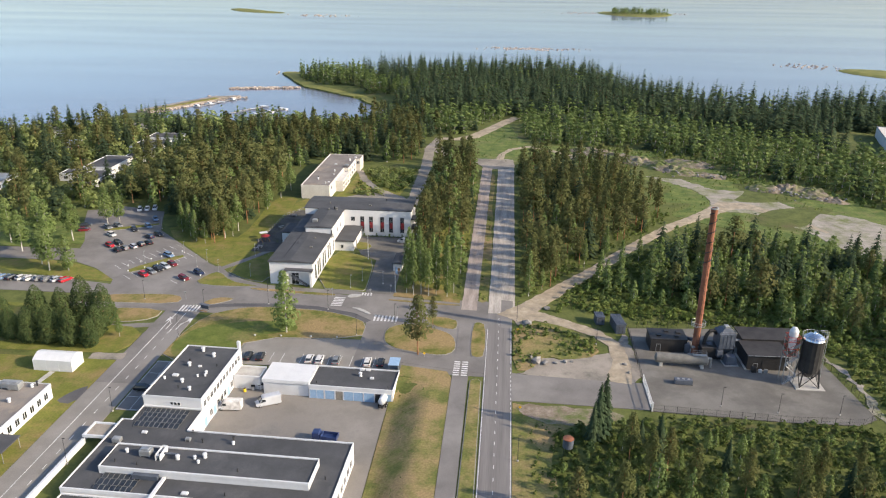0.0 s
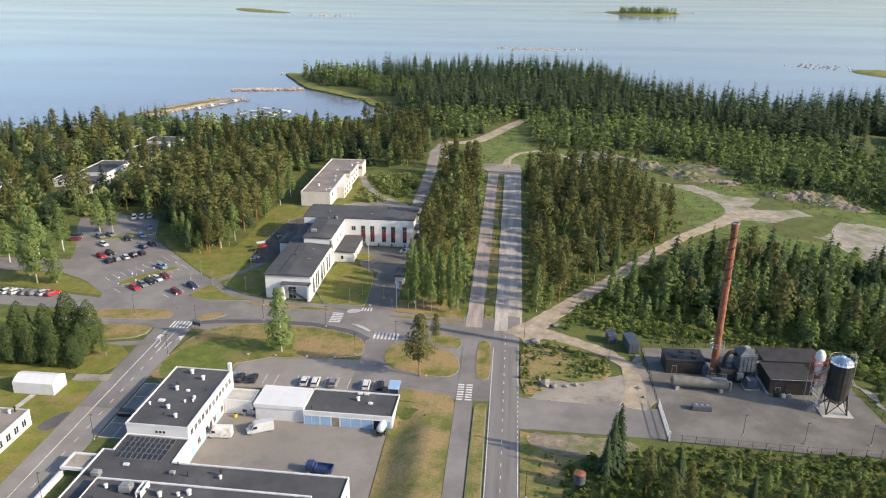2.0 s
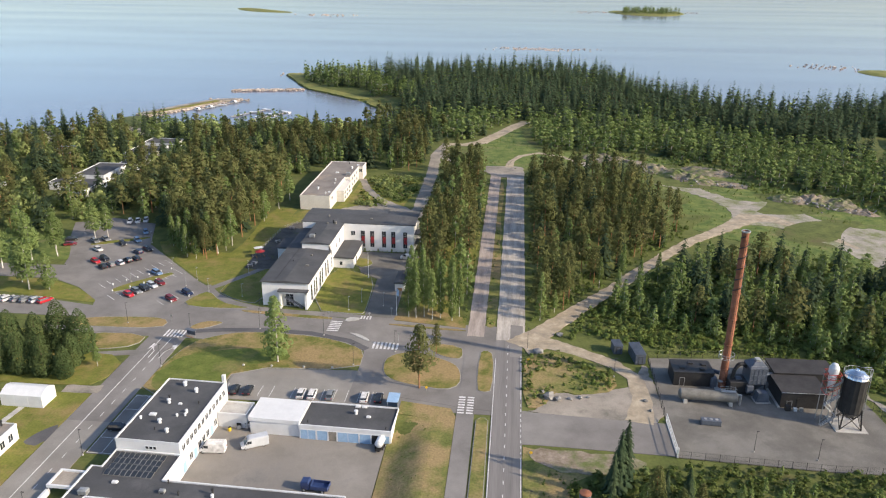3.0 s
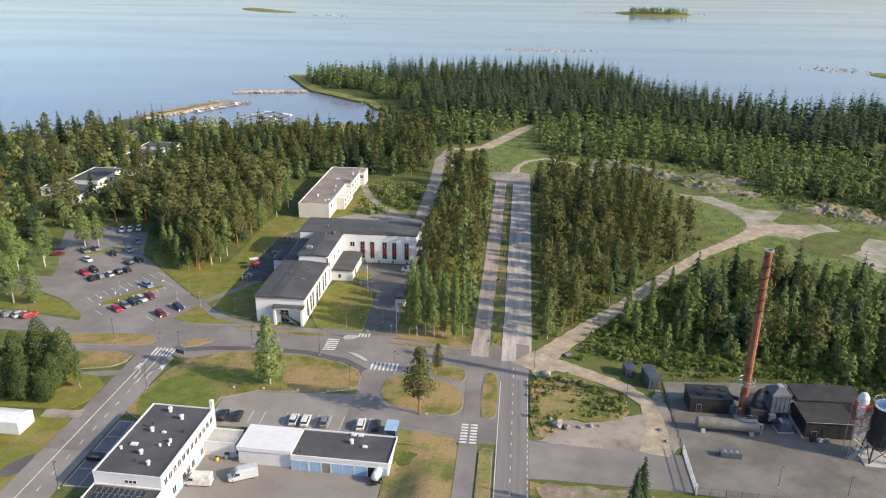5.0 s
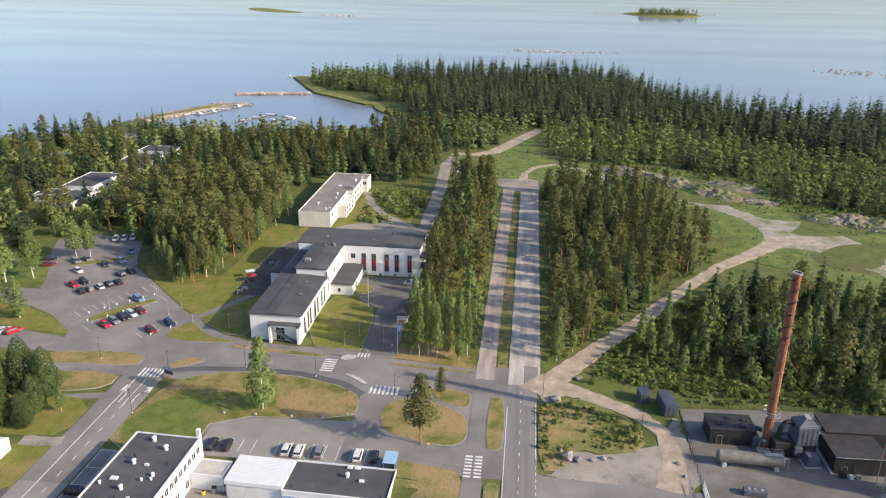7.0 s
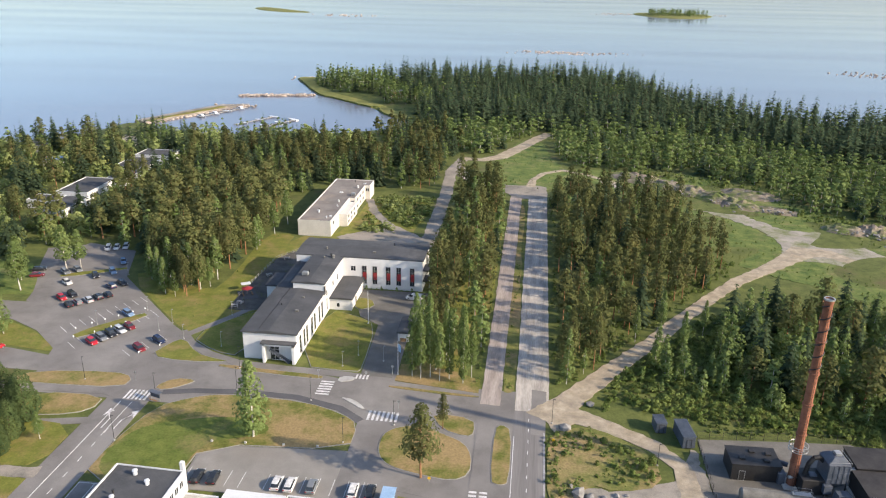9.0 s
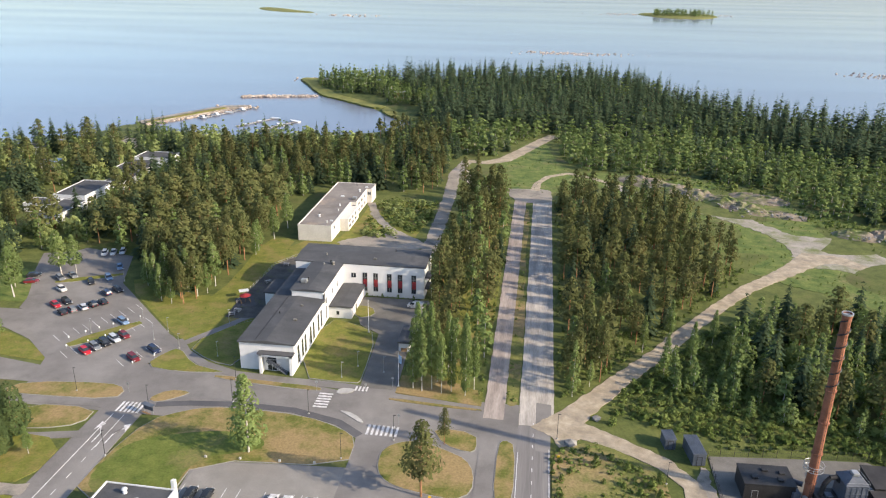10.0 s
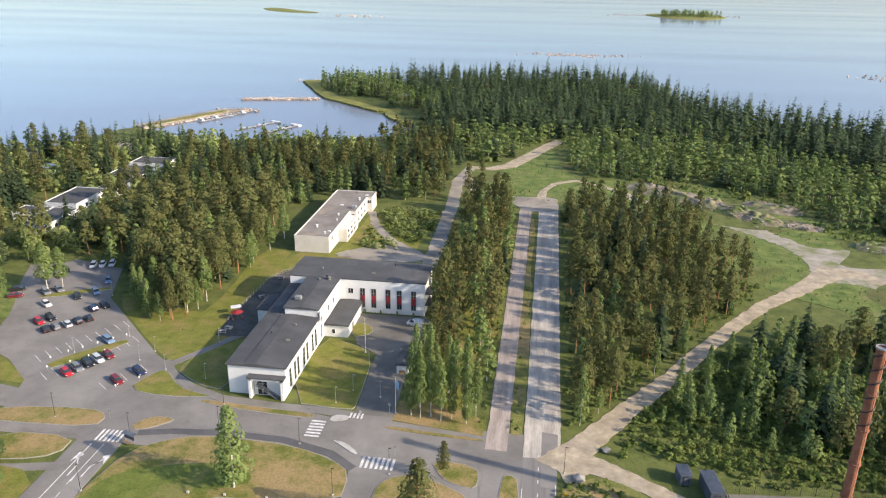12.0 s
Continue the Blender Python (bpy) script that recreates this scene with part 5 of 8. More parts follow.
# ---- garage row and white store in the yard ----
garage = thing("garage", "long white garage with light blue doors", "garage", DEPOT, -1.7)
part("wall", boxes((19.0, 39.1, 23.6, 33.0, -2.75, 0.5)), M["wall_white"], garage)
g_roof = flat_roof(garage, [(19.0, 23.6), (39.1, 23.6), (39.1, 33.0), (19.0, 33.0)], 0.6)
# the metal_dark fill is a flat panel painting the shade inside an open bay
for u0, u1, fill, lab in ((19.3, 22.6, "blue_door", ""), (23.0, 25.2, "blue_door", ""), (25.5, 27.2, "gravel", "tan open bay"), (27.5, 32.0, "blue_door", ""), (32.3, 34.6, "blue_door", ""), (34.9, 37.3, "metal_dark", "open bay, its shaded inside drawn as a dark panel"), (37.6, 38.7, "blue_door", "")):
    opening(garage, "S", 23.6, (u0 + u1) / 2, -2.66, u1 - u0, 2.3, fill=fill, name="door", fill_name="door_leaf", label=lab or "light blue garage door", bars_v=1 if u1 - u0 > 3 else 0)
for x, y, k, s in ((30.2, 29.6, "cap", 1.2), (31.5, 32.4, "hatch", 0.8), (30.0, 32.4, "hatch", 0.8), (33.2, 28.6, "hatch", 0.7), (37.8, 24.6, "pipe", 0.8), (20.6, 25.0, "pipe", 0.8)):
    vent(g_roof, x, y, 0.6, k, s)
store = thing("storage_hall", "white corrugated metal store beside the garage", "shed", DEPOT, -1.7)
part("wall", boxes((7.8, 18.95, 24.2, 32.0, -2.75, 1.0)), M["metal_white"], store)
bm = bmesh.new()
for i in range(38):
    y = 24.0 + i * 0.216
    prof = [bm.verts.new((x, y + dy, z)) for dy, z in ((0, 1.3 + 0.05 * (i % 2)), (0.216, 1.3 + 0.05 * ((i + 1) % 2))) for x in (7.6, 19.0)]
    bm.faces.new((prof[0], prof[1], prof[3], prof[2]))
part("roof", bm, M["metal_white"], store, "white corrugated roof")
part("fascia", boxes((7.6, 19.0, 23.96, 24.06, 0.5, 1.36), (7.6, 19.0, 32.1, 32.2, 0.5, 1.36), (7.55, 7.65, 24.0, 32.2, 0.5, 1.36)), M["metal_white"], store)
for i in range(3):
    panel(store, "S", 24.2, 9.7 + i * 3.65, -2.65, 3.5, 2.6, "metal_white", "door", 0.05, "white sliding door")
shelter = thing("shelter", "small shelter with a blue sheet roof", "shelter", (-25.4, 161.2, 0))
part("roof", boxes((-1.3, 1.3, -2.0, 2.0, 2.2, 2.34), bevel=0.03), M["blue_door"], shelter, "blue sheet roof")
for x in (-1.1, 1.1):
    for y in (-1.8, 1.8):
        part("post", tubes(((x, y, -0.05), (x, y, 2.2), 0.05), n=6), M["metal_grey"], shelter)
part("back_panel", boxes((1.12, 1.18, -1.8, 1.8, 0.1, 2.1)), M["metal_blue_grey"], shelter)

# ---- white building west of the side street ----
lodge = thing("office_building", "low white flat-roofed building beside the lawn", "building", (-101.0, 140.2, 0), -1.0)
part("wall", boxes((-14, 0, -40, 0, -0.1, 3.4)), M["wall_white"], lodge)
l_roof = flat_roof(lodge, [(-14, -40), (0, -40), (0, 0), (-14, 0)], 3.5, "roof_brown")
for x, y, k, s in ((-6.6, -2.6, "cabinet", 1.25), (-9.0, -2.2, "cabinet", 1.1), (-3.4, -1.6, "cap", 1.0), (-4.6, -8.0, "cap", 1.2), (-2.6, -0.9, "pipe", 1.6), (-8.0, -14.0, "cap", 1.1), (-6.0, -17.0, "hatch", 1.0)):
    vent(l_roof, x, y, 3.5, k, s)
for i in range(11):
    opening(lodge, "E", 0.0, -2.4 - i * 2.6, 1.0, 1.3, 1.6, bars_v=1)
part("canopy", boxes((0.02, 4.6, -24.5, -18.5, 2.6, 2.85)), M["roof_felt"], lodge, "dark entrance canopy")
for y in (-24.2, -18.8):
    part("post", tubes(((4.3, y, -0.05), (4.3, y, 2.6), 0.07)), M["metal_grey"], lodge)

tent = thing("storage_tent", "white fabric storage tent with a low gable", "tent", (-107.6, 154.3, 0), -1.0)
bm = bmesh.new()
prof = [(-2.6, 0), (-2.6, 2.9), (-1.3, 3.6), (0, 3.95), (1.3, 3.6), (2.6, 2.9), (2.6, 0)]
ends = [[bm.verts.new((x, y, z)) for y, z in prof] for x in (-4.9, 4.9)]
for i in range(len(prof) - 1):
    bm.faces.new((ends[0][i], ends[1][i], ends[1][i + 1], ends[0][i + 1]))
bm.faces.new(ends[0]), bm.faces.new(ends[1][::-1])
bmesh.ops.recalc_face_normals(bm, faces=bm.faces)
part("cover", bm, M["metal_white"], tent, "white taut fabric")
for x in (-4.9, -1.6, 1.6, 4.9):
    part("rib", tubes(((x, -2.6, 0), (x, -2.6, 2.9), 0.03), ((x, -2.6, 2.9), (x, 0, 3.95), 0.03), ((x, 0, 3.95), (x, 2.6, 2.9), 0.03), n=5), M["metal_white"], tent)
slab("pavement", [(-109.6, 141), (-108.2, 141), (-107.0, 151.5), (-108.4, 151.5)], 0.05, M["concrete"], "pale slab path to the tent", "path")

# ---- long white building with a wing ----
hall = thing("long_building", "white rendered building with dark felt roofs and a wing", "building", (-57.8, 210.6, 0))
part("wall", boxes((-13.6, 0, 0, 26.2, -0.1, 7.2), (-13.6, -8.8, 26.2, 47.0, -0.1, 7.2)), M["wall_white"], hall, "white rendered front block")
part("wall", boxes((-8.78, 0.0, 26.22, 47.0, -0.1, 9.5)), M["wall_white"], hall, "taller white middle block")
part("wall", boxes((-14.2, 24.4, 47.0, 61.4, -0.1, 9.5)), M["wall_white"], hall, "white rendered wing")
part("wall", boxes((0.02, 6.5, 30.8, 46.98, -0.1, 3.4)), M["wall_white"], hall, "low white entrance annex")
part("wall", boxes((-19.6, -13.62, 34.6, 43.6, -0.1, 4.4)), M["wall_white"], hall, "low white side annex")


def low_roof(parent, x0, x1, y0, y1, z, along, rise=0.5, over=0.4):
    """A low felt gable with overhanging eaves and a dark edge."""
    bm = bmesh.new()
    x0, x1, y0, y1 = x0 - over, x1 + over, y0 - over, y1 + over
    mid = (y0 + y1) / 2 if along == "x" else (x0 + x1) / 2
    pts = [(x0, y0), (x1, y0), (x1, y1), (x0, y1)]
    lo = [bm.verts.new((*p, z - 0.28)) for p in pts]
    hi = [bm.verts.new((*p, z)) for p in pts]
    rg = [bm.verts.new(p) for p in (((x0, mid, z + rise), (x1, mid, z + rise)) if along == "x" else ((mid, y0, z + rise), (mid, y1, z + rise)))]
    bm.faces.new(lo[::-1])
    for i in range(4):
        bm.faces.new((lo[i], lo[(i + 1) % 4], hi[(i + 1) % 4], hi[i]))
    if along == "x":
        bm.faces.new((hi[0], hi[1], rg[1], rg[0])), bm.faces.new((hi[2], hi[3], rg[0], rg[1])), bm.faces.new((hi[1], hi[2], rg[1])), bm.faces.new((hi[3], hi[0], rg[0]))
    else:
        bm.faces.new((hi[1], hi[2], rg[1], rg[0])), bm.faces.new((hi[3], hi[0], rg[0], rg[1])), bm.faces.new((hi[0], hi[1], rg[0])), bm.faces.new((hi[2], hi[3], rg[1]))
    rf = part("roof", bm, M["roof_felt"], parent, "dark grey roofing felt")
    return rf


h_r1 = low_roof(hall, -13.6, 0, 0, 26.0, 7.5, "y", 0.55)
h_r2 = low_roof(hall, -13.6, -9.3, 26.6, 46.4, 7.45, "y", 0.1, 0.4)
h_r3 = low_roof(hall, -8.8, 0, 26.4, 46.4, 9.8, "y", 0.4)
h_r4 = low_roof(hall, -14.2, 24.4, 47.4, 61.4, 9.86, "x", 0.5)
h_r5 = low_roof(hall, 0.55, 6.5, 30.8, 46.4, 3.6, "y", 0.25, 0.4)
h_r6 = low_roof(hall, -19.6, -14.2, 34.6, 43.6, 4.6, "y", 0.2, 0.35)
for x, y, z, k, s in ((-3.4, 12.0, 7.8, "hatch", 0.7), (-4.2, 20.4, 7.85, "hatch", 0.5), (-8.4, 15.0, 7.8, "pipe", 0.9)):
    vent(h_r1, x, y, z, k, s, "tank_paint")
for x, y, k, s in ((-6.6, 31.0, "cabinet", 0.8), (-6.0, 33.0, "pipe", 1.2), (-2.2, 45.0, "cap", 1.3), (-3.0, 45.6, "pipe", 1.6), (-4.8, 44.4, "cap", 0.9)):
    vent(h_r3, x, y, 9.9, k, s, "tank_paint")
for x, y, k, s in ((9.0, 51.0, "hatch", 0.7), (-6.0, 52.0, "cap", 0.8), (14.0, 58.0, "pipe", 1.0)):
    vent(h_r4, x, y, 10.1, k, s, "tank_paint")
part("porch", boxes((-8.2, -7.6, -1.9, 0.0, -0.1, 5.3), (-0.7, 0.0, -1.9, 0.0, -0.1, 5.3), (-8.2, 0.0, -1.9, 0.0, 4.6, 5.3)), M["wall_white"], hall, "white entrance porch")
low_roof(hall, -8.2, 0, -1.9, -0.6, 5.5, "x", 0.1, 0.3)
opening(hall, "S", 0.0, -5.6, 0.1, 2.2, 4.2, bars_v=1, bars_h=2, name="door", fill_name="pane", label="tall glazed entrance")
stair = bmesh.new()
for i in range(12):
    box(stair, -6.6 + i * 0.42, -6.1 + i * 0.42, -1.5, -0.3, 3.2 - i * 0.28, 3.32 - i * 0.28)
tube(stair, (-6.6, -1.55, 4.3), (-1.6, -1.55, 1.0), 0.05)
tube(stair, (-6.6, -1.55, 3.2), (-1.6, -1.55, -0.1), 0.08)
part("stair", stair, M["metal_blue_grey"], hall, "steel outside stair in the porch")
for i, y in enumerate((3.2, 6.6, 9.0, 13.6, 16.2, 20.6, 23.4)):
    opening(hall, "E", 0.0, y, 0.9, 1.25, 4.6, bars_h=3, frame="metal_grey")
for y in (28.6, 35.4, 40.4):
    opening(hall, "E", 0.0, y, 5.2, 1.2, 1.7, bars_v=1)
opening(hall, "E", 0.0, 28.4, 0.9, 0.95, 3.6, bars_h=2)
panel(hall, "E", 0.0, 26.8, 6.2, 1.4, 2.6, "metal_dark", "louvre", 0.08, "dark louvre")
opening(hall, "S", 47.0, 3.3, 5.5, 1.4, 1.5, bars_v=1)
for x in (6.7, 9.9, 14.0, 17.2, 21.3):
    opening(hall, "S", 47.0, x, 1.5, 1.3, 5.7, bars_v=1, bars_h=3, frame="metal_grey", label="tall window strip")
    panel(hall, "S", 46.94, x + 0.1, 2.9, 1.1, 2.3, "red_panel", "red_panel", 0.05, "dark red cladding panel")
part("roof_seam", tubes(((-9.6, 0, 7.84), (-9.6, 26, 7.84), 0.07), n=5), M["metal_dark"], h_r1, "dark raised roof seam")
part("balcony", boxes((24.42, 26.6, 47.6, 53.0, 2.9, 3.1)), M["roof_felt"], hall, "dark balcony slab")
part("balcony_roof", boxes((24.42, 26.6, 47.6, 53.0, 6.3, 6.6)), M["roof_felt"], hall, "dark slab over the balcony")
for y in (47.8, 52.8):
    part("post", boxes((26.3, 26.5, y - 0.1, y + 0.1, -0.1, 6.3)), M["metal_white"], hall)
opening(hall, "S", 30.8, 2.6, 0.9, 0.8, 1.2)
opening(hall, "E", 6.5, 36.0, 0.0, 1.4, 2.2, name="door", label="glazed annex door")
for i in range(5):
    opening(hall, "W", -13.6, 3.5 + i * 4.6, 2.0, 1.4, 1.6, bars_v=1)

# ---- cream building behind ----
cream = thing("apartment_building", "cream rendered two-storey building with a flat brownish roof", "building", (-85, 300.6, 0))
part("wall", boxes((0, 12.0, 0, 29.0, -0.2, 5.5), (0, 14.2, 29.0, 47.2, -0.2, 5.5), (0, 16.2, 47.2, 55.4, -0.2, 5.5)), M["wall_cream"], cream)
part("wall", boxes((12.02, 15.2, 12.0, 28.0, -0.2, 4.6)), M["wall_cream"], cream)
c_roof = flat_roof(cream, [(0, 0), (12, 0), (12, 29), (14.2, 29), (14.2, 47.2), (16.2, 47.2), (16.2, 55.4), (0, 55.4)], 5.6, "roof_brown", "wall_cream", 0.25, 0.3)
for x, y, k, s in ((9.5, 4, "cap", 0.9), (10.5, 6, "hatch", 0.7), (5, 10, "cap", 1.2), (4.6, 12, "pipe", 1.2), (10, 18, "cap", 0.8), (9.0, 24, "cap", 1.0), (12.6, 33, "cabinet", 0.8), (7, 36, "hatch", 1.0), (12, 44, "cap", 1.2), (13.5, 50, "hatch", 0.8), (9, 52, "pipe", 1.2)):
    vent(c_roof, x, y, 5.6, k, s)
for y in (14.0, 18.5, 23.0):
    for z in (0.9, 2.9):
        opening(cream, "E", 15.2, y, z, 2.2, 1.2, bars_v=2)
for y in (33, 38, 43):
    for z in (0.9, 3.5):
        opening(cream, "E", 14.2, y, z, 2.2, 1.3, bars_v=2)
opening(cream, "S", 47.2, 15.2, 3.4, 1.4, 1.3, bars_v=1)
opening(cream, "S", 29.0, 13.2, 3.4, 1.2, 1.2)
opening(cream, "E", 12.0, 4.0, 3.4, 2.0, 1.3, bars_v=1)

garden_shed = thing("garden_shed", "small dark-roofed white shed with timber base", "shed", (-33.6, 229.2, 0))
part("wall", boxes((-1.4, 1.4, -4.4, 4.4, 0, 2.4)), M["wall_white"], garden_shed)
low_roof(garden_shed, -1.4, 1.4, -4.4, 4.4, 2.7, "y", 0.4, 0.35)
panel(garden_shed, "S", -4.4, 0.0, 0, 1.6, 1.0, "wood", "door", 0.06, "timber door")

# ---- distant houses ----
def far_house(x, y, w, d, h, rz, label, roof="roof_felt", wall="wall_white", edge="metal_grey"):
    t = thing("house", label, "house", (x, y, float(terrain(x, y)) - 0.1), rz)
    part("wall", boxes((-w / 2, w / 2, -d / 2, d / 2, 0, h)), M[wall], t)
    flat_roof(t, [(-w / 2, -d / 2), (w / 2, -d / 2), (w / 2, d / 2), (-w / 2, d / 2)], h + 0.1, roof, edge)
    for i in range(max(2, int(d // 4))):
        opening(t, "E", w / 2, -d / 2 + (i + 0.5) * d / max(2, int(d // 4)), 1.0, 1.6, 1.4, bars_v=1)
    for i in range(max(2, int(w // 4))):
        opening(t, "S", -d / 2, -w / 2 + (i + 0.5) * w / max(2, int(w // 4)), 1.0, 1.6, 1.4, bars_v=1)
    return t


for x, y, w, d, h in ((-182, 311.5, 10, 21, 3.2), (-193, 318, 11.8, 8, 3.2), (-187.2, 337, 13.5, 22, 3.4), (-181, 358, 9, 19, 3.0), (-185, 377, 15, 18, 3.2), (-183.5, 393.4, 17, 12, 3.9)):
    far_house(x, y, w, d, h, 0, "low terraced house with a dark flat roof and white edging", edge="metal_white")
far_house(-226, 303, 20, 16, 3.4, 0, "low grey-roofed house behind the birches", "metal_grey")
far_house(-229, 379, 9, 8, 2.6, 20, "small shed with a pale blue roof", "blue_door")
far_house(-250, 400, 10, 9, 4.0, 10, "small white house near the shore")
far_house(219, 432, 22, 60, 6.0, -16, "large pale hall at the edge of the wood", "wall_cream", "wall_white")
far_house(-103, 600, 8, 6, 4.0, 12, "small grey cabin by the shore", "metal_grey", "wood")

slab("road", soft([(-238, 446), (-222, 443), (-212, 432), (-204, 421), (-209, 417), (-222, 432), (-238, 438)], 1), 0.02, M["gravel"], "sandy parking place by the harbour", "gravel")

# ---- heating plant ----
chimney = thing("chimney", "tall rust-red steel chimney with a ring platform", "chimney", (50.5, 177.6, 0))
part("shaft", lathe(bmesh.new(), [(0.95, 0), (0.9, 1.5), (0.82, 12), (0.78, 38.6), (0.86, 38.7), (0.86, 39.4), (0.7, 39.4), (0.7, 38.9)], n=24), M["rust_steel"], chimney)
bm = bmesh.new()
pts = [Vector((0.9 * math.cos(a * 0.35), 0.9 * math.sin(a * 0.35), 24 + a * 0.14)) for a in range(0, 104)]
for a, b in zip(pts, pts[1:]):
    tube(bm, a, b, 0.12, n=4, caps=False)
part("strake", bm, M["metal_dark"], chimney, "dark spiral fin")
bm = bmesh.new()
for z, r in ((8.2, 1.75), (9.2, 1.75), (8.2, 1.0)):
    ring = [Vector((r * math.cos(2 * math.pi * i / 20), r * math.sin(2 * math.pi * i / 20), z)) for i in range(21)]
    for a, b in zip(ring, ring[1:]):
        tube(bm, a, b, 0.06, n=5, caps=False)
for i in range(10):
    c, s = math.cos(2 * math.pi * i / 10), math.sin(2 * math.pi * i / 10)
    tube(bm, (1.75 * c, 1.75 * s, 8.2), (1.75 * c, 1.75 * s, 9.2), 0.04, n=5)
    tube(bm, (0.85 * c, 0.85 * s, 8.2), (1.75 * c, 1.75 * s, 8.2), 0.05, n=5)
part("platform", bm, M["metal_grey"], chimney, "galvanised ring platform")
bm = bmesh.new()
for x in (-0.2, 0.2):
    tube(bm, (x, -1.05, 0.2), (x, -0.95, 38), 0.03, n=4)
for i in range(60):
    tube(bm, (-0.2, -1.04, 0.6 + i * 0.62), (0.2, -1.04, 0.6 + i * 0.62), 0.02, n=4)
part("ladder", bm, M["metal_dark"], chimney)
part("cap_ring", lathe(bmesh.new(), [(0.87, 39.2), (0.97, 39.22), (0.97, 39.5), (0.76, 39.5), (0.74, 39.0)], n=20), M["metal_grey"], chimney, "pale metal ring at the mouth")
for z in (5.2, 11.5, 18.0, 24.5, 31.0):
    part("flange", lathe(bmesh.new(), [(0.84, z), (1.0, z + 0.04), (1.0, z + 0.2), (0.84, z + 0.24)], n=20), M["rust_steel"], chimney)
part("footing", boxes((-1.8, 1.8, -1.8, 1.8, 0, 0.35), bevel=0.05), M["concrete"], chimney)

boiler = thing("boiler_house", "black sheet-metal boiler house with roof hatches", "building", (39.2, 177.6, 0), 1.5)
part("wall", boxes((0, 9.2, 0, 6.0, 0, 3.5)), M["metal_dark"], boiler)
b_roof = part("roof", boxes((-0.15, 9.35, -0.15, 6.15, 3.5, 3.72)), M["metal_dark"], boiler)
for x, y in ((2.2, 2.0), (4.6, 4.4), (6.8, 1.6), (7.6, 3.8)):
    part("roof_hatch", boxes((x - 0.55, x + 0.55, y - 0.5, y + 0.5, 3.72, 4.05), bevel=0.05), M["metal_dark"], b_roof)
opening(boiler, "S", 0.0, 2.0, 0.05, 1.0, 2.1, frame="metal_grey", fill="metal_dark", name="door", fill_name="door_leaf")
part("duct", tubes(((9.2, 3.5, 2.6), (11.2, 2.4, 2.6), 0.5), n=12), M["metal_blue_grey"], boiler)
part("side_duct", boxes((8.6, 10.0, -0.6, 1.2, 0.02, 2.6), bevel=0.1), M["metal_blue_grey"], boiler)

tank = thing("oil_tank", "long grey horizontal steel tank on concrete saddles", "tank", (45.6, 170.6, 0), -2)
bm = bmesh.new()
lathe(bm, [(0.3, -6.6), (1.0, -6.4), (1.25, -6.1), (1.25, 6.1), (1.0, 6.4), (0.3, 6.6)], n=24)
bmesh.ops.rotate(bm, verts=bm.verts, cent=(0, 0, 0), matrix=Matrix.Rotation(radians(90), 3, "Y"))
bmesh.ops.translate(bm, verts=bm.verts, vec=(0, 0, 2.0))
part("vessel", bm, M["tank_paint"], tank)
for x in (-5.0, 5.0):
    part("saddle", boxes((x - 0.4, x + 0.4, -1.1, 1.1, 0, 1.0), bevel=0.04), M["concrete"], tank, "pale concrete saddle")
part("walkway", boxes((2.6, 6.0, -0.5, 0.5, 3.3, 3.4), (2.6, 2.66, -0.5, -0.44, 3.4, 4.3), (5.94, 6.0, -0.5, -0.44, 3.4, 4.3), (2.6, 6.0, -0.5, -0.44, 4.24, 4.3), (2.6, 6.0, 0.44, 0.5, 4.24, 4.3), (2.6, 2.66, 0.44, 0.5, 3.4, 4.3), (5.94, 6.0, 0.44, 0.5, 3.4, 4.3)), M["metal_grey"], tank, "galvanised walkway with rails")
part("pipe", tubes(((6.2, 0, 2.6), (7.2, 0, 2.6), 0.25), ((7.2, 0, 2.6), (7.2, 0, 0.0), 0.25), n=10), M["metal_grey"], tank)

filt = thing("flue_gas_filter", "blue-grey steel filter house with ducts", "plant machinery", (57.2, 177.0, 0), 6)
part("casing", boxes((-2.4, 2.6, -2.6, 2.6, 3.4, 8.2), bevel=0.12), M["metal_blue_grey"], filt)
bm = bmesh.new()
vs = [bm.verts.new(p) for p in ((-2.5, -2.7, 8.2), (2.7, -2.7, 8.2), (2.7, 2.7, 8.2), (-2.5, 2.7, 8.2), (-0.8, -1.2, 9.4), (1.4, -1.2, 9.4), (1.4, 1.4, 9.4), (-0.8, 1.4, 9.4))]
for f in ((0, 1, 5, 4), (1, 2, 6, 5), (2, 3, 7, 6), (3, 0, 4, 7), (4, 5, 6, 7), (3, 2, 1, 0)):
    bm.faces.new([vs[i] for i in f])
part("hood", bm, M["metal_blue_grey"], filt, "pale sloping hood")
bm = bmesh.new()
vs = [bm.verts.new(p) for p in ((-2.3, -2.5, 3.4), (2.5, -2.5, 3.4), (2.5, 2.5, 3.4), (-2.3, 2.5, 3.4), (-0.6, -0.6, 1.0), (0.8, -0.6, 1.0), (0.8, 0.6, 1.0), (-0.6, 0.6, 1.0))]
for f in ((0, 1, 2, 3), (0, 4, 5, 1), (1, 5, 6, 2), (2, 6, 7, 3), (3, 7, 4, 0), (7, 6, 5, 4)):
    bm.faces.new([vs[i] for i in f])
part("hopper", bm, M["metal_blue_grey"], filt)
for x in (-2.2, 2.4):
    for y in (-2.4, 2.4):
        part("leg", boxes((x - 0.12, x + 0.12, y - 0.12, y + 0.12, 0, 3.5)), M["metal_dark"], filt)
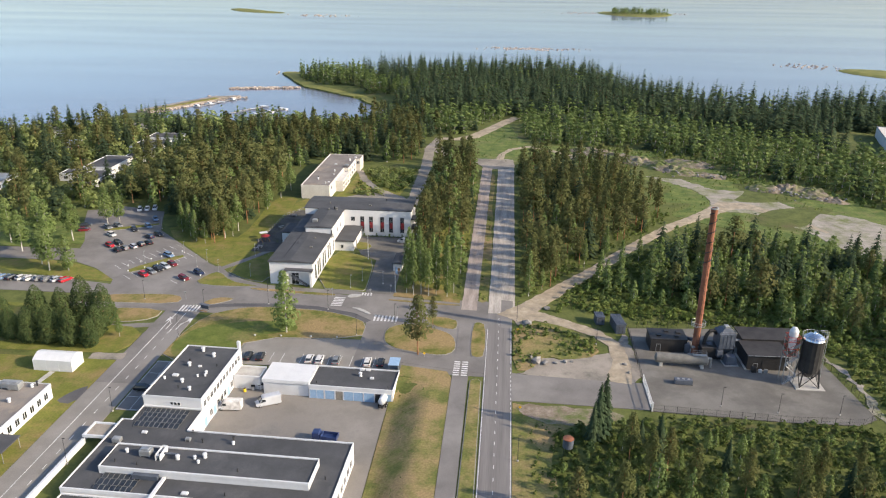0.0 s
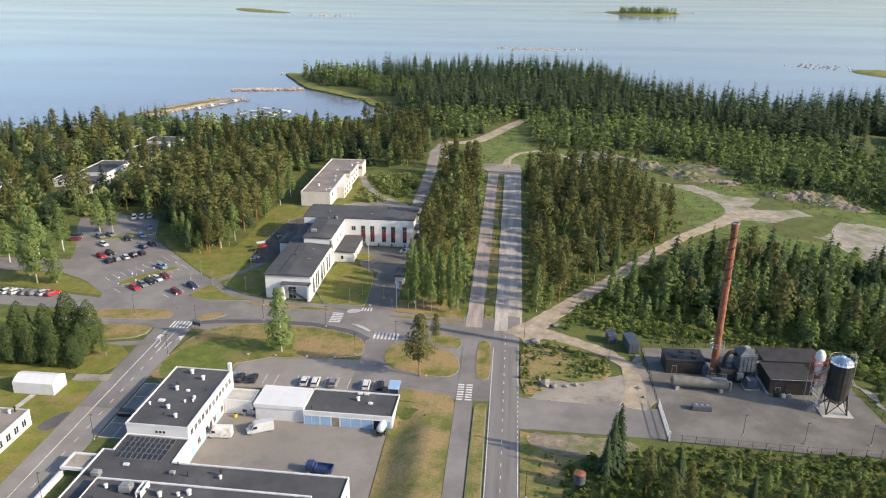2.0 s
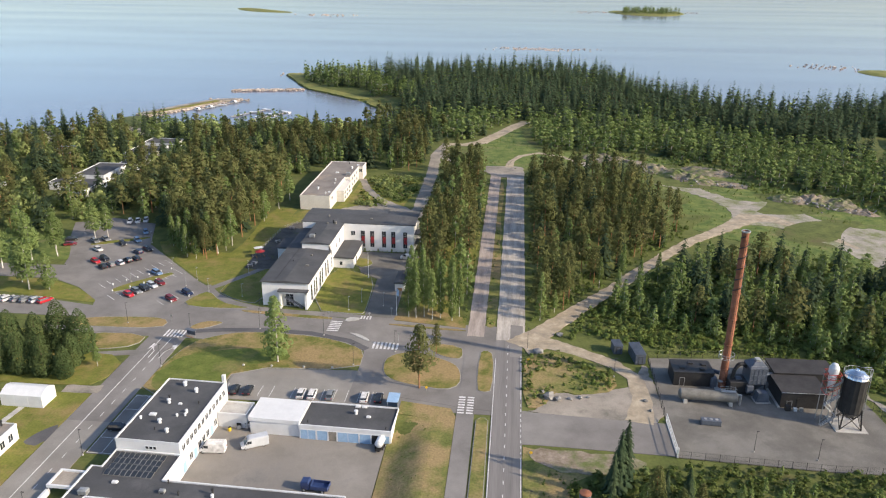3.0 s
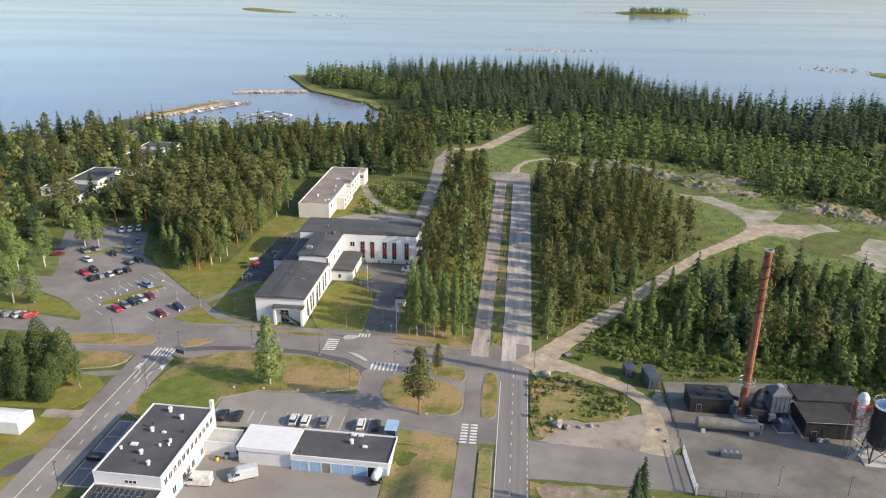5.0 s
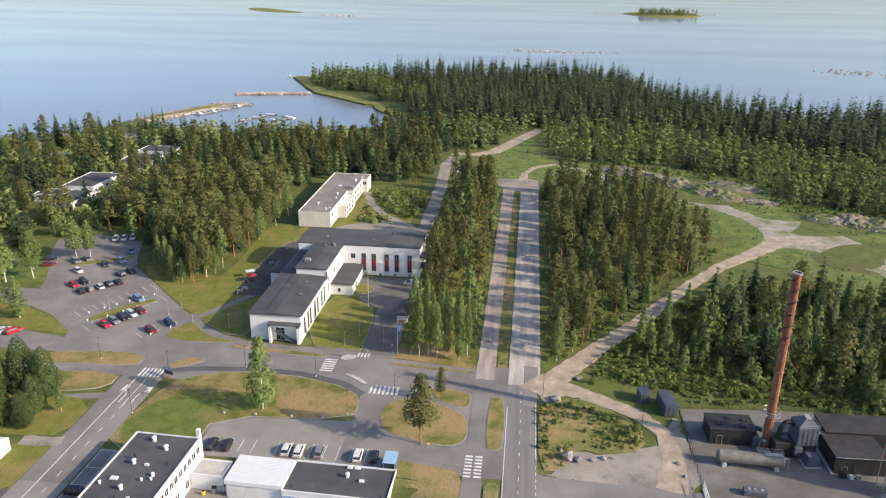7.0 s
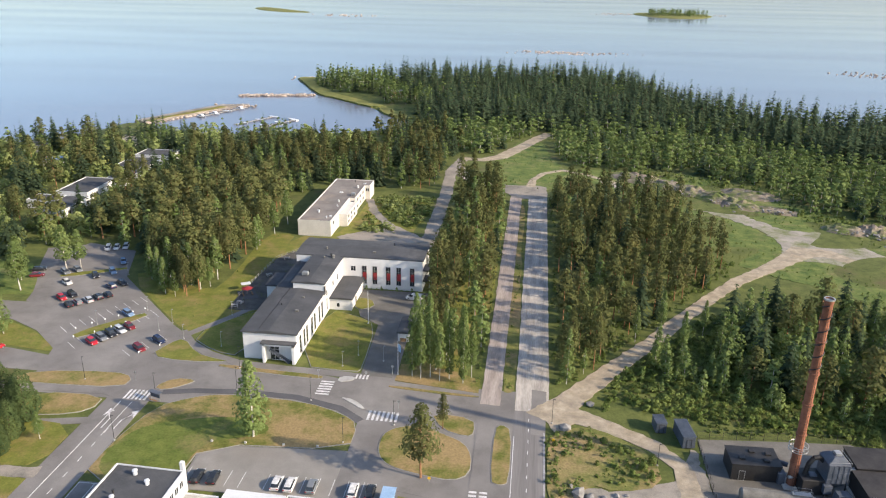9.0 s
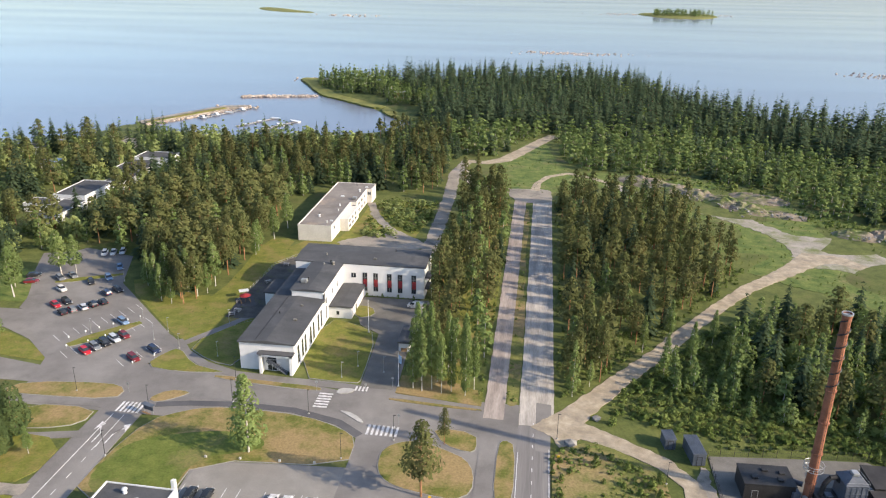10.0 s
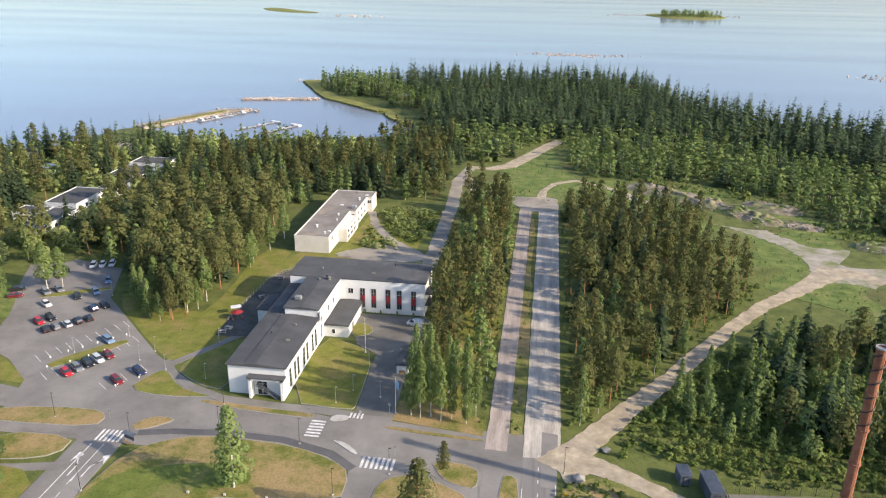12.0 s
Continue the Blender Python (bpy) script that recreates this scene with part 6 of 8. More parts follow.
part("inlet_duct", tubes(((-2.2, 0.6, 7.2), (-3.3, 0.6, 8.2), 0.55), ((-3.3, 0.6, 8.2), (-4.6, 0.5, 8.0), 0.55), ((-4.6, 0.5, 8.0), (-5.6, 0.3, 6.6), 0.55), ((-5.6, 0.3, 6.6), (-6.2, 0.2, 3.4), 0.55), n=12), M["metal_dark"], filt, "dark bent flue duct")
fan = part("fan_house", boxes((-7.4, -1.0, -2.2, 2.8, 0.02, 3.9), bevel=0.1), M["metal_dark"], filt, "black sheet-metal fan house")
part("fan_hatch", boxes((-5.2, -3.6, -0.8, 0.8, 3.9, 4.3), bevel=0.05), M["metal_blue_grey"], fan)
part("side_duct", boxes((-2.9, -1.0, -3.4, -2.2, 1.2, 3.3), bevel=0.08), M["metal_blue_grey"], filt)
for i in range(5):
    part("stiffener", boxes((-2.3 + i * 1.15, -2.15 + i * 1.15, -2.7, -2.6, 3.5, 8.1)), M["metal_blue_grey"], filt)
for z in (4.6, 6.2, 7.6):
    part("band", boxes((-2.45, 2.65, -2.68, -2.6, z, z + 0.14), (2.6, 2.68, -2.6, 2.6, z, z + 0.14)), M["metal_blue_grey"], filt)
part("hood_box", boxes((-0.4, 1.0, -0.8, 0.8, 9.4, 10.1), bevel=0.08), M["metal_grey"], filt, "pale hood top")
for a, b, r in (((2.6, 1.2, 4.4), (6.2, 1.4, 4.4), 0.22), ((2.6, 1.9, 4.4), (6.2, 2.1, 4.4), 0.22), ((-7.4, 1.0, 2.6), (-9.4, 0.8, 2.6), 0.4)):
    part("pipe", tubes((a, b, r), n=8), M["metal_grey"], filt)
part("roof_rail", tubes(((-2.4, -2.6, 8.9), (2.6, -2.6, 8.9), 0.05), ((2.6, -2.6, 8.9), (2.6, 2.6, 8.9), 0.05), ((-2.4, -2.6, 8.2), (-2.4, -2.6, 8.9), 0.05), ((2.6, -2.6, 8.2), (2.6, -2.6, 8.9), 0.05), n=5), M["metal_grey"], filt)
filt.matrix_world = filt.matrix_world @ Matrix.Diagonal((0.82, 0.82, 0.86, 1))
ash = thing("ash_container", "blue-grey steel ash container with sloping sides", "container", (58.2, 173.0, 0.022), 6)
bm = bmesh.new()
vs = [bm.verts.new(p) for p in ((-1.5, -1.1, 0.1), (1.5, -1.1, 0.1), (1.5, 1.1, 0.1), (-1.5, 1.1, 0.1), (-1.1, -0.9, 2.3), (1.1, -0.9, 2.3), (1.1, 0.9, 2.3), (-1.1, 0.9, 2.3))]
for f in ((3, 2, 1, 0), (4, 5, 6, 7), (0, 1, 5, 4), (1, 2, 6, 5), (2, 3, 7, 6), (3, 0, 4, 7)):
    bm.faces.new([vs[i] for i in f])
part("body", bm, M["metal_blue_grey"], ash)
part("base", boxes((-1.8, 1.8, -1.6, 1.6, 0, 0.12)), M["concrete"], ash, "pale concrete pad")

fuel = thing("fuel_hall", "black sheet-metal fuel hall on two levels", "building", (61.6, 170.4, 0), 1.5)
part("wall", boxes((0, 10.0, 0, 7.98, 0, 4.9)), M["metal_dark"], fuel)
part("wall", boxes((1.0, 15.0, 8.0, 14.9, 0, 5.4)), M["metal_dark"], fuel, "taller black rear hall")
part("roof", boxes((-0.2, 10.2, -0.2, 7.86, 4.9, 5.12)), M["roof_black"], fuel, "dark sheet roof")
part("roof", boxes((0.8, 15.3, 7.9, 15.1, 5.4, 5.62)), M["roof_black"], fuel, "dark sheet roof")
opening(fuel, "S", 0.0, 5.4, 0.05, 3.4, 3.0, frame="metal_dark", fill="metal_dark", name="door", fill_name="door_leaf", label="black roller door")
opening(fuel, "S", 0.0, 2.0, 0.05, 1.0, 2.1, frame="metal_grey", fill="metal_dark", name="door", fill_name="door_leaf")
part("plinth", boxes((-0.5, -0.02, -0.4, 8.0, 0, 0.35)), M["concrete"], fuel, "pale concrete plinth")
part("gutter", tubes(((-0.2, -0.3, 5.0), (10.2, -0.3, 5.0), 0.08), n=6), M["metal_grey"], fuel)
for x, y, k in ((64.6, 169.2, "metal_white"), (66.0, 169.3, "metal_grey")):
    crate = thing("equipment_box", "small pale metal box beside the fuel hall wall", "box", (x, y, 0.022), 0, "boxes by the fuel hall")
    part("body", boxes((-0.4, 0.4, -0.35, 0.35, 0, 0.8), bevel=0.05), M[k], crate)
bunker = thing("wall_block", "low black steel bin beside the fuel hall", "bin", (63.0, 169.3, 0.022))
part("body", boxes((-0.6, 0.6, -0.5, 0.5, 0, 1.3), bevel=0.06), M["metal_dark"], bunker)

fuel.matrix_world = fuel.matrix_world @ Matrix.Diagonal((1, 1, 0.8, 1))
silo = thing("silo", "black ribbed silo with a bright metal dome on a steel frame", "silo", (73.9, 164.6, 0.022))
bm = bmesh.new()
nseg = 32
rings = []
for r, z in ((0.7, 2.2), (2.25, 4.0), (2.25, 12.2)):
    rings.append([bm.verts.new(((r - 0.06 * (i % 2)) * math.cos(2 * math.pi * i / nseg), (r - 0.06 * (i % 2)) * math.sin(2 * math.pi * i / nseg), z)) for i in range(nseg)])
for a, b in zip(rings, rings[1:]):
    for i in range(nseg):
        bm.faces.new((a[i], a[(i + 1) % nseg], b[(i + 1) % nseg], b[i]))
bm.faces.new(rings[0][::-1])
part("shell", bm, M["metal_dark"], silo)
part("dome", lathe(bmesh.new(), [(2.35, 12.2), (2.2, 12.6), (1.4, 13.2), (0.4, 13.6), (0.3, 13.9)], n=16), mat("zinc", (0.55, 0.57, 0.6), (0.75, 0.77, 0.8), 0.8, 0.25, 4.0, 0.02, metal=1.0), silo, "bright zinc dome")
bm = bmesh.new()
for i in range(4):
    a = math.pi / 4 + i * math.pi / 2
    x, y = 2.9 * math.cos(a), 2.9 * math.sin(a)
    x2, y2 = 2.9 * math.cos(a + math.pi / 2), 2.9 * math.sin(a + math.pi / 2)
    tube(bm, (x, y, 0), (x * 0.78, y * 0.78, 5.0), 0.16, n=6)
    tube(bm, (x, y, 0.2), (x2 * 0.82, y2 * 0.82, 4.2), 0.09, n=5)
    tube(bm, (x2, y2, 0.2), (x * 0.82, y * 0.82, 4.2), 0.09, n=5)
    tube(bm, (x * 0.8, y * 0.8, 4.4), (x2 * 0.8, y2 * 0.8, 4.4), 0.12, n=5)
part("frame", bm, M["metal_dark"], silo, "braced steel legs")
bm = bmesh.new()
for i in range(20):
    a0, a1 = 2 * math.pi * i / 20, 2 * math.pi * (i + 1) / 20
    tube(bm, (2.4 * math.cos(a0), 2.4 * math.sin(a0), 13.3), (2.4 * math.cos(a1), 2.4 * math.sin(a1), 13.3), 0.04, n=4, caps=False)
    tube(bm, (2.4 * math.cos(a0), 2.4 * math.sin(a0), 12.2), (2.4 * math.cos(a0), 2.4 * math.sin(a0), 13.3), 0.03, n=4, caps=False)
part("rail", bm, M["metal_grey"], silo)
bm = bmesh.new()
for dx in (-0.35, 0.35):
    tube(bm, (2.6, dx, 0), (2.6, dx, 14.2), 0.06, n=5)
for i in range(26):
    tube(bm, (2.6, -0.35, 0.5 + i * 0.5), (2.6, 0.35, 0.5 + i * 0.5), 0.03, n=4)
tube(bm, (2.6, -0.35, 14.2), (1.2, -0.35, 14.2), 0.06, n=5)
tube(bm, (2.6, 0.35, 14.2), (1.2, 0.35, 14.2), 0.06, n=5)
part("ladder", bm, M["metal_grey"], silo)
part("footing", boxes((-3.0, 3.2, -2.9, 2.9, -0.1, 0.2), bevel=0.05), M["concrete"], silo, "pale concrete slab")

tower = thing("cyclone_tower", "white cyclone on a red and grey steel stair tower", "plant machinery", (69.4, 165.4, 0.022))
part("cyclone", lathe(bmesh.new(), [(0.3, 8.4), (0.85, 10.2), (0.85, 11.6), (0.5, 11.9), (0.5, 12.1), (1.05, 12.3), (1.05, 13.6), (0.6, 14.4), (0.2, 14.6)], n=16), M["metal_white"], tower, "white cyclone")
bm = bmesh.new()
for x in (-1.3, 1.3):
    for y in (-1.3, 1.3):
        tube(bm, (x, y, 0), (x, y, 12.4), 0.1, n=5)
part("frame", bm, M["metal_grey"], tower)
bm = bmesh.new()
for z in (7.6, 9.4, 11.2, 12.4):
    for a, b in (((-1.4, -1.4), (1.4, -1.4)), ((1.4, -1.4), (1.4, 1.4)), ((1.4, 1.4), (-1.4, 1.4)), ((-1.4, 1.4), (-1.4, -1.4))):
        tube(bm, (*a, z), (*b, z), 0.07, n=5)
        tube(bm, (*a, z), (*b, min(z + 1.8, 12.4)), 0.05, n=5)
part("rail", bm, mat("red_steel", (0.38, 0.04, 0.03), (0.5, 0.07, 0.05), 0.8, 0.5, 4.0, 0.02), tower, "red painted rails")
bm = bmesh.new()
for k in range(3):
    z0 = 0.2 + k * 2.6
    x0, x1 = (-1.4, 1.4) if k % 2 == 0 else (1.4, -1.4)
    for y in (-2.2, -1.5):
        tube(bm, (x0, y, z0), (x1, y, z0 + 2.5), 0.08, n=5)
        tube(bm, (x0, y, z0 + 1), (x1, y, z0 + 3.5), 0.04, n=4)
    for i in range(9):
        f = (i + 0.5) / 9
        box(bm, x0 + (x1 - x0) * f - 0.14, x0 + (x1 - x0) * f + 0.14, -2.2, -1.5, z0 + 2.5 * f, z0 + 2.5 * f + 0.04)
part("stair", bm, M["metal_grey"], tower, "galvanised stair flights")
part("conveyor", tubes(((0, 0, 8.2), (4.0, -0.8, 12.9), 0.35), n=10), M["metal_grey"], tower)

unit = thing("generator_unit", "blue-grey steel equipment box with round lids", "machine", (44.4, 161.7, 0.022), -3)
part("body", boxes((-2.1, 2.1, -0.8, 0.8, 0.1, 1.25), bevel=0.06), M["metal_blue_grey"], unit)
part("skid", boxes((-2.2, 2.2, -0.7, -0.5, 0, 0.12), (-2.2, 2.2, 0.5, 0.7, 0, 0.12)), M["metal_dark"], unit)
for x in (-1.2, 0.0, 1.2):
    part("lid", lathe(bmesh.new(), [(0.34, 1.25), (0.34, 1.33), (0.1, 1.36)], (x, 0, 0), 12), M["metal_grey"], unit)

for x, y, w, d, h in ((32.4, 190.2, 2.6, 6.6, 2.7), (27.7, 193.4, 2.2, 3.4, 2.4)):
    c = thing("site_cabin", "blue-grey sheet-metal cabin beside the track", "cabin", (x, y, 0), 8, "site cabins")
    part("wall", boxes((-w / 2, w / 2, -d / 2, d / 2, 0, h), bevel=0.03), M["metal_blue_grey"], c)
    bm = box(bmesh.new(), -w / 2 - 0.12, w / 2 + 0.12, -d / 2 - 0.12, d / 2 + 0.12, h + 0.003, h + 0.1, 0.03)
    c_top = part("roof", bm, M["metal_blue_grey"], c, "ribbed sheet roof")
    for i in range(7):
        x0 = -w / 2 + (i + 0.5) * w / 7
        part("rib", boxes((x0 - 0.04, x0 + 0.04, -d / 2 - 0.1, d / 2 + 0.1, h + 0.1, h + 0.15)), M["metal_blue_grey"], c_top)
    opening(c, "S", -d / 2, 0.0, 0.1, 0.9, 1.9, frame="metal_dark", fill="metal_blue_grey", name="door", fill_name="door_leaf")

# fence round the plant yard
FENCE = [(34.9, 190.6), (35.0, 176), (34.7, 161.2)], [(34.6, 148.2), (51.5, 147.2), (65, 146.5), (80, 146.9), (84.9, 150), (83.2, 165), (81.8, 178.4), (67.2, 193.4), (52, 192.4), (34.9, 190.6)]
fence = thing("mesh_fence", "grey wire mesh fence on steel posts", "fence")
post_me = None
for run in FENCE:
    for a, b in zip(run, run[1:]):
        a, b = Vector(a), Vector(b)
        n = max(1, round((b - a).length / 3))
        for i in range(n):
            p = a.lerp(b, i / n)
            if post_me is None:
                post_me = part("post", tubes(((0, 0, -0.2), (0, 0, 2.0), 0.05), n=5), M["metal_dark"], fence).data
                continue
            o = new("post", post_me)
            o.parent = fence
            o.location = (p.x, p.y, 0)
        bm = bmesh.new()
        for z in (0.15, 1.0, 1.9):
            tube(bm, (a.x, a.y, z), (b.x, b.y, z), 0.018, n=3, caps=False)
        m = int((b - a).length / 0.4)
        for i in range(m):
            p = a.lerp(b, i / m)
            tube(bm, (p.x, p.y, 0.15), (p.x, p.y, 1.9), 0.008, n=3, caps=False)
        part("mesh_panel", bm, M["metal_dark"], fence)
gate = thing("sliding_gate", "long white steel sliding gate standing open", "gate", (34.95, 155.4, 0.03), 0)
bm = bmesh.new()
for z in (0.15, 1.0, 1.9):
    tube(bm, (0, -6.6, z), (0, 6.6, z), 0.07, n=6)
for i in range(34):
    tube(bm, (0, -6.6 + i * 0.4, 0.15), (0, -6.6 + i * 0.4, 1.9), 0.03, n=4)
part("gate_frame", bm, M["metal_white"], gate)
part("gate_post", boxes((-0.15, 0.15, -7.0, -6.7, -0.03, 2.3)), M["metal_white"], gate)
part("ground_rail", boxes((-0.12, 0.12, -6.6, 6.6, 0, 0.06)), M["concrete"], gate)
silo.matrix_world = silo.matrix_world @ Matrix.Diagonal((1.1, 1.1, 1.0, 1))

# ---- vehicles ----
PAINTS = {"red": (0.42, 0.02, 0.03), "dark red": (0.16, 0.02, 0.025), "black": (0.02, 0.021, 0.024), "white": (0.7, 0.7, 0.7), "silver": (0.45, 0.47, 0.5), "grey": (0.17, 0.18, 0.19), "blue": (0.16, 0.24, 0.36), "navy": (0.025, 0.035, 0.075)}


def paint(name):
    k = "paint_" + name.replace(" ", "_")
    if k not in M:
        c = PAINTS[name]
        M[k] = mat(k, tuple(v * 0.92 for v in c), tuple(min(1, v * 1.06) for v in c), 0.8, 0.25, 3.0, 0.0, spec=0.5, mottle=0.03)
    return M[k]


def loft(bm, sections):
    """Skins cross-sections, each a ring of points."""
    rings = [[bm.verts.new(p) for p in s] for s in sections]
    n = len(rings[0])
    for a, b in zip(rings, rings[1:]):
        for i in range(n):
            bm.faces.new((a[i], a[(i + 1) % n], b[(i + 1) % n], b[i]))
    bm.faces.new(rings[0][::-1])
    bm.faces.new(rings[-1])
    bmesh.ops.recalc_face_normals(bm, faces=bm.faces)
    return bm


def ring_at(x, w, z0, z1, r=0.12):
    return [(x, -w + r, z0), (x, w - r, z0), (x, w, z0 + r), (x, w * 0.99, z1 - r), (x, w - r * 1.6, z1), (x, -w + r * 1.6, z1), (x, -w * 0.99, z1 - r), (x, -w, z0 + r)]


def wheels(t, xs, w, r):
    for x in xs:
        for s in (-1, 1):
            tyre = part("wheel", tubes(((x, s * (w - 0.2), r), (x, s * (w + 0.01), r), r), n=14), M["rubber"], t)
            part("rim", tubes(((x, s * (w - 0.05), r), (x, s * (w + 0.025), r), r * 0.62), n=10), M["metal_grey"], tyre)


def lights(t, x, w, z, front):
    for s in (-1, 1):
        part("headlight" if front else "tail_light", boxes((x - 0.06, x + 0.06, s * w * 0.72 - 0.2, s * w * 0.72 + 0.2, z - 0.07, z + 0.09)), M["metal_white"] if front else M["red_panel"], t)


CARS = {}


def car(colour, x, y, rz, estate=False, z=0.0, group="parked cars"):
    key = (colour, estate)
    m = pose(x, y, z, 0, 0, rz)
    if key in CARS:
        return copy_thing(CARS[key], m)
    words = {"red": "bright red", "dark red": "dark red", "black": "black", "white": "white", "silver": "silver", "grey": "grey", "blue": "blue-grey", "navy": "dark blue"}[colour]
    t = tagged(new("car"), f"{words} {'estate' if estate else 'hatchback'} car parked on asphalt", "car", group)
    W = 0.9
    back = -2.25 if estate else -2.1
    part("body", loft(bmesh.new(), [ring_at(back, W * 0.86, 0.42, 0.86), ring_at(back + 0.12, W * 0.95, 0.28, 0.98), ring_at(-1.2, W, 0.2, 0.98), ring_at(0.6, W, 0.2, 0.97), ring_at(1.35, W * 0.97, 0.22, 0.9), ring_at(1.95, W * 0.9, 0.26, 0.74), ring_at(2.15, W * 0.78, 0.34, 0.6)]), paint(colour), t)
    rear_top = back + (0.35 if estate else 0.75)
    part("glasshouse", loft(bmesh.new(), [[(back + 0.12, -0.74, 0.95), (back + 0.12, 0.74, 0.95), (rear_top, 0.6, 1.4), (rear_top, -0.6, 1.4)], [(0.25, -0.78, 0.95), (0.25, 0.78, 0.95), (0.25, 0.62, 1.42), (0.25, -0.62, 1.42)], [(1.1, -0.74, 0.93), (1.1, 0.74, 0.93), (0.42, 0.6, 1.4), (0.42, -0.6, 1.4)]]), M["glass"], t)
    part("roof", boxes((rear_top - 0.05, 0.42, -0.62, 0.62, 1.38, 1.47), bevel=0.04), paint(colour), t)
    wheels(t, (-1.35, 1.35), 0.86, 0.32)
    lights(t, 1.98, W, 0.62, True)
    lights(t, back + 0.04, W, 0.78, False)
    for s in (-1, 1):
        part("mirror", boxes((0.7, 0.86, s * 0.98 - 0.08, s * 0.98 + 0.08, 0.92, 1.05), bevel=0.02), paint(colour), t)
    CARS[key] = t
    t.matrix_world = m
    return t


def van(colour, x, y, rz, z=0.0, L=5.6, label="", Hh=2.5):
    t = tagged(new("van"), label or f"{colour} panel van parked in the yard", "van")
    W = 1.0
    b, f = -L / 2, L / 2
    part("body", loft(bmesh.new(), [ring_at(b, W * 0.96, 0.35, Hh - 0.05), ring_at(b + 0.1, W, 0.25, Hh), ring_at(f - 1.9, W, 0.25, Hh), ring_at(f - 1.45, W * 0.98, 0.25, Hh - 0.25), ring_at(f - 0.75, W * 0.97, 0.25, 1.3), ring_at(f - 0.1, W * 0.9, 0.3, 1.05), ring_at(f, W * 0.8, 0.4, 0.8)]), paint(colour), t)
    part("windscreen", loft(bmesh.new(), [[(f - 1.42, -0.8, Hh - 0.3), (f - 1.42, 0.8, Hh - 0.3), (f - 1.36, 0.8, Hh - 0.26), (f - 1.36, -0.8, Hh - 0.26)], [(f - 0.8, -0.86, 1.34), (f - 0.8, 0.86, 1.34), (f - 0.7, 0.86, 1.38), (f - 0.7, -0.86, 1.38)]]), M["glass"], t)
    for s in (-1, 1):
        part("side_window", boxes((f - 2.2, f - 1.3, s * 0.985 - 0.03, s * 0.985 + 0.03, 1.35, 1.95)), M["glass"], t)
        part("mirror", boxes((f - 1.2, f - 1.05, s * 1.12 - 0.1, s * 1.12 + 0.1, 1.3, 1.65), bevel=0.03), M["rubber"], t)
    part("bumper", boxes((f - 0.05, f + 0.06, -0.9, 0.9, 0.3, 0.55), bevel=0.03), M["rubber"], t)
    wheels(t, (b + 1.1, f - 0.95), 0.96, 0.35)
    lights(t, f - 0.06, W, 0.85, True)
    lights(t, b + 0.02, W, 1.1, False)
    t.matrix_world = pose(x, y, z, 0, 0, rz)
    return t


for x, y, c, e in ((-112.8, 212.0, "red", 0), (-111.5, 214.4, "grey", 1), (-110.2, 216.8, "black", 1), (-108.9, 219.2, "silver", 1), (-107.5, 221.5, "dark red", 0)):
    car(c, x, y, -36, bool(e))
for x, y, c, e, rz in ((-111.8, 229.0, "blue", 1, -36), (-99.0, 210.4, "dark red", 1, -36), (-96.0, 215.2, "navy", 1, -36),
                       (-136.0, 236.0, "red", 0, -36), (-134.2, 238.6, "black", 1, -36), (-131.4, 231.9, "black", 0, 140), (-129.8, 233.9, "grey", 1, 140), (-127.6, 235.8, "silver", 0, 140), (-126.0, 238.1, "black", 1, 140), (-124.0, 240.0, "black", 0, 140),
                       (-126.4, 246.0, "navy", 1, 145), (-124.2, 248.6, "black", 0, -36), (-135.3, 253.0, "black", 0, -50), (-131.7, 256.8, "blue", 1, -50), (-140.8, 246.6, "white", 0, -36),
                       (-144.0, 276.0, "white", 1, -70), (-141.4, 277.0, "white", 0, -70), (-138.8, 278.2, "silver", 1, -70), (-132.8, 265.4, "blue", 0, -60), (-150.4, 271.0, "black", 1, -40), (-152.6, 268.8, "grey", 0, -40),
                       (-143.3, 256.6, "grey", 0, -40), (-146.0, 254.2, "grey", 1, -40), (-155.2, 255.0, "black", 0, 30), (-153.0, 250.4, "dark red", 0, 20)):
    car(c, x, y, rz, bool(e))
for i, (c, e) in enumerate((("silver", 1), ("blue", 1), ("black", 1), ("white", 0), ("white", 1), ("grey", 0), ("grey", 1), ("silver", 0), ("red", 1))):
    car(c, -157.4 + i * 2.85, 205.2, 62, bool(e), group="cars in the row by the lawn")
for x, c, e in ((-63.0, "black", 1), (-59.8, "black", 0), (-47.3, "white", 0), (-44.7, "white", 1), (-40.5, "grey", 0), (-32.5, "white", 1), (-29.2, "black", 0)):
    car(c, x, 163.4, 92, bool(e), z=0.015, group="cars behind the garage")
car("black", -82.0, 145.6, 2, True, z=0.03)
van("white", -61.1, 144.0, 184, z=-2.68, label="white panel van parked in the yard")
van("silver", -53.0, 146.8, 208, z=-2.68, label="silver panel van standing in the yard", L=5.8)
van("white", -34.9, 251.2, 170, z=0.0, L=4.6, Hh=1.95, label="small white van beside the white wing")
truck = thing("truck", "blue tipper truck standing in the yard", "truck", (-36.6, 134.0, -2.68), -4)
M["truck_blue"] = mat("truck_blue", (0.02, 0.035, 0.10), (0.035, 0.06, 0.16), 0.8, 0.35, 3.0, 0.0, spec=0.5)
part("cab", loft(bmesh.new(), [ring_at(-2.6, 1.0, 0.5, 2.2), ring_at(-1.2, 1.0, 0.5, 2.3), ring_at(-0.9, 0.98, 0.5, 1.6)]), M["truck_blue"], truck)
part("windscreen", boxes((-2.66, -2.58, -0.85, 0.85, 1.3, 2.0)), M["glass"], truck)
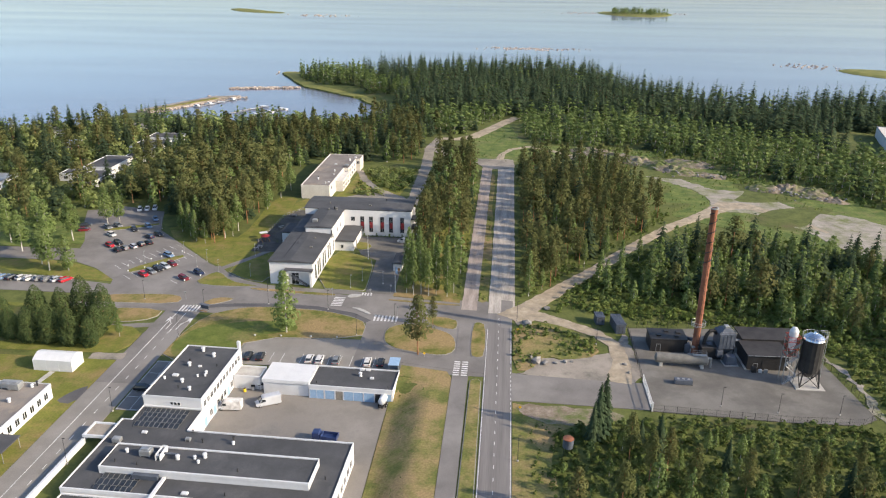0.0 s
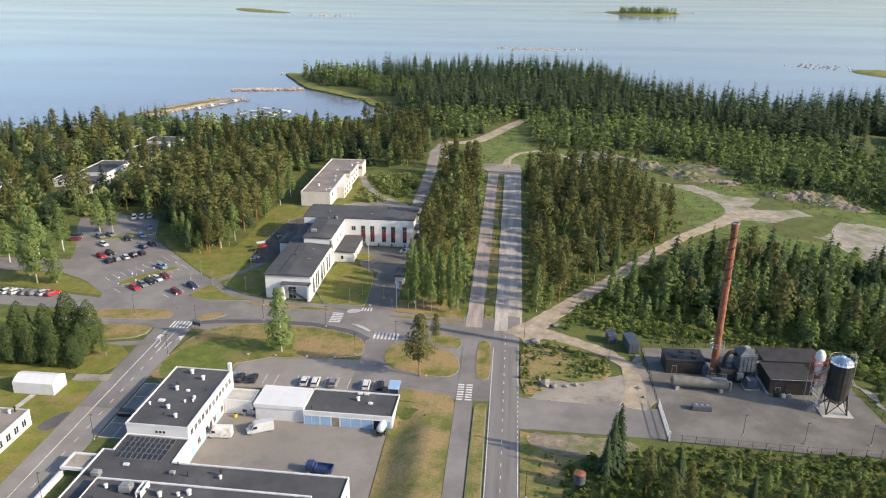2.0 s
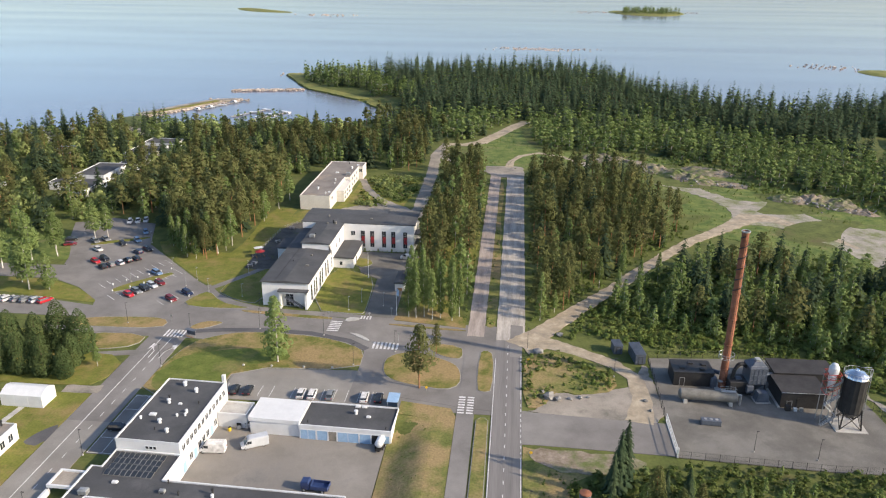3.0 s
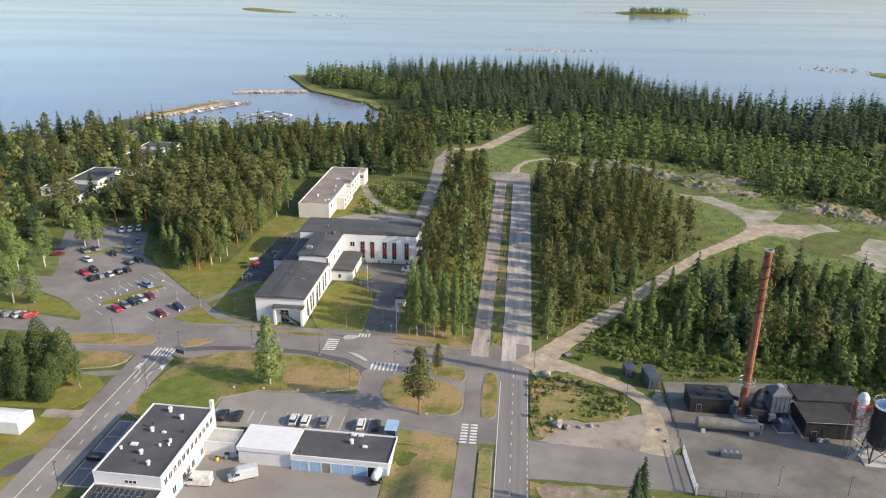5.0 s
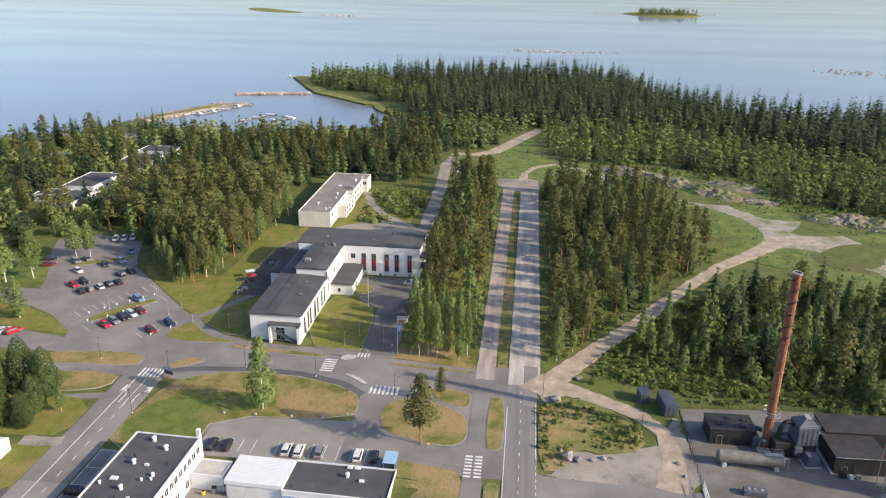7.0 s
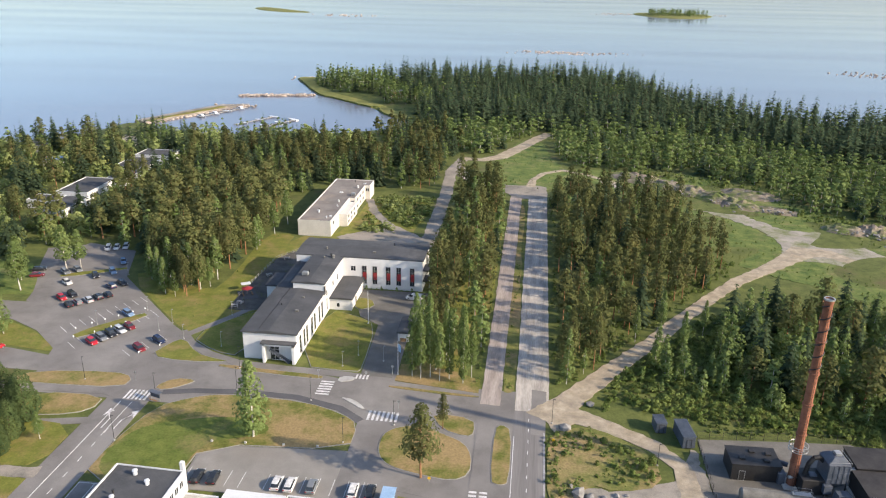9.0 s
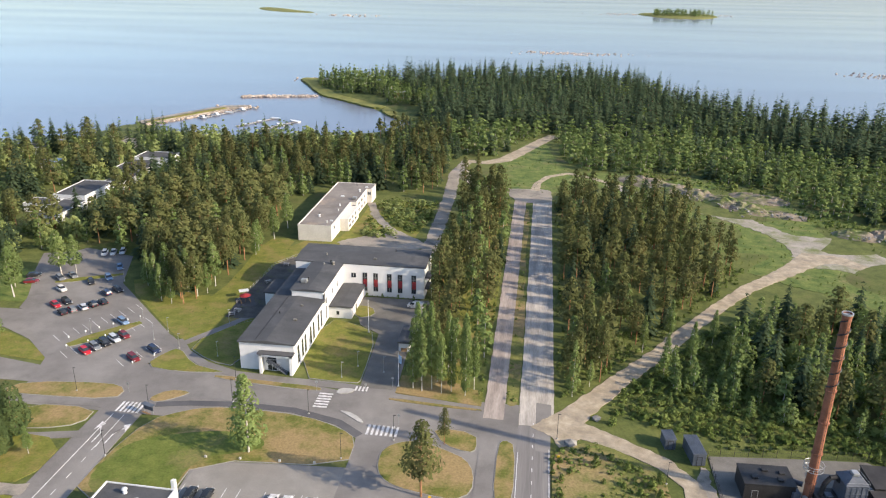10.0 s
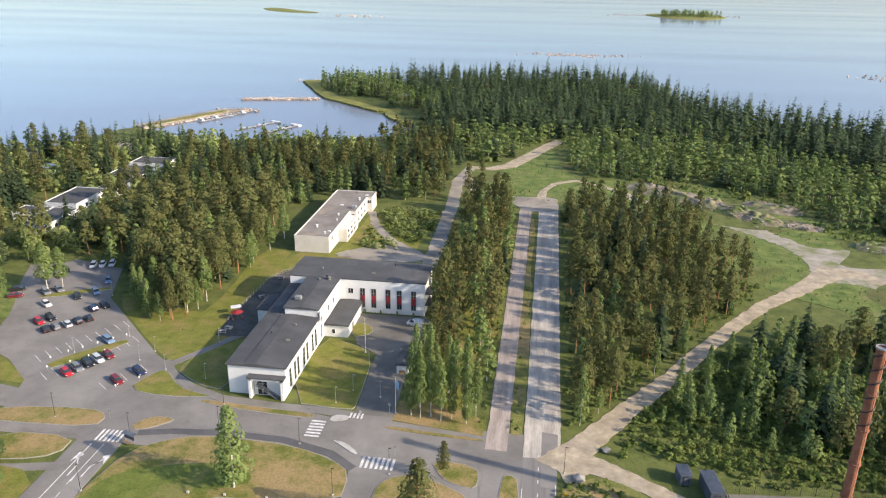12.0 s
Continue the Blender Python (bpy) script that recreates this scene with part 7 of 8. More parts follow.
part("load_bed", boxes((-0.7, 2.8, -1.1, 1.1, 0.8, 1.0), (-0.7, 2.8, -1.1, -1.02, 1.0, 1.6), (-0.7, 2.8, 1.02, 1.1, 1.0, 1.6), (2.72, 2.8, -1.02, 1.02, 1.0, 1.6), (-0.7, -0.62, -1.02, 1.02, 1.0, 1.9)), M["truck_blue"], truck, "open dark blue load bed")
part("chassis", boxes((-2.5, 2.7, -0.45, 0.45, 0.45, 0.8)), M["rubber"], truck)
wheels(truck, (-2.0, 1.7), 1.0, 0.42)
cistern = thing("tank_trailer", "white cylindrical tank trailer beside the garage", "trailer", (-26.3, 149.6, -2.68), 83)
bm = lathe(bmesh.new(), [(0.3, -2.2), (0.7, -2.0), (0.85, -1.9), (0.85, 1.9), (0.7, 2.0), (0.3, 2.2)], n=16)
bmesh.ops.rotate(bm, verts=bm.verts, cent=(0, 0, 0), matrix=Matrix.Rotation(radians(90), 3, "Y"))
bmesh.ops.translate(bm, verts=bm.verts, vec=(0, 0, 1.7))
part("vessel", bm, M["metal_white"], cistern)
part("chassis", boxes((-2.7, 3.4, -0.5, 0.5, 0.5, 0.72)), M["rubber"], cistern)
wheels(cistern, (-1.2, -0.2), 0.95, 0.4)
M["yellow_plastic"] = mat("yellow_plastic", (0.6, 0.4, 0.02), (0.75, 0.52, 0.04), 1.0, 0.5, 4.0, 0.0)
drum = thing("barrel", "yellow plastic barrel standing beside the small store", "barrel", (-60.2, 151.6, -2.68), 0)
part("body", lathe(bmesh.new(), [(0.3, 0), (0.36, 0.1), (0.36, 0.8), (0.3, 0.9)], n=14), M["yellow_plastic"], drum)
part("lid", lathe(bmesh.new(), [(0.31, 0.9), (0.31, 0.95), (0.1, 0.97)], n=14), M["rubber"], drum)
for x, y, c in ((-56.9, 153.4, "white"), (-56.0, 153.6, "silver"), (-58.4, 152.6, "grey")):
    b = thing("waste_bin", "plastic wheeled bin beside the store", "bin", (x, y, -2.68), 20, "waste bins")
    part("body", boxes((-0.45, 0.45, -0.5, 0.5, 0.08, 1.15), bevel=0.06), paint(c), b)
    part("lid", boxes((-0.48, 0.48, -0.53, 0.53, 1.15, 1.24), bevel=0.03), M["rubber"], b)

# ---- lamps, poles, signs ----
def lamp(x, y, h=6.0, label="dark steel street lamp with one head", z=0.05, look_="metal_dark"):
    t = thing("street_lamp", label, "street lamp", (x, y, z), 0, "street lamps")
    part("pole", tubes(((0, 0, 0), (0, 0, h), 0.06, 0.035), n=7), M[look_], t)
    part("head", boxes((-0.1, 0.5, -0.1, 0.1, h - 0.02, h + 0.08), bevel=0.03), M[look_], t)
    part("footing", lathe(bmesh.new(), [(0.2, 0), (0.2, 0.25), (0.12, 0.3)], n=8), M["concrete"], t)
    return t


for x, y in ((-104.4, 194.6), (-85.0, 172.6), (-84.9, 136.2), (-84.6, 117), (-67.4, 195.2), (-49.3, 193.4), (-29.0, 186.4), (-38.2, 178.6), (-70.5, 205.0), (-84.6, 190.0)):
    lamp(x, y)
for x, y in ((-117.0, 222.0), (-108.0, 232.6), (-97.4, 225.8), (-90.5, 217.6), (-99.0, 221), (-126.0, 255.8), (-83.4, 233.0), (-43.4, 215.4), (-46.0, 209.6), (-36.6, 213.6), (-79.2, 215)):
    lamp(x, y, 4.2, "slim grey park lamp with one head", 0.05, "metal_grey")
for x, y in ((51.0, 152.2), (63.2, 150.6), (76.8, 151.2)):
    lamp(x, y, 5.0, "slim dark yard lamp in the plant yard", 0.02)
lamp(4.6, 127.0, 6.0, "dark steel street lamp beside the main road", 0.0)
lamp(4.8, 192.0, 6.0, "dark steel street lamp beside the main road", 0.0)
lamp(25.6, 180.0, 5.0, "slim dark lamp beside the dirt track", 0.03)


def flagpole(x, y, h, flag):
    t = thing("flagpole", "white flagpole" + (" with a limp white and blue flag" if flag else " standing on the lawn edge"), "flagpole", (x, y, 0.02))
    part("pole", tubes(((0, 0, 0), (0, 0, h), 0.09, 0.045), n=8), M["metal_white"], t)
    part("finial", lathe(bmesh.new(), [(0.03, h), (0.1, h + 0.07), (0.03, h + 0.16)], n=8), M["metal_white"], t)
    part("base", boxes((-0.25, 0.25, -0.25, 0.25, 0, 0.2), bevel=0.03), M["concrete"], t)
    if flag:
        bm = bmesh.new()
        cols = 6
        vs = [[bm.verts.new((0.08 + 0.13 * i + 0.02 * (j % 2), 0.1 * math.sin(i * 1.4 + j * 0.5), h - 0.3 - j * 0.3 - 0.12 * i)) for j in range(8)] for i in range(cols)]
        for i in range(cols - 1):
            for j in range(7):
                bm.faces.new((vs[i][j], vs[i + 1][j], vs[i + 1][j + 1], vs[i][j + 1]))
        part("flag", bm, M["blue_door"], t, "limp white and blue flag")


flagpole(-31.9, 207.8, 8.8, True)
flagpole(-44.8, 233.8, 9.5, False)

for x, y, rz in ((-33.2, 207.4, 0), (-38.8, 203.6, 10), (-29.0, 192.2, 0), (-92.4, 195.8, 0), (-86.0, 187.6, 20), (-50.2, 203.0, 0), (5.0, 184.4, 0), (-18.8, 168.4, 0), (5.2, 145.6, 0)):
    yellow = x > -20
    t = thing("traffic_sign", "small yellow road marker post" if yellow else "small road sign on a grey pole", "road sign", (x, y, 0.05), rz, "road signs")
    part("pole", tubes(((0, 0, 0), (0, 0, 1.0 if yellow else 2.6), 0.04), n=6), M["metal_grey"], t)
    if "sign_yellow" not in M:
        M["sign_yellow"] = mat("sign_yellow", (0.7, 0.42, 0.02), (0.82, 0.52, 0.04), 1.0, 0.5, 4.0, 0.0)
    bm = tubes(((0, -0.02, 1.0 if yellow else 2.3), (0, -0.06, 1.0 if yellow else 2.3), 0.32), n=16)
    part("plate", bm, M["sign_yellow"] if yellow else M["metal_grey"], t)

board = thing("notice_board", "blue-grey roofed notice board on the lawn corner", "notice board", (-83.8, 188.4, 0.1), -20)
part("panel", boxes((-1.4, 1.4, -0.06, 0.06, 0.8, 2.0)), M["metal_blue_grey"], board)
part("roof", boxes((-1.6, 1.6, -0.6, 0.6, 2.1, 2.2), bevel=0.02), M["metal_blue_grey"], board)
for x in (-1.3, 1.3):
    part("post", boxes((x - 0.06, x + 0.06, -0.06, 0.06, 0, 2.1)), M["metal_grey"], board)
part("bench", boxes((-1.2, 1.2, -0.9, -0.5, 0.4, 0.46)), M["wood"], board)

for x, y in ((-65, 175), (-58, 175.4), (-50, 175.8), (-43, 176.2)):
    t = thing("marker_stone", "small pale marker stone on the lawn edge", "stone", (x, y, 0.1), 0, "marker stones")
    part("stone", boxes((-0.25, 0.25, -0.2, 0.2, 0, 0.5), bevel=0.08), M["concrete"], t)
heat_row = [(-118.3, 212.9), (-120.4, 217.4), (-117.9, 221.0), (-115.6, 223.6), (-113.2, 226.3), (-110.6, 229.3), (-114.4, 216.2), (-111.6, 219.6), (-109.2, 222.8), (-97.6, 207.4), (-94.2, 211.8), (-108.2, 231.6)]
for x, y in heat_row:
    t = thing("heater_post", "short white car heater post in the parking strip", "post", (x, y, 0.1), 54, "heater posts")
    part("post", tubes(((0, 0, 0), (0, 0, 0.8), 0.04), n=6), M["metal_grey"], t)
    part("box", boxes((-0.16, 0.16, -0.12, 0.12, 0.75, 1.2), bevel=0.02), M["metal_white"], t)

terrace = thing("terrace_set", "dark red parasol and benches on a small terrace", "terrace furniture", (-84.2, 247.2, 0.03), 30)
part("deck", boxes((-2.6, 2.6, -3.4, 3.4, -0.1, 0.08)), M["asphalt_dark"], terrace)
part("parasol", lathe(bmesh.new(), [(1.7, 2.1), (1.6, 2.15), (0.1, 2.7)], (0, 0, 0), 8), M["red_panel"], terrace, "dark red canopy")
part("pole", tubes(((0, 0, 0), (0, 0, 2.7), 0.04), n=6), M["wood"], terrace)
for s in (-1, 1):
    part("bench", boxes((s * 1.3 - 0.2, s * 1.3 + 0.2, -1.2, 1.2, 0.38, 0.46), (s * 1.3 - 0.15, s * 1.3 + 0.15, -1.0, -0.9, 0.08, 0.38), (s * 1.3 - 0.15, s * 1.3 + 0.15, 0.9, 1.0, 0.08, 0.38)), M["wood"], terrace)
part("awning", boxes((-1.2, 1.6, 2.4, 4.4, 2.2, 2.28)), M["metal_white"], terrace, "pale awning")
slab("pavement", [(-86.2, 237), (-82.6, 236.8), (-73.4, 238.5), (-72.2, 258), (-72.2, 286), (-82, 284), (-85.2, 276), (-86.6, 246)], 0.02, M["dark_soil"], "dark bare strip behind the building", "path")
yard_fence = thing("garden_fence", "low grey picket fence along the dark strip", "fence")
for a, b in (((-86.4, 246), (-85.2, 276)), ((-85.2, 276), (-80, 285))):
    a, b = Vector(a), Vector(b)
    n = int((b - a).length / 2.4)
    for i in range(n + 1):
        p = a.lerp(b, i / n)
        part("post", boxes((p.x - 0.05, p.x + 0.05, p.y - 0.05, p.y + 0.05, 0, 1.1)), M["dock_grey"], yard_fence)
    for z in (0.35, 0.9):
        part("rail", tubes(((a.x, a.y, z), (b.x, b.y, z), 0.04), n=4), M["dock_grey"], yard_fence)
for x, y, rz in ((-84.8, 238.6, 20), (-84.2, 241.0, -12), (-82.6, 262.0, 40), (-81.6, 276.5, 10)):
    t = thing("garden_table", "pale timber table with benches on the dark strip", "table", (x, y, 0.03), rz, "tables behind the building")
    part("tabletop", boxes((-0.9, 0.9, -0.4, 0.4, 0.7, 0.76), bevel=0.02), M["dock_grey"], t)
    for s_ in (-1, 1):
        part("bench", boxes((-0.9, 0.9, s_ * 0.75 - 0.14, s_ * 0.75 + 0.14, 0.42, 0.47)), M["dock_grey"], t)
        part("leg", boxes((s_ * 0.7 - 0.05, s_ * 0.7 + 0.05, -0.8, 0.8, 0, 0.7)), M["dock_grey"], t)
lawn(soft([(-50.4, 241.6), (-45.2, 244.6), (-47.2, 249.6), (-51.8, 250.2)], 1), material="lawn_green", label="small planted bed in the court")

barrel = thing("observation_hut", "blue-grey and rusty round tank on stilts in the thicket", "tank", (14.8, 130.6, 0.0))
part("drum", lathe(bmesh.new(), [(1.0, 1.6), (1.1, 1.7), (1.1, 3.6), (0.9, 3.8), (0.2, 3.9)], n=16), M["metal_blue_grey"], barrel, "faded blue-grey drum")
part("lid", lathe(bmesh.new(), [(1.12, 3.6), (1.12, 3.75), (0.3, 4.0)], n=16), M["rust_steel"], barrel, "rusty lid")
for i in range(4):
    a = i * math.pi / 2 + 0.4
    part("leg", tubes(((0.9 * math.cos(a), 0.9 * math.sin(a), -0.1), (0.9 * math.cos(a), 0.9 * math.sin(a), 1.7), 0.06), n=6), M["metal_dark"], barrel)

# ---- boulders ----
def rock_arrays(g, s, flat=0.7):
    bm = bmesh.new()
    bmesh.ops.create_icosphere(bm, subdivisions=1, radius=1.0)
    v = np.array([p.co[:] for p in bm.verts])
    f = np.array([[p.index for p in q.verts] for q in bm.faces])
    bm.free()
    v = v * g.uniform(0.7, 1.15, (len(v), 1)) * np.array([s * g.uniform(0.8, 1.4), s * g.uniform(0.7, 1.2), s * flat])
    a = g.uniform(0, 6.28)
    return v @ np.array([[math.cos(a), math.sin(a), 0], [-math.sin(a), math.cos(a), 0], [0, 0, 1]]), f


def rocks(name, label, rows, material="rock"):
    """Many rocks as one joined object."""
    g = np.random.default_rng(len(rows))
    vs, fs, o = [], [], 0
    for x, y, z, s in rows:
        v, f = rock_arrays(g, s)
        vs.append(v + (x, y, z))
        fs.append(f + o)
        o += len(v)
    me = bpy.data.meshes.new(name)
    me.from_pydata(np.concatenate(vs).tolist(), [], np.concatenate(fs).tolist())
    me.materials.append(M[material])
    return tagged(new(name, me), label, "rocks", kind="stuff")


rb = np.random.default_rng(3)
for x, y, s in ((9.6, 168.6, 1.7), (11.8, 168.0, 1.1), (14.4, 168.4, 0.6), (16.8, 169.2, 0.7), (7.6, 190.4, 1.2), (13.5, 200.5, 1.0), (18.6, 169.6, 0.5), (8.2, 171, 0.6), (31.6, 169.5, 0.7), (20.0, 137.5, 0.7), (32.2, 165.5, 0.5)):
    v, f = rock_arrays(rb, s)
    o = new("boulder", mesh_from("boulder", v + (0, 0, s * 0.3), f.tolist(), M["rock"]))
    o.location = (x, y, 0)
    tagged(o, "grey granite boulder on the gravel edge", "boulder", "boulders by the track")
rocks("rubble", "pale rubble and stones on the earth mounds", [(x + rb.normal() * 5, y + rb.normal() * 3, 1.2, rb.uniform(0.2, 0.75)) for x, y in ((50, 393), (60, 386), (68, 378), (75, 370), (82, 362), (95, 355), (118, 333), (125, 332), (132, 328), (138, 324)) for _ in range(24)], "rock")
for o in (bpy.data.objects["rubble"],):
    co = np.empty(len(o.data.vertices) * 3, np.float32)
    o.data.vertices.foreach_get("co", co)
    co = co.reshape(-1, 3)
    co[:, 2] += terrain(co[:, 0], co[:, 1])
    o.data.vertices.foreach_set("co", co.ravel())

# ---- harbour, breakwater, islands ----
M["rock_pale"] = mat("rock_pale", (0.30, 0.24, 0.20), (0.46, 0.40, 0.35), 0.4, 0.9, 3.0, 0.4, per_island=0.35)
M["reed"] = mat("reed", (0.12, 0.14, 0.035), (0.22, 0.21, 0.06), 0.1, 0.95, 2.0, 0.4)
rocks("breakwater", "long breakwater of piled pale boulders", [(-219 + 52 * t + rb.normal() * 0.6, 594.5 + 12.5 * t + rb.normal() * 1.3, SEA + rb.uniform(-0.2, 0.9), rb.uniform(0.8, 1.6)) for t in np.linspace(0, 1, 260)], "rock_pale")
slab("pier", ribbon([(-242, 488), (-228, 520), (-213, 549), (-198, 555)], [10, 9, 8, 5]), SEA + 1.4, M["gravel"], "gravel-topped harbour mole", "pier", 4)
slab("pier", ribbon([(-238.5, 490), (-226, 517), (-212, 545)], 4), SEA + 1.5, M["lawn_green"], "grassy strip along the mole", "grass", 0.3)
rocks("mole_stones", "pale stones along the harbour mole", [(x + rb.normal() * 0.8, y + rb.normal() * 0.8, SEA + 0.4, rb.uniform(0.6, 1.2)) for t in np.linspace(0, 1, 90) for x, y in ((-245 + 32 * t, 492 + 62 * t), (-236 + 30 * t, 486 + 58 * t))] + [(-205 + rb.normal() * 6, 553 + rb.normal() * 2, SEA + 0.8, rb.uniform(0.7, 1.4)) for _ in range(50)], "rock_pale")
for k, pts in enumerate((soft([(-206, 692), (-192, 664), (-172, 624), (-162, 608), (-148, 597), (-128, 578), (-114, 566), (-106, 570), (-116, 606), (-148, 622), (-172, 652), (-184, 690)], 1), soft([(-110, 566), (-105, 551), (-96, 537), (-80, 529), (-74, 540), (-82, 568), (-100, 580)], 1))):
    slab("shore_meadow", pts, -1.9, M["reed"], "yellow-green reeds along the shore", "grass", 2.0)
for i, (x, y, rz, L) in enumerate(((-206, 531, 66, 42), (-176, 508, 62, 34), (-160, 500, 62, 30))):
    t = thing("jetty", "grey timber boat jetty in the harbour", "jetty", (x, y, SEA), rz, "jetties")
    part("deck", boxes((-L / 2, L / 2, -1.1, 1.1, 0.45, 0.6)), M["dock_grey"], t)
    for px in np.arange(-L / 2 + 1, L / 2, 6):
        part("pile", tubes(((px, -1.0, -2), (px, -1.0, 0.9), 0.12), ((px, 1.0, -2), (px, 1.0, 0.9), 0.12), n=5), M["trunk"], t)


def boat(x, y, rz, L, cabin=True):
    t = thing("motor_boat", "white motor boat moored at a jetty", "boat", (x, y, SEA), rz, "moored boats")
    w = L * 0.17
    part("hull", loft(bmesh.new(), [[(-L / 2, -w, 0.7), (-L / 2, -w * 0.8, -0.2), (-L / 2, w * 0.8, -0.2), (-L / 2, w, 0.7)], [(L * 0.1, -w * 1.1, 0.8), (L * 0.1, -w * 0.7, -0.25), (L * 0.1, w * 0.7, -0.25), (L * 0.1, w * 1.1, 0.8)], [(L / 2, -0.08, 1.0), (L * 0.42, -0.05, 0.0), (L * 0.42, 0.05, 0.0), (L / 2, 0.08, 1.0)]]), M["metal_white"], t)
    if cabin:
        part("cabin", loft(bmesh.new(), [[(-L * 0.2, -w * 0.8, 0.7), (-L * 0.2, w * 0.8, 0.7), (-L * 0.18, w * 0.7, 1.9), (-L * 0.18, -w * 0.7, 1.9)], [(L * 0.18, -w * 0.8, 0.75), (L * 0.18, w * 0.8, 0.75), (L * 0.08, w * 0.7, 1.9), (L * 0.08, -w * 0.7, 1.9)]]), M["metal_white"], t)
        part("window_band", boxes((-L * 0.17, L * 0.12, -w * 0.8, w * 0.8, 1.15, 1.5)), M["glass"], t)


for i in range(0, 8, 2):
    boat(-214 + i * 2.4, 514 + i * 5.0, -24, (7.5, 6, 8, 6.5)[i % 4], i % 3 != 1)
for i in range(1, 12, 2):
    boat(-183 + (i % 6) * 2.9 + (i // 6) * 14, 494 + (i % 6) * 5.4 - (i // 6) * 6, -28 + (i // 6) * 180, (7, 6, 8.5)[i % 3], i % 2 == 0)


def islet(pts, h, name, label):
    g = np.random.default_rng(int(abs(pts[0][0])))
    bm = bmesh.new()
    outer, inner = soft(pts, 2), ring_out(soft(pts, 2), -7)
    cx, cy = sum(p[0] for p in pts) / len(pts), sum(p[1] for p in pts) / len(pts)
    a = [bm.verts.new((*p, SEA - 1)) for p in ring_out(outer, 3)]
    b = [bm.verts.new((*p, SEA + 0.4)) for p in outer]
    c = [bm.verts.new((*p, SEA + h + g.uniform(-0.2, 0.2))) for p in inner]
    n = len(a)
    for r0, r1 in ((a, b), (b, c)):
        for i in range(n):
            bm.faces.new((r0[i], r0[(i + 1) % n], r1[(i + 1) % n], r1[i]))
    bm.faces.new(c)
    bmesh.ops.recalc_face_normals(bm, faces=bm.faces)
    return structure(name, bm, M["reed"], label, "island")


islet([(164, 1660), (205, 1568), (245, 1545), (290, 1556), (330, 1640), (300, 1690), (220, 1700)], 1.6, "island", "low grassy island with trees")
# pale birch leaves here stand in for distance haze over the island
stand("island_trees", "green trees on the far island", [(x, y, rb.uniform(7, 14), rb.uniform(1.2, 1.9)) for x, y in zip(rb.uniform(200, 310, 110), rb.uniform(1590, 1668, 110))], "birch", 2, min_z=-99)
for o in bpy.data.objects["island_trees"].children:
    co = np.empty(len(o.data.vertices) * 3, np.float32)
    o.data.vertices.foreach_get("co", co)
    co = co.reshape(-1, 3)
    co[:, 2] += 5.6
    o.data.vertices.foreach_set("co", co.ravel())
islet([(-570, 1580), (-520, 1500), (-440, 1470), (-420, 1490), (-470, 1530), (-540, 1600)], 1.0, "island", "low bare skerry with sparse grass")
islet([(316, 790), (345, 742), (420, 700), (470, 720), (400, 790), (340, 812)], 1.4, "island", "low grassy islet near the wood")
rocks("skerry_stones", "scattered pale stones standing out of the sea", [(30 + rb.normal() * 26, 938 - rb.normal() * 8 - 0.0, SEA + 0.1, rb.uniform(0.6, 1.6)) for _ in range(110)]
      + [(305 + rb.normal() * 14, 822 + rb.normal() * 10, SEA + 0.1, rb.uniform(0.6, 1.5)) for _ in range(50)] + [(140 + rb.normal() * 30, 1640 + rb.normal() * 14, SEA + 0.1, rb.uniform(0.8, 2)) for _ in range(40)]
      + [(-330 + rb.normal() * 30, 1430 + rb.normal() * 14, SEA + 0.1, rb.uniform(0.8, 2)) for _ in range(40)] + [(330 + rb.normal() * 20, 1660 + rb.normal() * 12, SEA + 0.1, rb.uniform(0.8, 2)) for _ in range(20)]
      + [(-185 + rb.normal() * 14, 690 + rb.normal() * 8, SEA + 0.1, rb.uniform(0.5, 1.2)) for _ in range(40)], "rock_pale")

# ---- single trees ----
tree("birch", -57.2, 178.0, 18.5, 1.35, 0)
for x, y, h, k in ((-188, 291, 13, "pine"), (-197, 303, 12, "pine"), (-205, 297, 15, "pine"), (-178, 290, 9, "birch"), (-167, 336, 15, "pine"), (-169, 352, 14, "pine"), (-165, 362, 12, "birch"), (-166, 324, 9, "birch"), (-158, 309, 12, "pine"), (-171, 345, 8, "birch"), (-169, 378, 10, "birch")):
    tree(k, x, y, h, 1.1, group="trees beside the low houses")
for x, y, h in ((-33, 371, 16), (-20.5, 366, 15), (-28, 364, 13), (-15, 360, 9), (-30, 404, 11), (-46, 380, 14), (-46, 396, 15)):
    tree("pine", x, y, h, 0.85, group="pines by the turning place")
tree("pine", -20.6, 169.6, 17.5, 1.2, 1)
tree("pine", -18.4, 186.6, 9.0, 0.9, 2)
for x, y, h in ((-127.8, 167.2, 9.5), (-122.2, 166, 10.5), (-116.6, 166.2, 11.5), (-110.8, 165.6, 11), (-105.4, 165.2, 9), (-133, 172, 10.5), (-125, 175, 12.5), (-119, 176.4, 11.5), (-114.2, 179, 14), (-107.8, 177.6, 12.5), (-106.4, 170.6, 9.5), (-138, 168, 10)):
    tree("cedar", x, y, h, 1.2, group="conifer clump on the lawn")
tree("birch", -100.4, 171.0, 7.0, 1.1)
for x, y in ((-28.4, 207.5), (-26.2, 206.6), (-24.0, 207.6), (-21.6, 206.2), (-19.4, 207.4), (-16.0, 206.0), (-27.0, 211), (-23.2, 211.4), (-19.8, 211.8), (-16.4, 211.2), (-28.6, 215.6), (-25.4, 216.2), (-21.2, 216.4), (-17.4, 216), (-14.2, 209)):
    tree("birch", x, y, rng.uniform(15, 19.5), 0.62, group="birches by the drive")
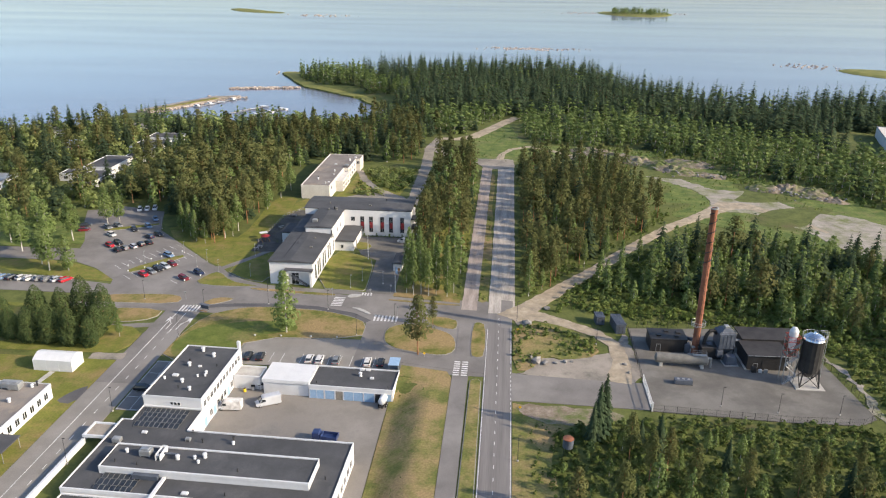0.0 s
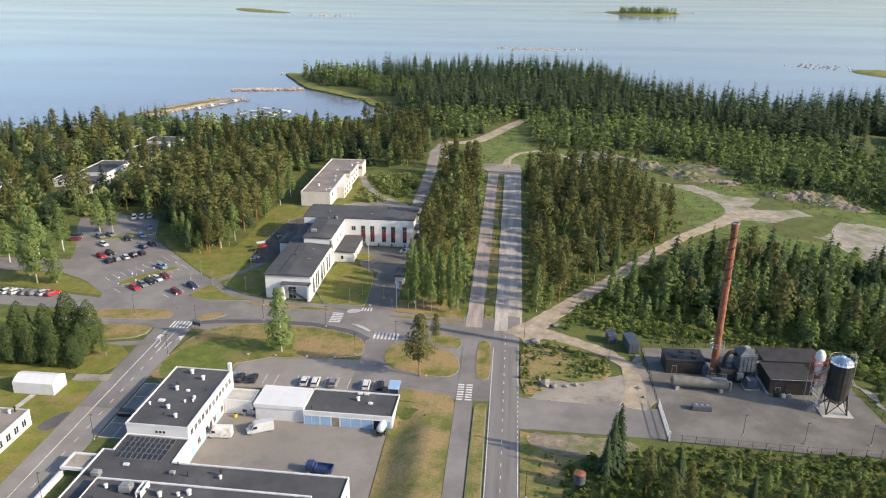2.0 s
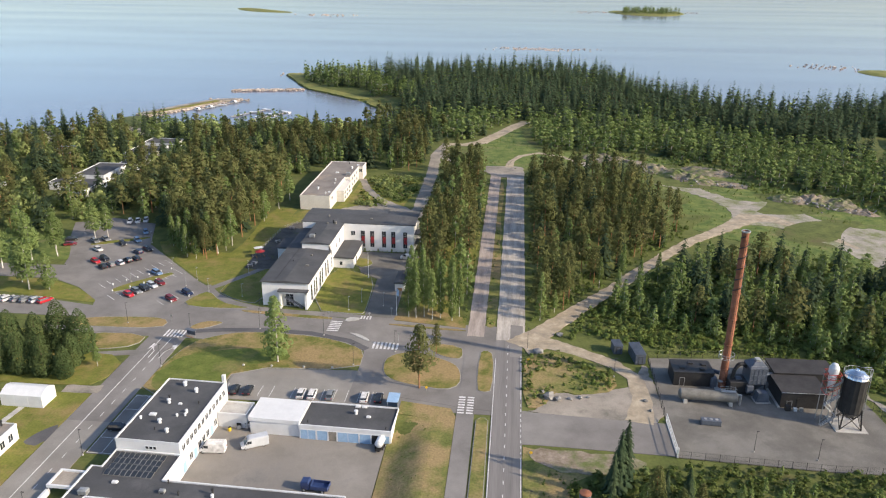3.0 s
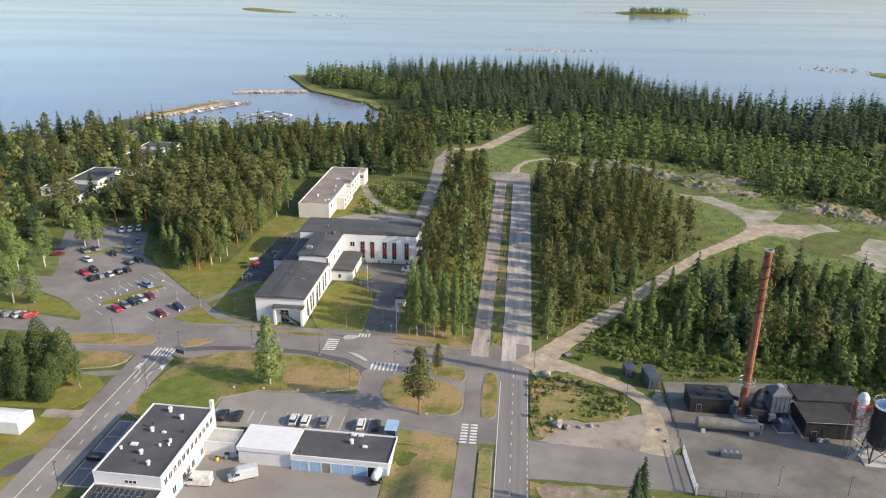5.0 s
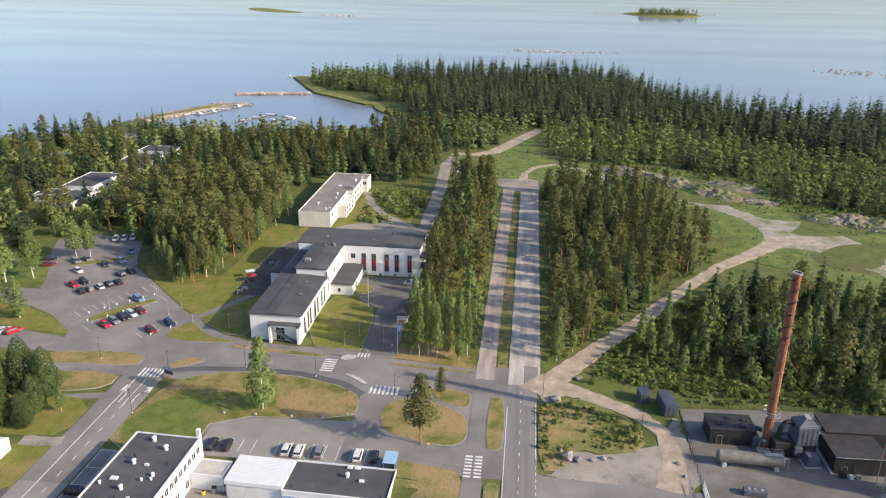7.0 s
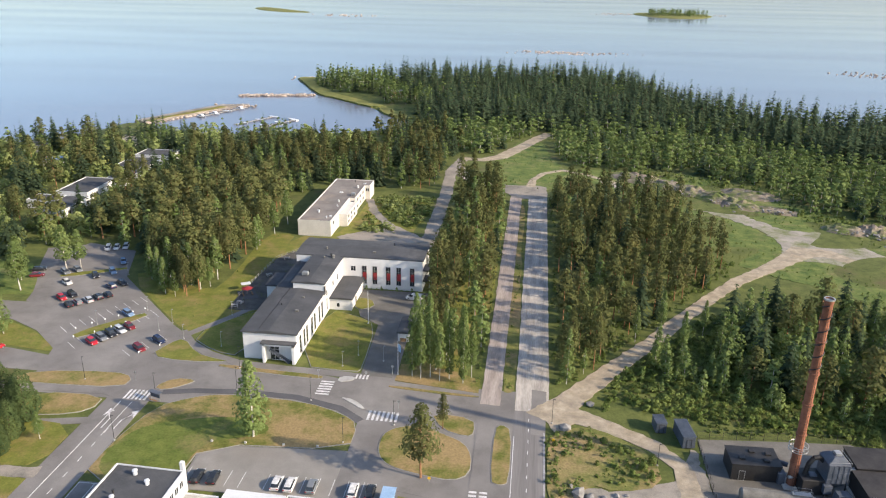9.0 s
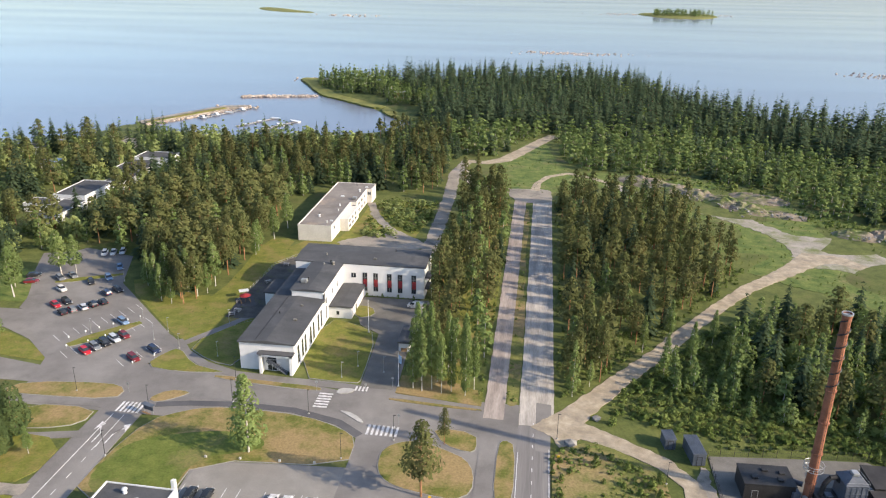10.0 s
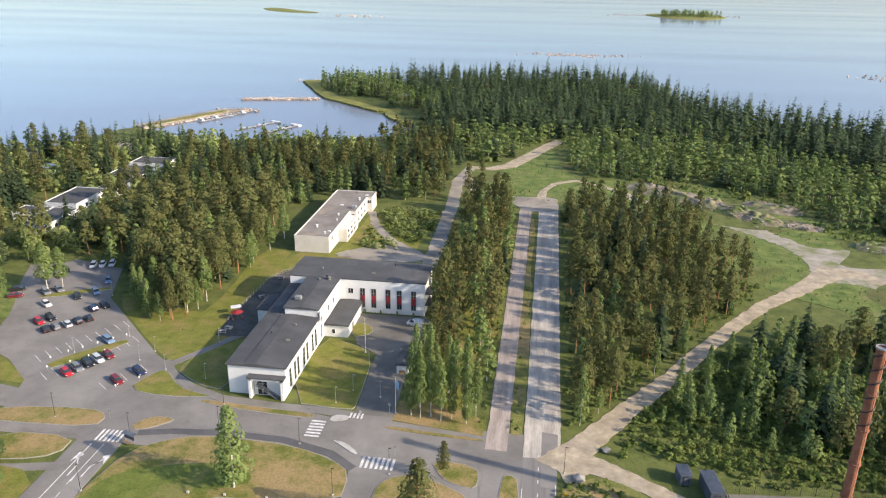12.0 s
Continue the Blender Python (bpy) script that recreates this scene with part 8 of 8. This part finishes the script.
for x, y, h in ((8.4, 209.5, 15), (12.6, 214.6, 8), (15.2, 217.4, 17), (27, 234, 11), (34.5, 240.5, 13), (9.2, 216, 17), (38, 228, 13), (31, 223, 12), (45.5, 240, 11)):
    tree("birch" if h in (15, 8, 11, 13, 12) else "pine", x, y, h, 0.72, group="trees along the dirt track")
for x, y, h, w in ((-144.5, 213.0, 17, 1.25), (-150, 218, 15, 1.2), (-138.5, 213.6, 13, 1.2), (-147.6, 257.4, 16, 1.15), (-151.5, 240, 16, 1.2), (-158, 236, 17, 1.2), (-156, 247, 15, 1.2), (-165, 242, 18, 1.1), (-163, 228, 16, 1.2), (-172, 236, 17, 1.2), (-144, 259.5, 14, 1.0)):
    tree("birch", x, y, h, w * 1.15, group="birches round the car park")
for x, y, h in ((-97.6, 251.6, 10), (-104.6, 242.8, 9), (-108.4, 244.4, 12), (-112.6, 249.6, 13), (-117.4, 254, 12), (-110.4, 247.6, 9), (-94.6, 284, 12), (-99.5, 249, 14), (-103.5, 251.5, 15), (-108, 254, 13), (-97.4, 257, 15), (-112.5, 256.5, 14), (-93.6, 300, 13), (-95, 288, 12), (-92.6, 312, 14)):
    tree("birch", x, y, h, 1.1, group="birches at the edge of the wood")
for x, y, h in ((-101.4, 243.6, 14), (-99.2, 247.4, 15), (-103.6, 246.6, 13), (-106.4, 249.4, 15), (-97.0, 266, 17), (-98.6, 272, 18), (-96.6, 279, 17), (-100.8, 262, 18), (-105.6, 258, 17), (-113.6, 261.5, 17), (-119.6, 262.6, 18), (-96, 293, 16)):
    tree("pine", x, y, h, 1.05, group="pines at the edge of the wood")
for x, y, h in ((21.6, 137.4, 13.5), (22.8, 138.6, 15), (20.2, 135, 10), (33.2, 131.6, 10), (30.4, 136.2, 6), (46, 128, 8), (66, 120, 10)):
    tree("spruce", x, y, h, 0.9, group="spruces in the thicket")
for x, y, h in ((27, 129, 12), (34, 126, 11), (30, 123, 12), (62, 124, 11), (70, 126, 10), (57, 120, 12), (82, 124, 11), (38, 121, 11), (47, 119, 12)):
    tree("pine", x, y, h, 0.85, group="pines in the thicket")
for x, y, h in ((26.2, 133, 9), (35, 135, 8), (43.6, 134, 9), (50, 132.6, 10), (56, 131, 9), (64.5, 132, 8), (75.5, 126, 9), (85, 132, 9), (22.5, 124, 8), (36.5, 127, 9), (47.5, 125, 9)):
    tree("birch", x, y, h * 0.62, 1.25, group="young birches in the thicket")
for x, y, h in ((16.8, 199.4, 2.4), (12.4, 184.5, 2.2), (15.6, 186.2, 2.0), (18.5, 183.6, 2.2), (22.6, 178.4, 2.6), (23.8, 175.6, 2.2), (20.2, 175.8, 1.8), (5.6, 178.6, 1.6), (5.4, 184, 1.6), (17.4, 178, 1.4), (13.6, 178.4, 1.4), (6.2, 168.6, 1.3), (5.6, 173, 1.4), (24.6, 181, 2.2), (10.6, 188, 1.5)):
    tree("bush", x, y, h, 1.0, group="bushes by the dirt track")
mixed([(3.8, 164), (3.8, 187), (12, 191), (25, 182.5), (25.6, 174.5), (17, 171.5), (11.5, 173.5), (8, 165)], 1.25, {"bush": 1}, {"bush": (0.35, 1.3)}, 2, 31, keep=0.85, wide=(1.1, 1.8), avoid=[soft([(5, 170), (11, 174), (16, 176), (14, 183), (8, 182)], 1)])
mixed([(-64, 308), (-48, 308), (-41.5, 330), (-42, 352), (-64, 352), (-68, 346)], 2.1, {"bush": 3, "lime": 1}, {"bush": (0.9, 2.2), "lime": (1.6, 3.4)}, 2, 32, keep=0.85, wide=(1.1, 1.7), avoid=[ribbon([(-69, 348), (-64, 333), (-56, 318), (-44, 306)], 5)])
for i in range(14):
    tree("bush", -55 + i * 1.55, 256.6, 0.75 if i % 3 else 1.5, 0.8, group="hedge along the white wing")
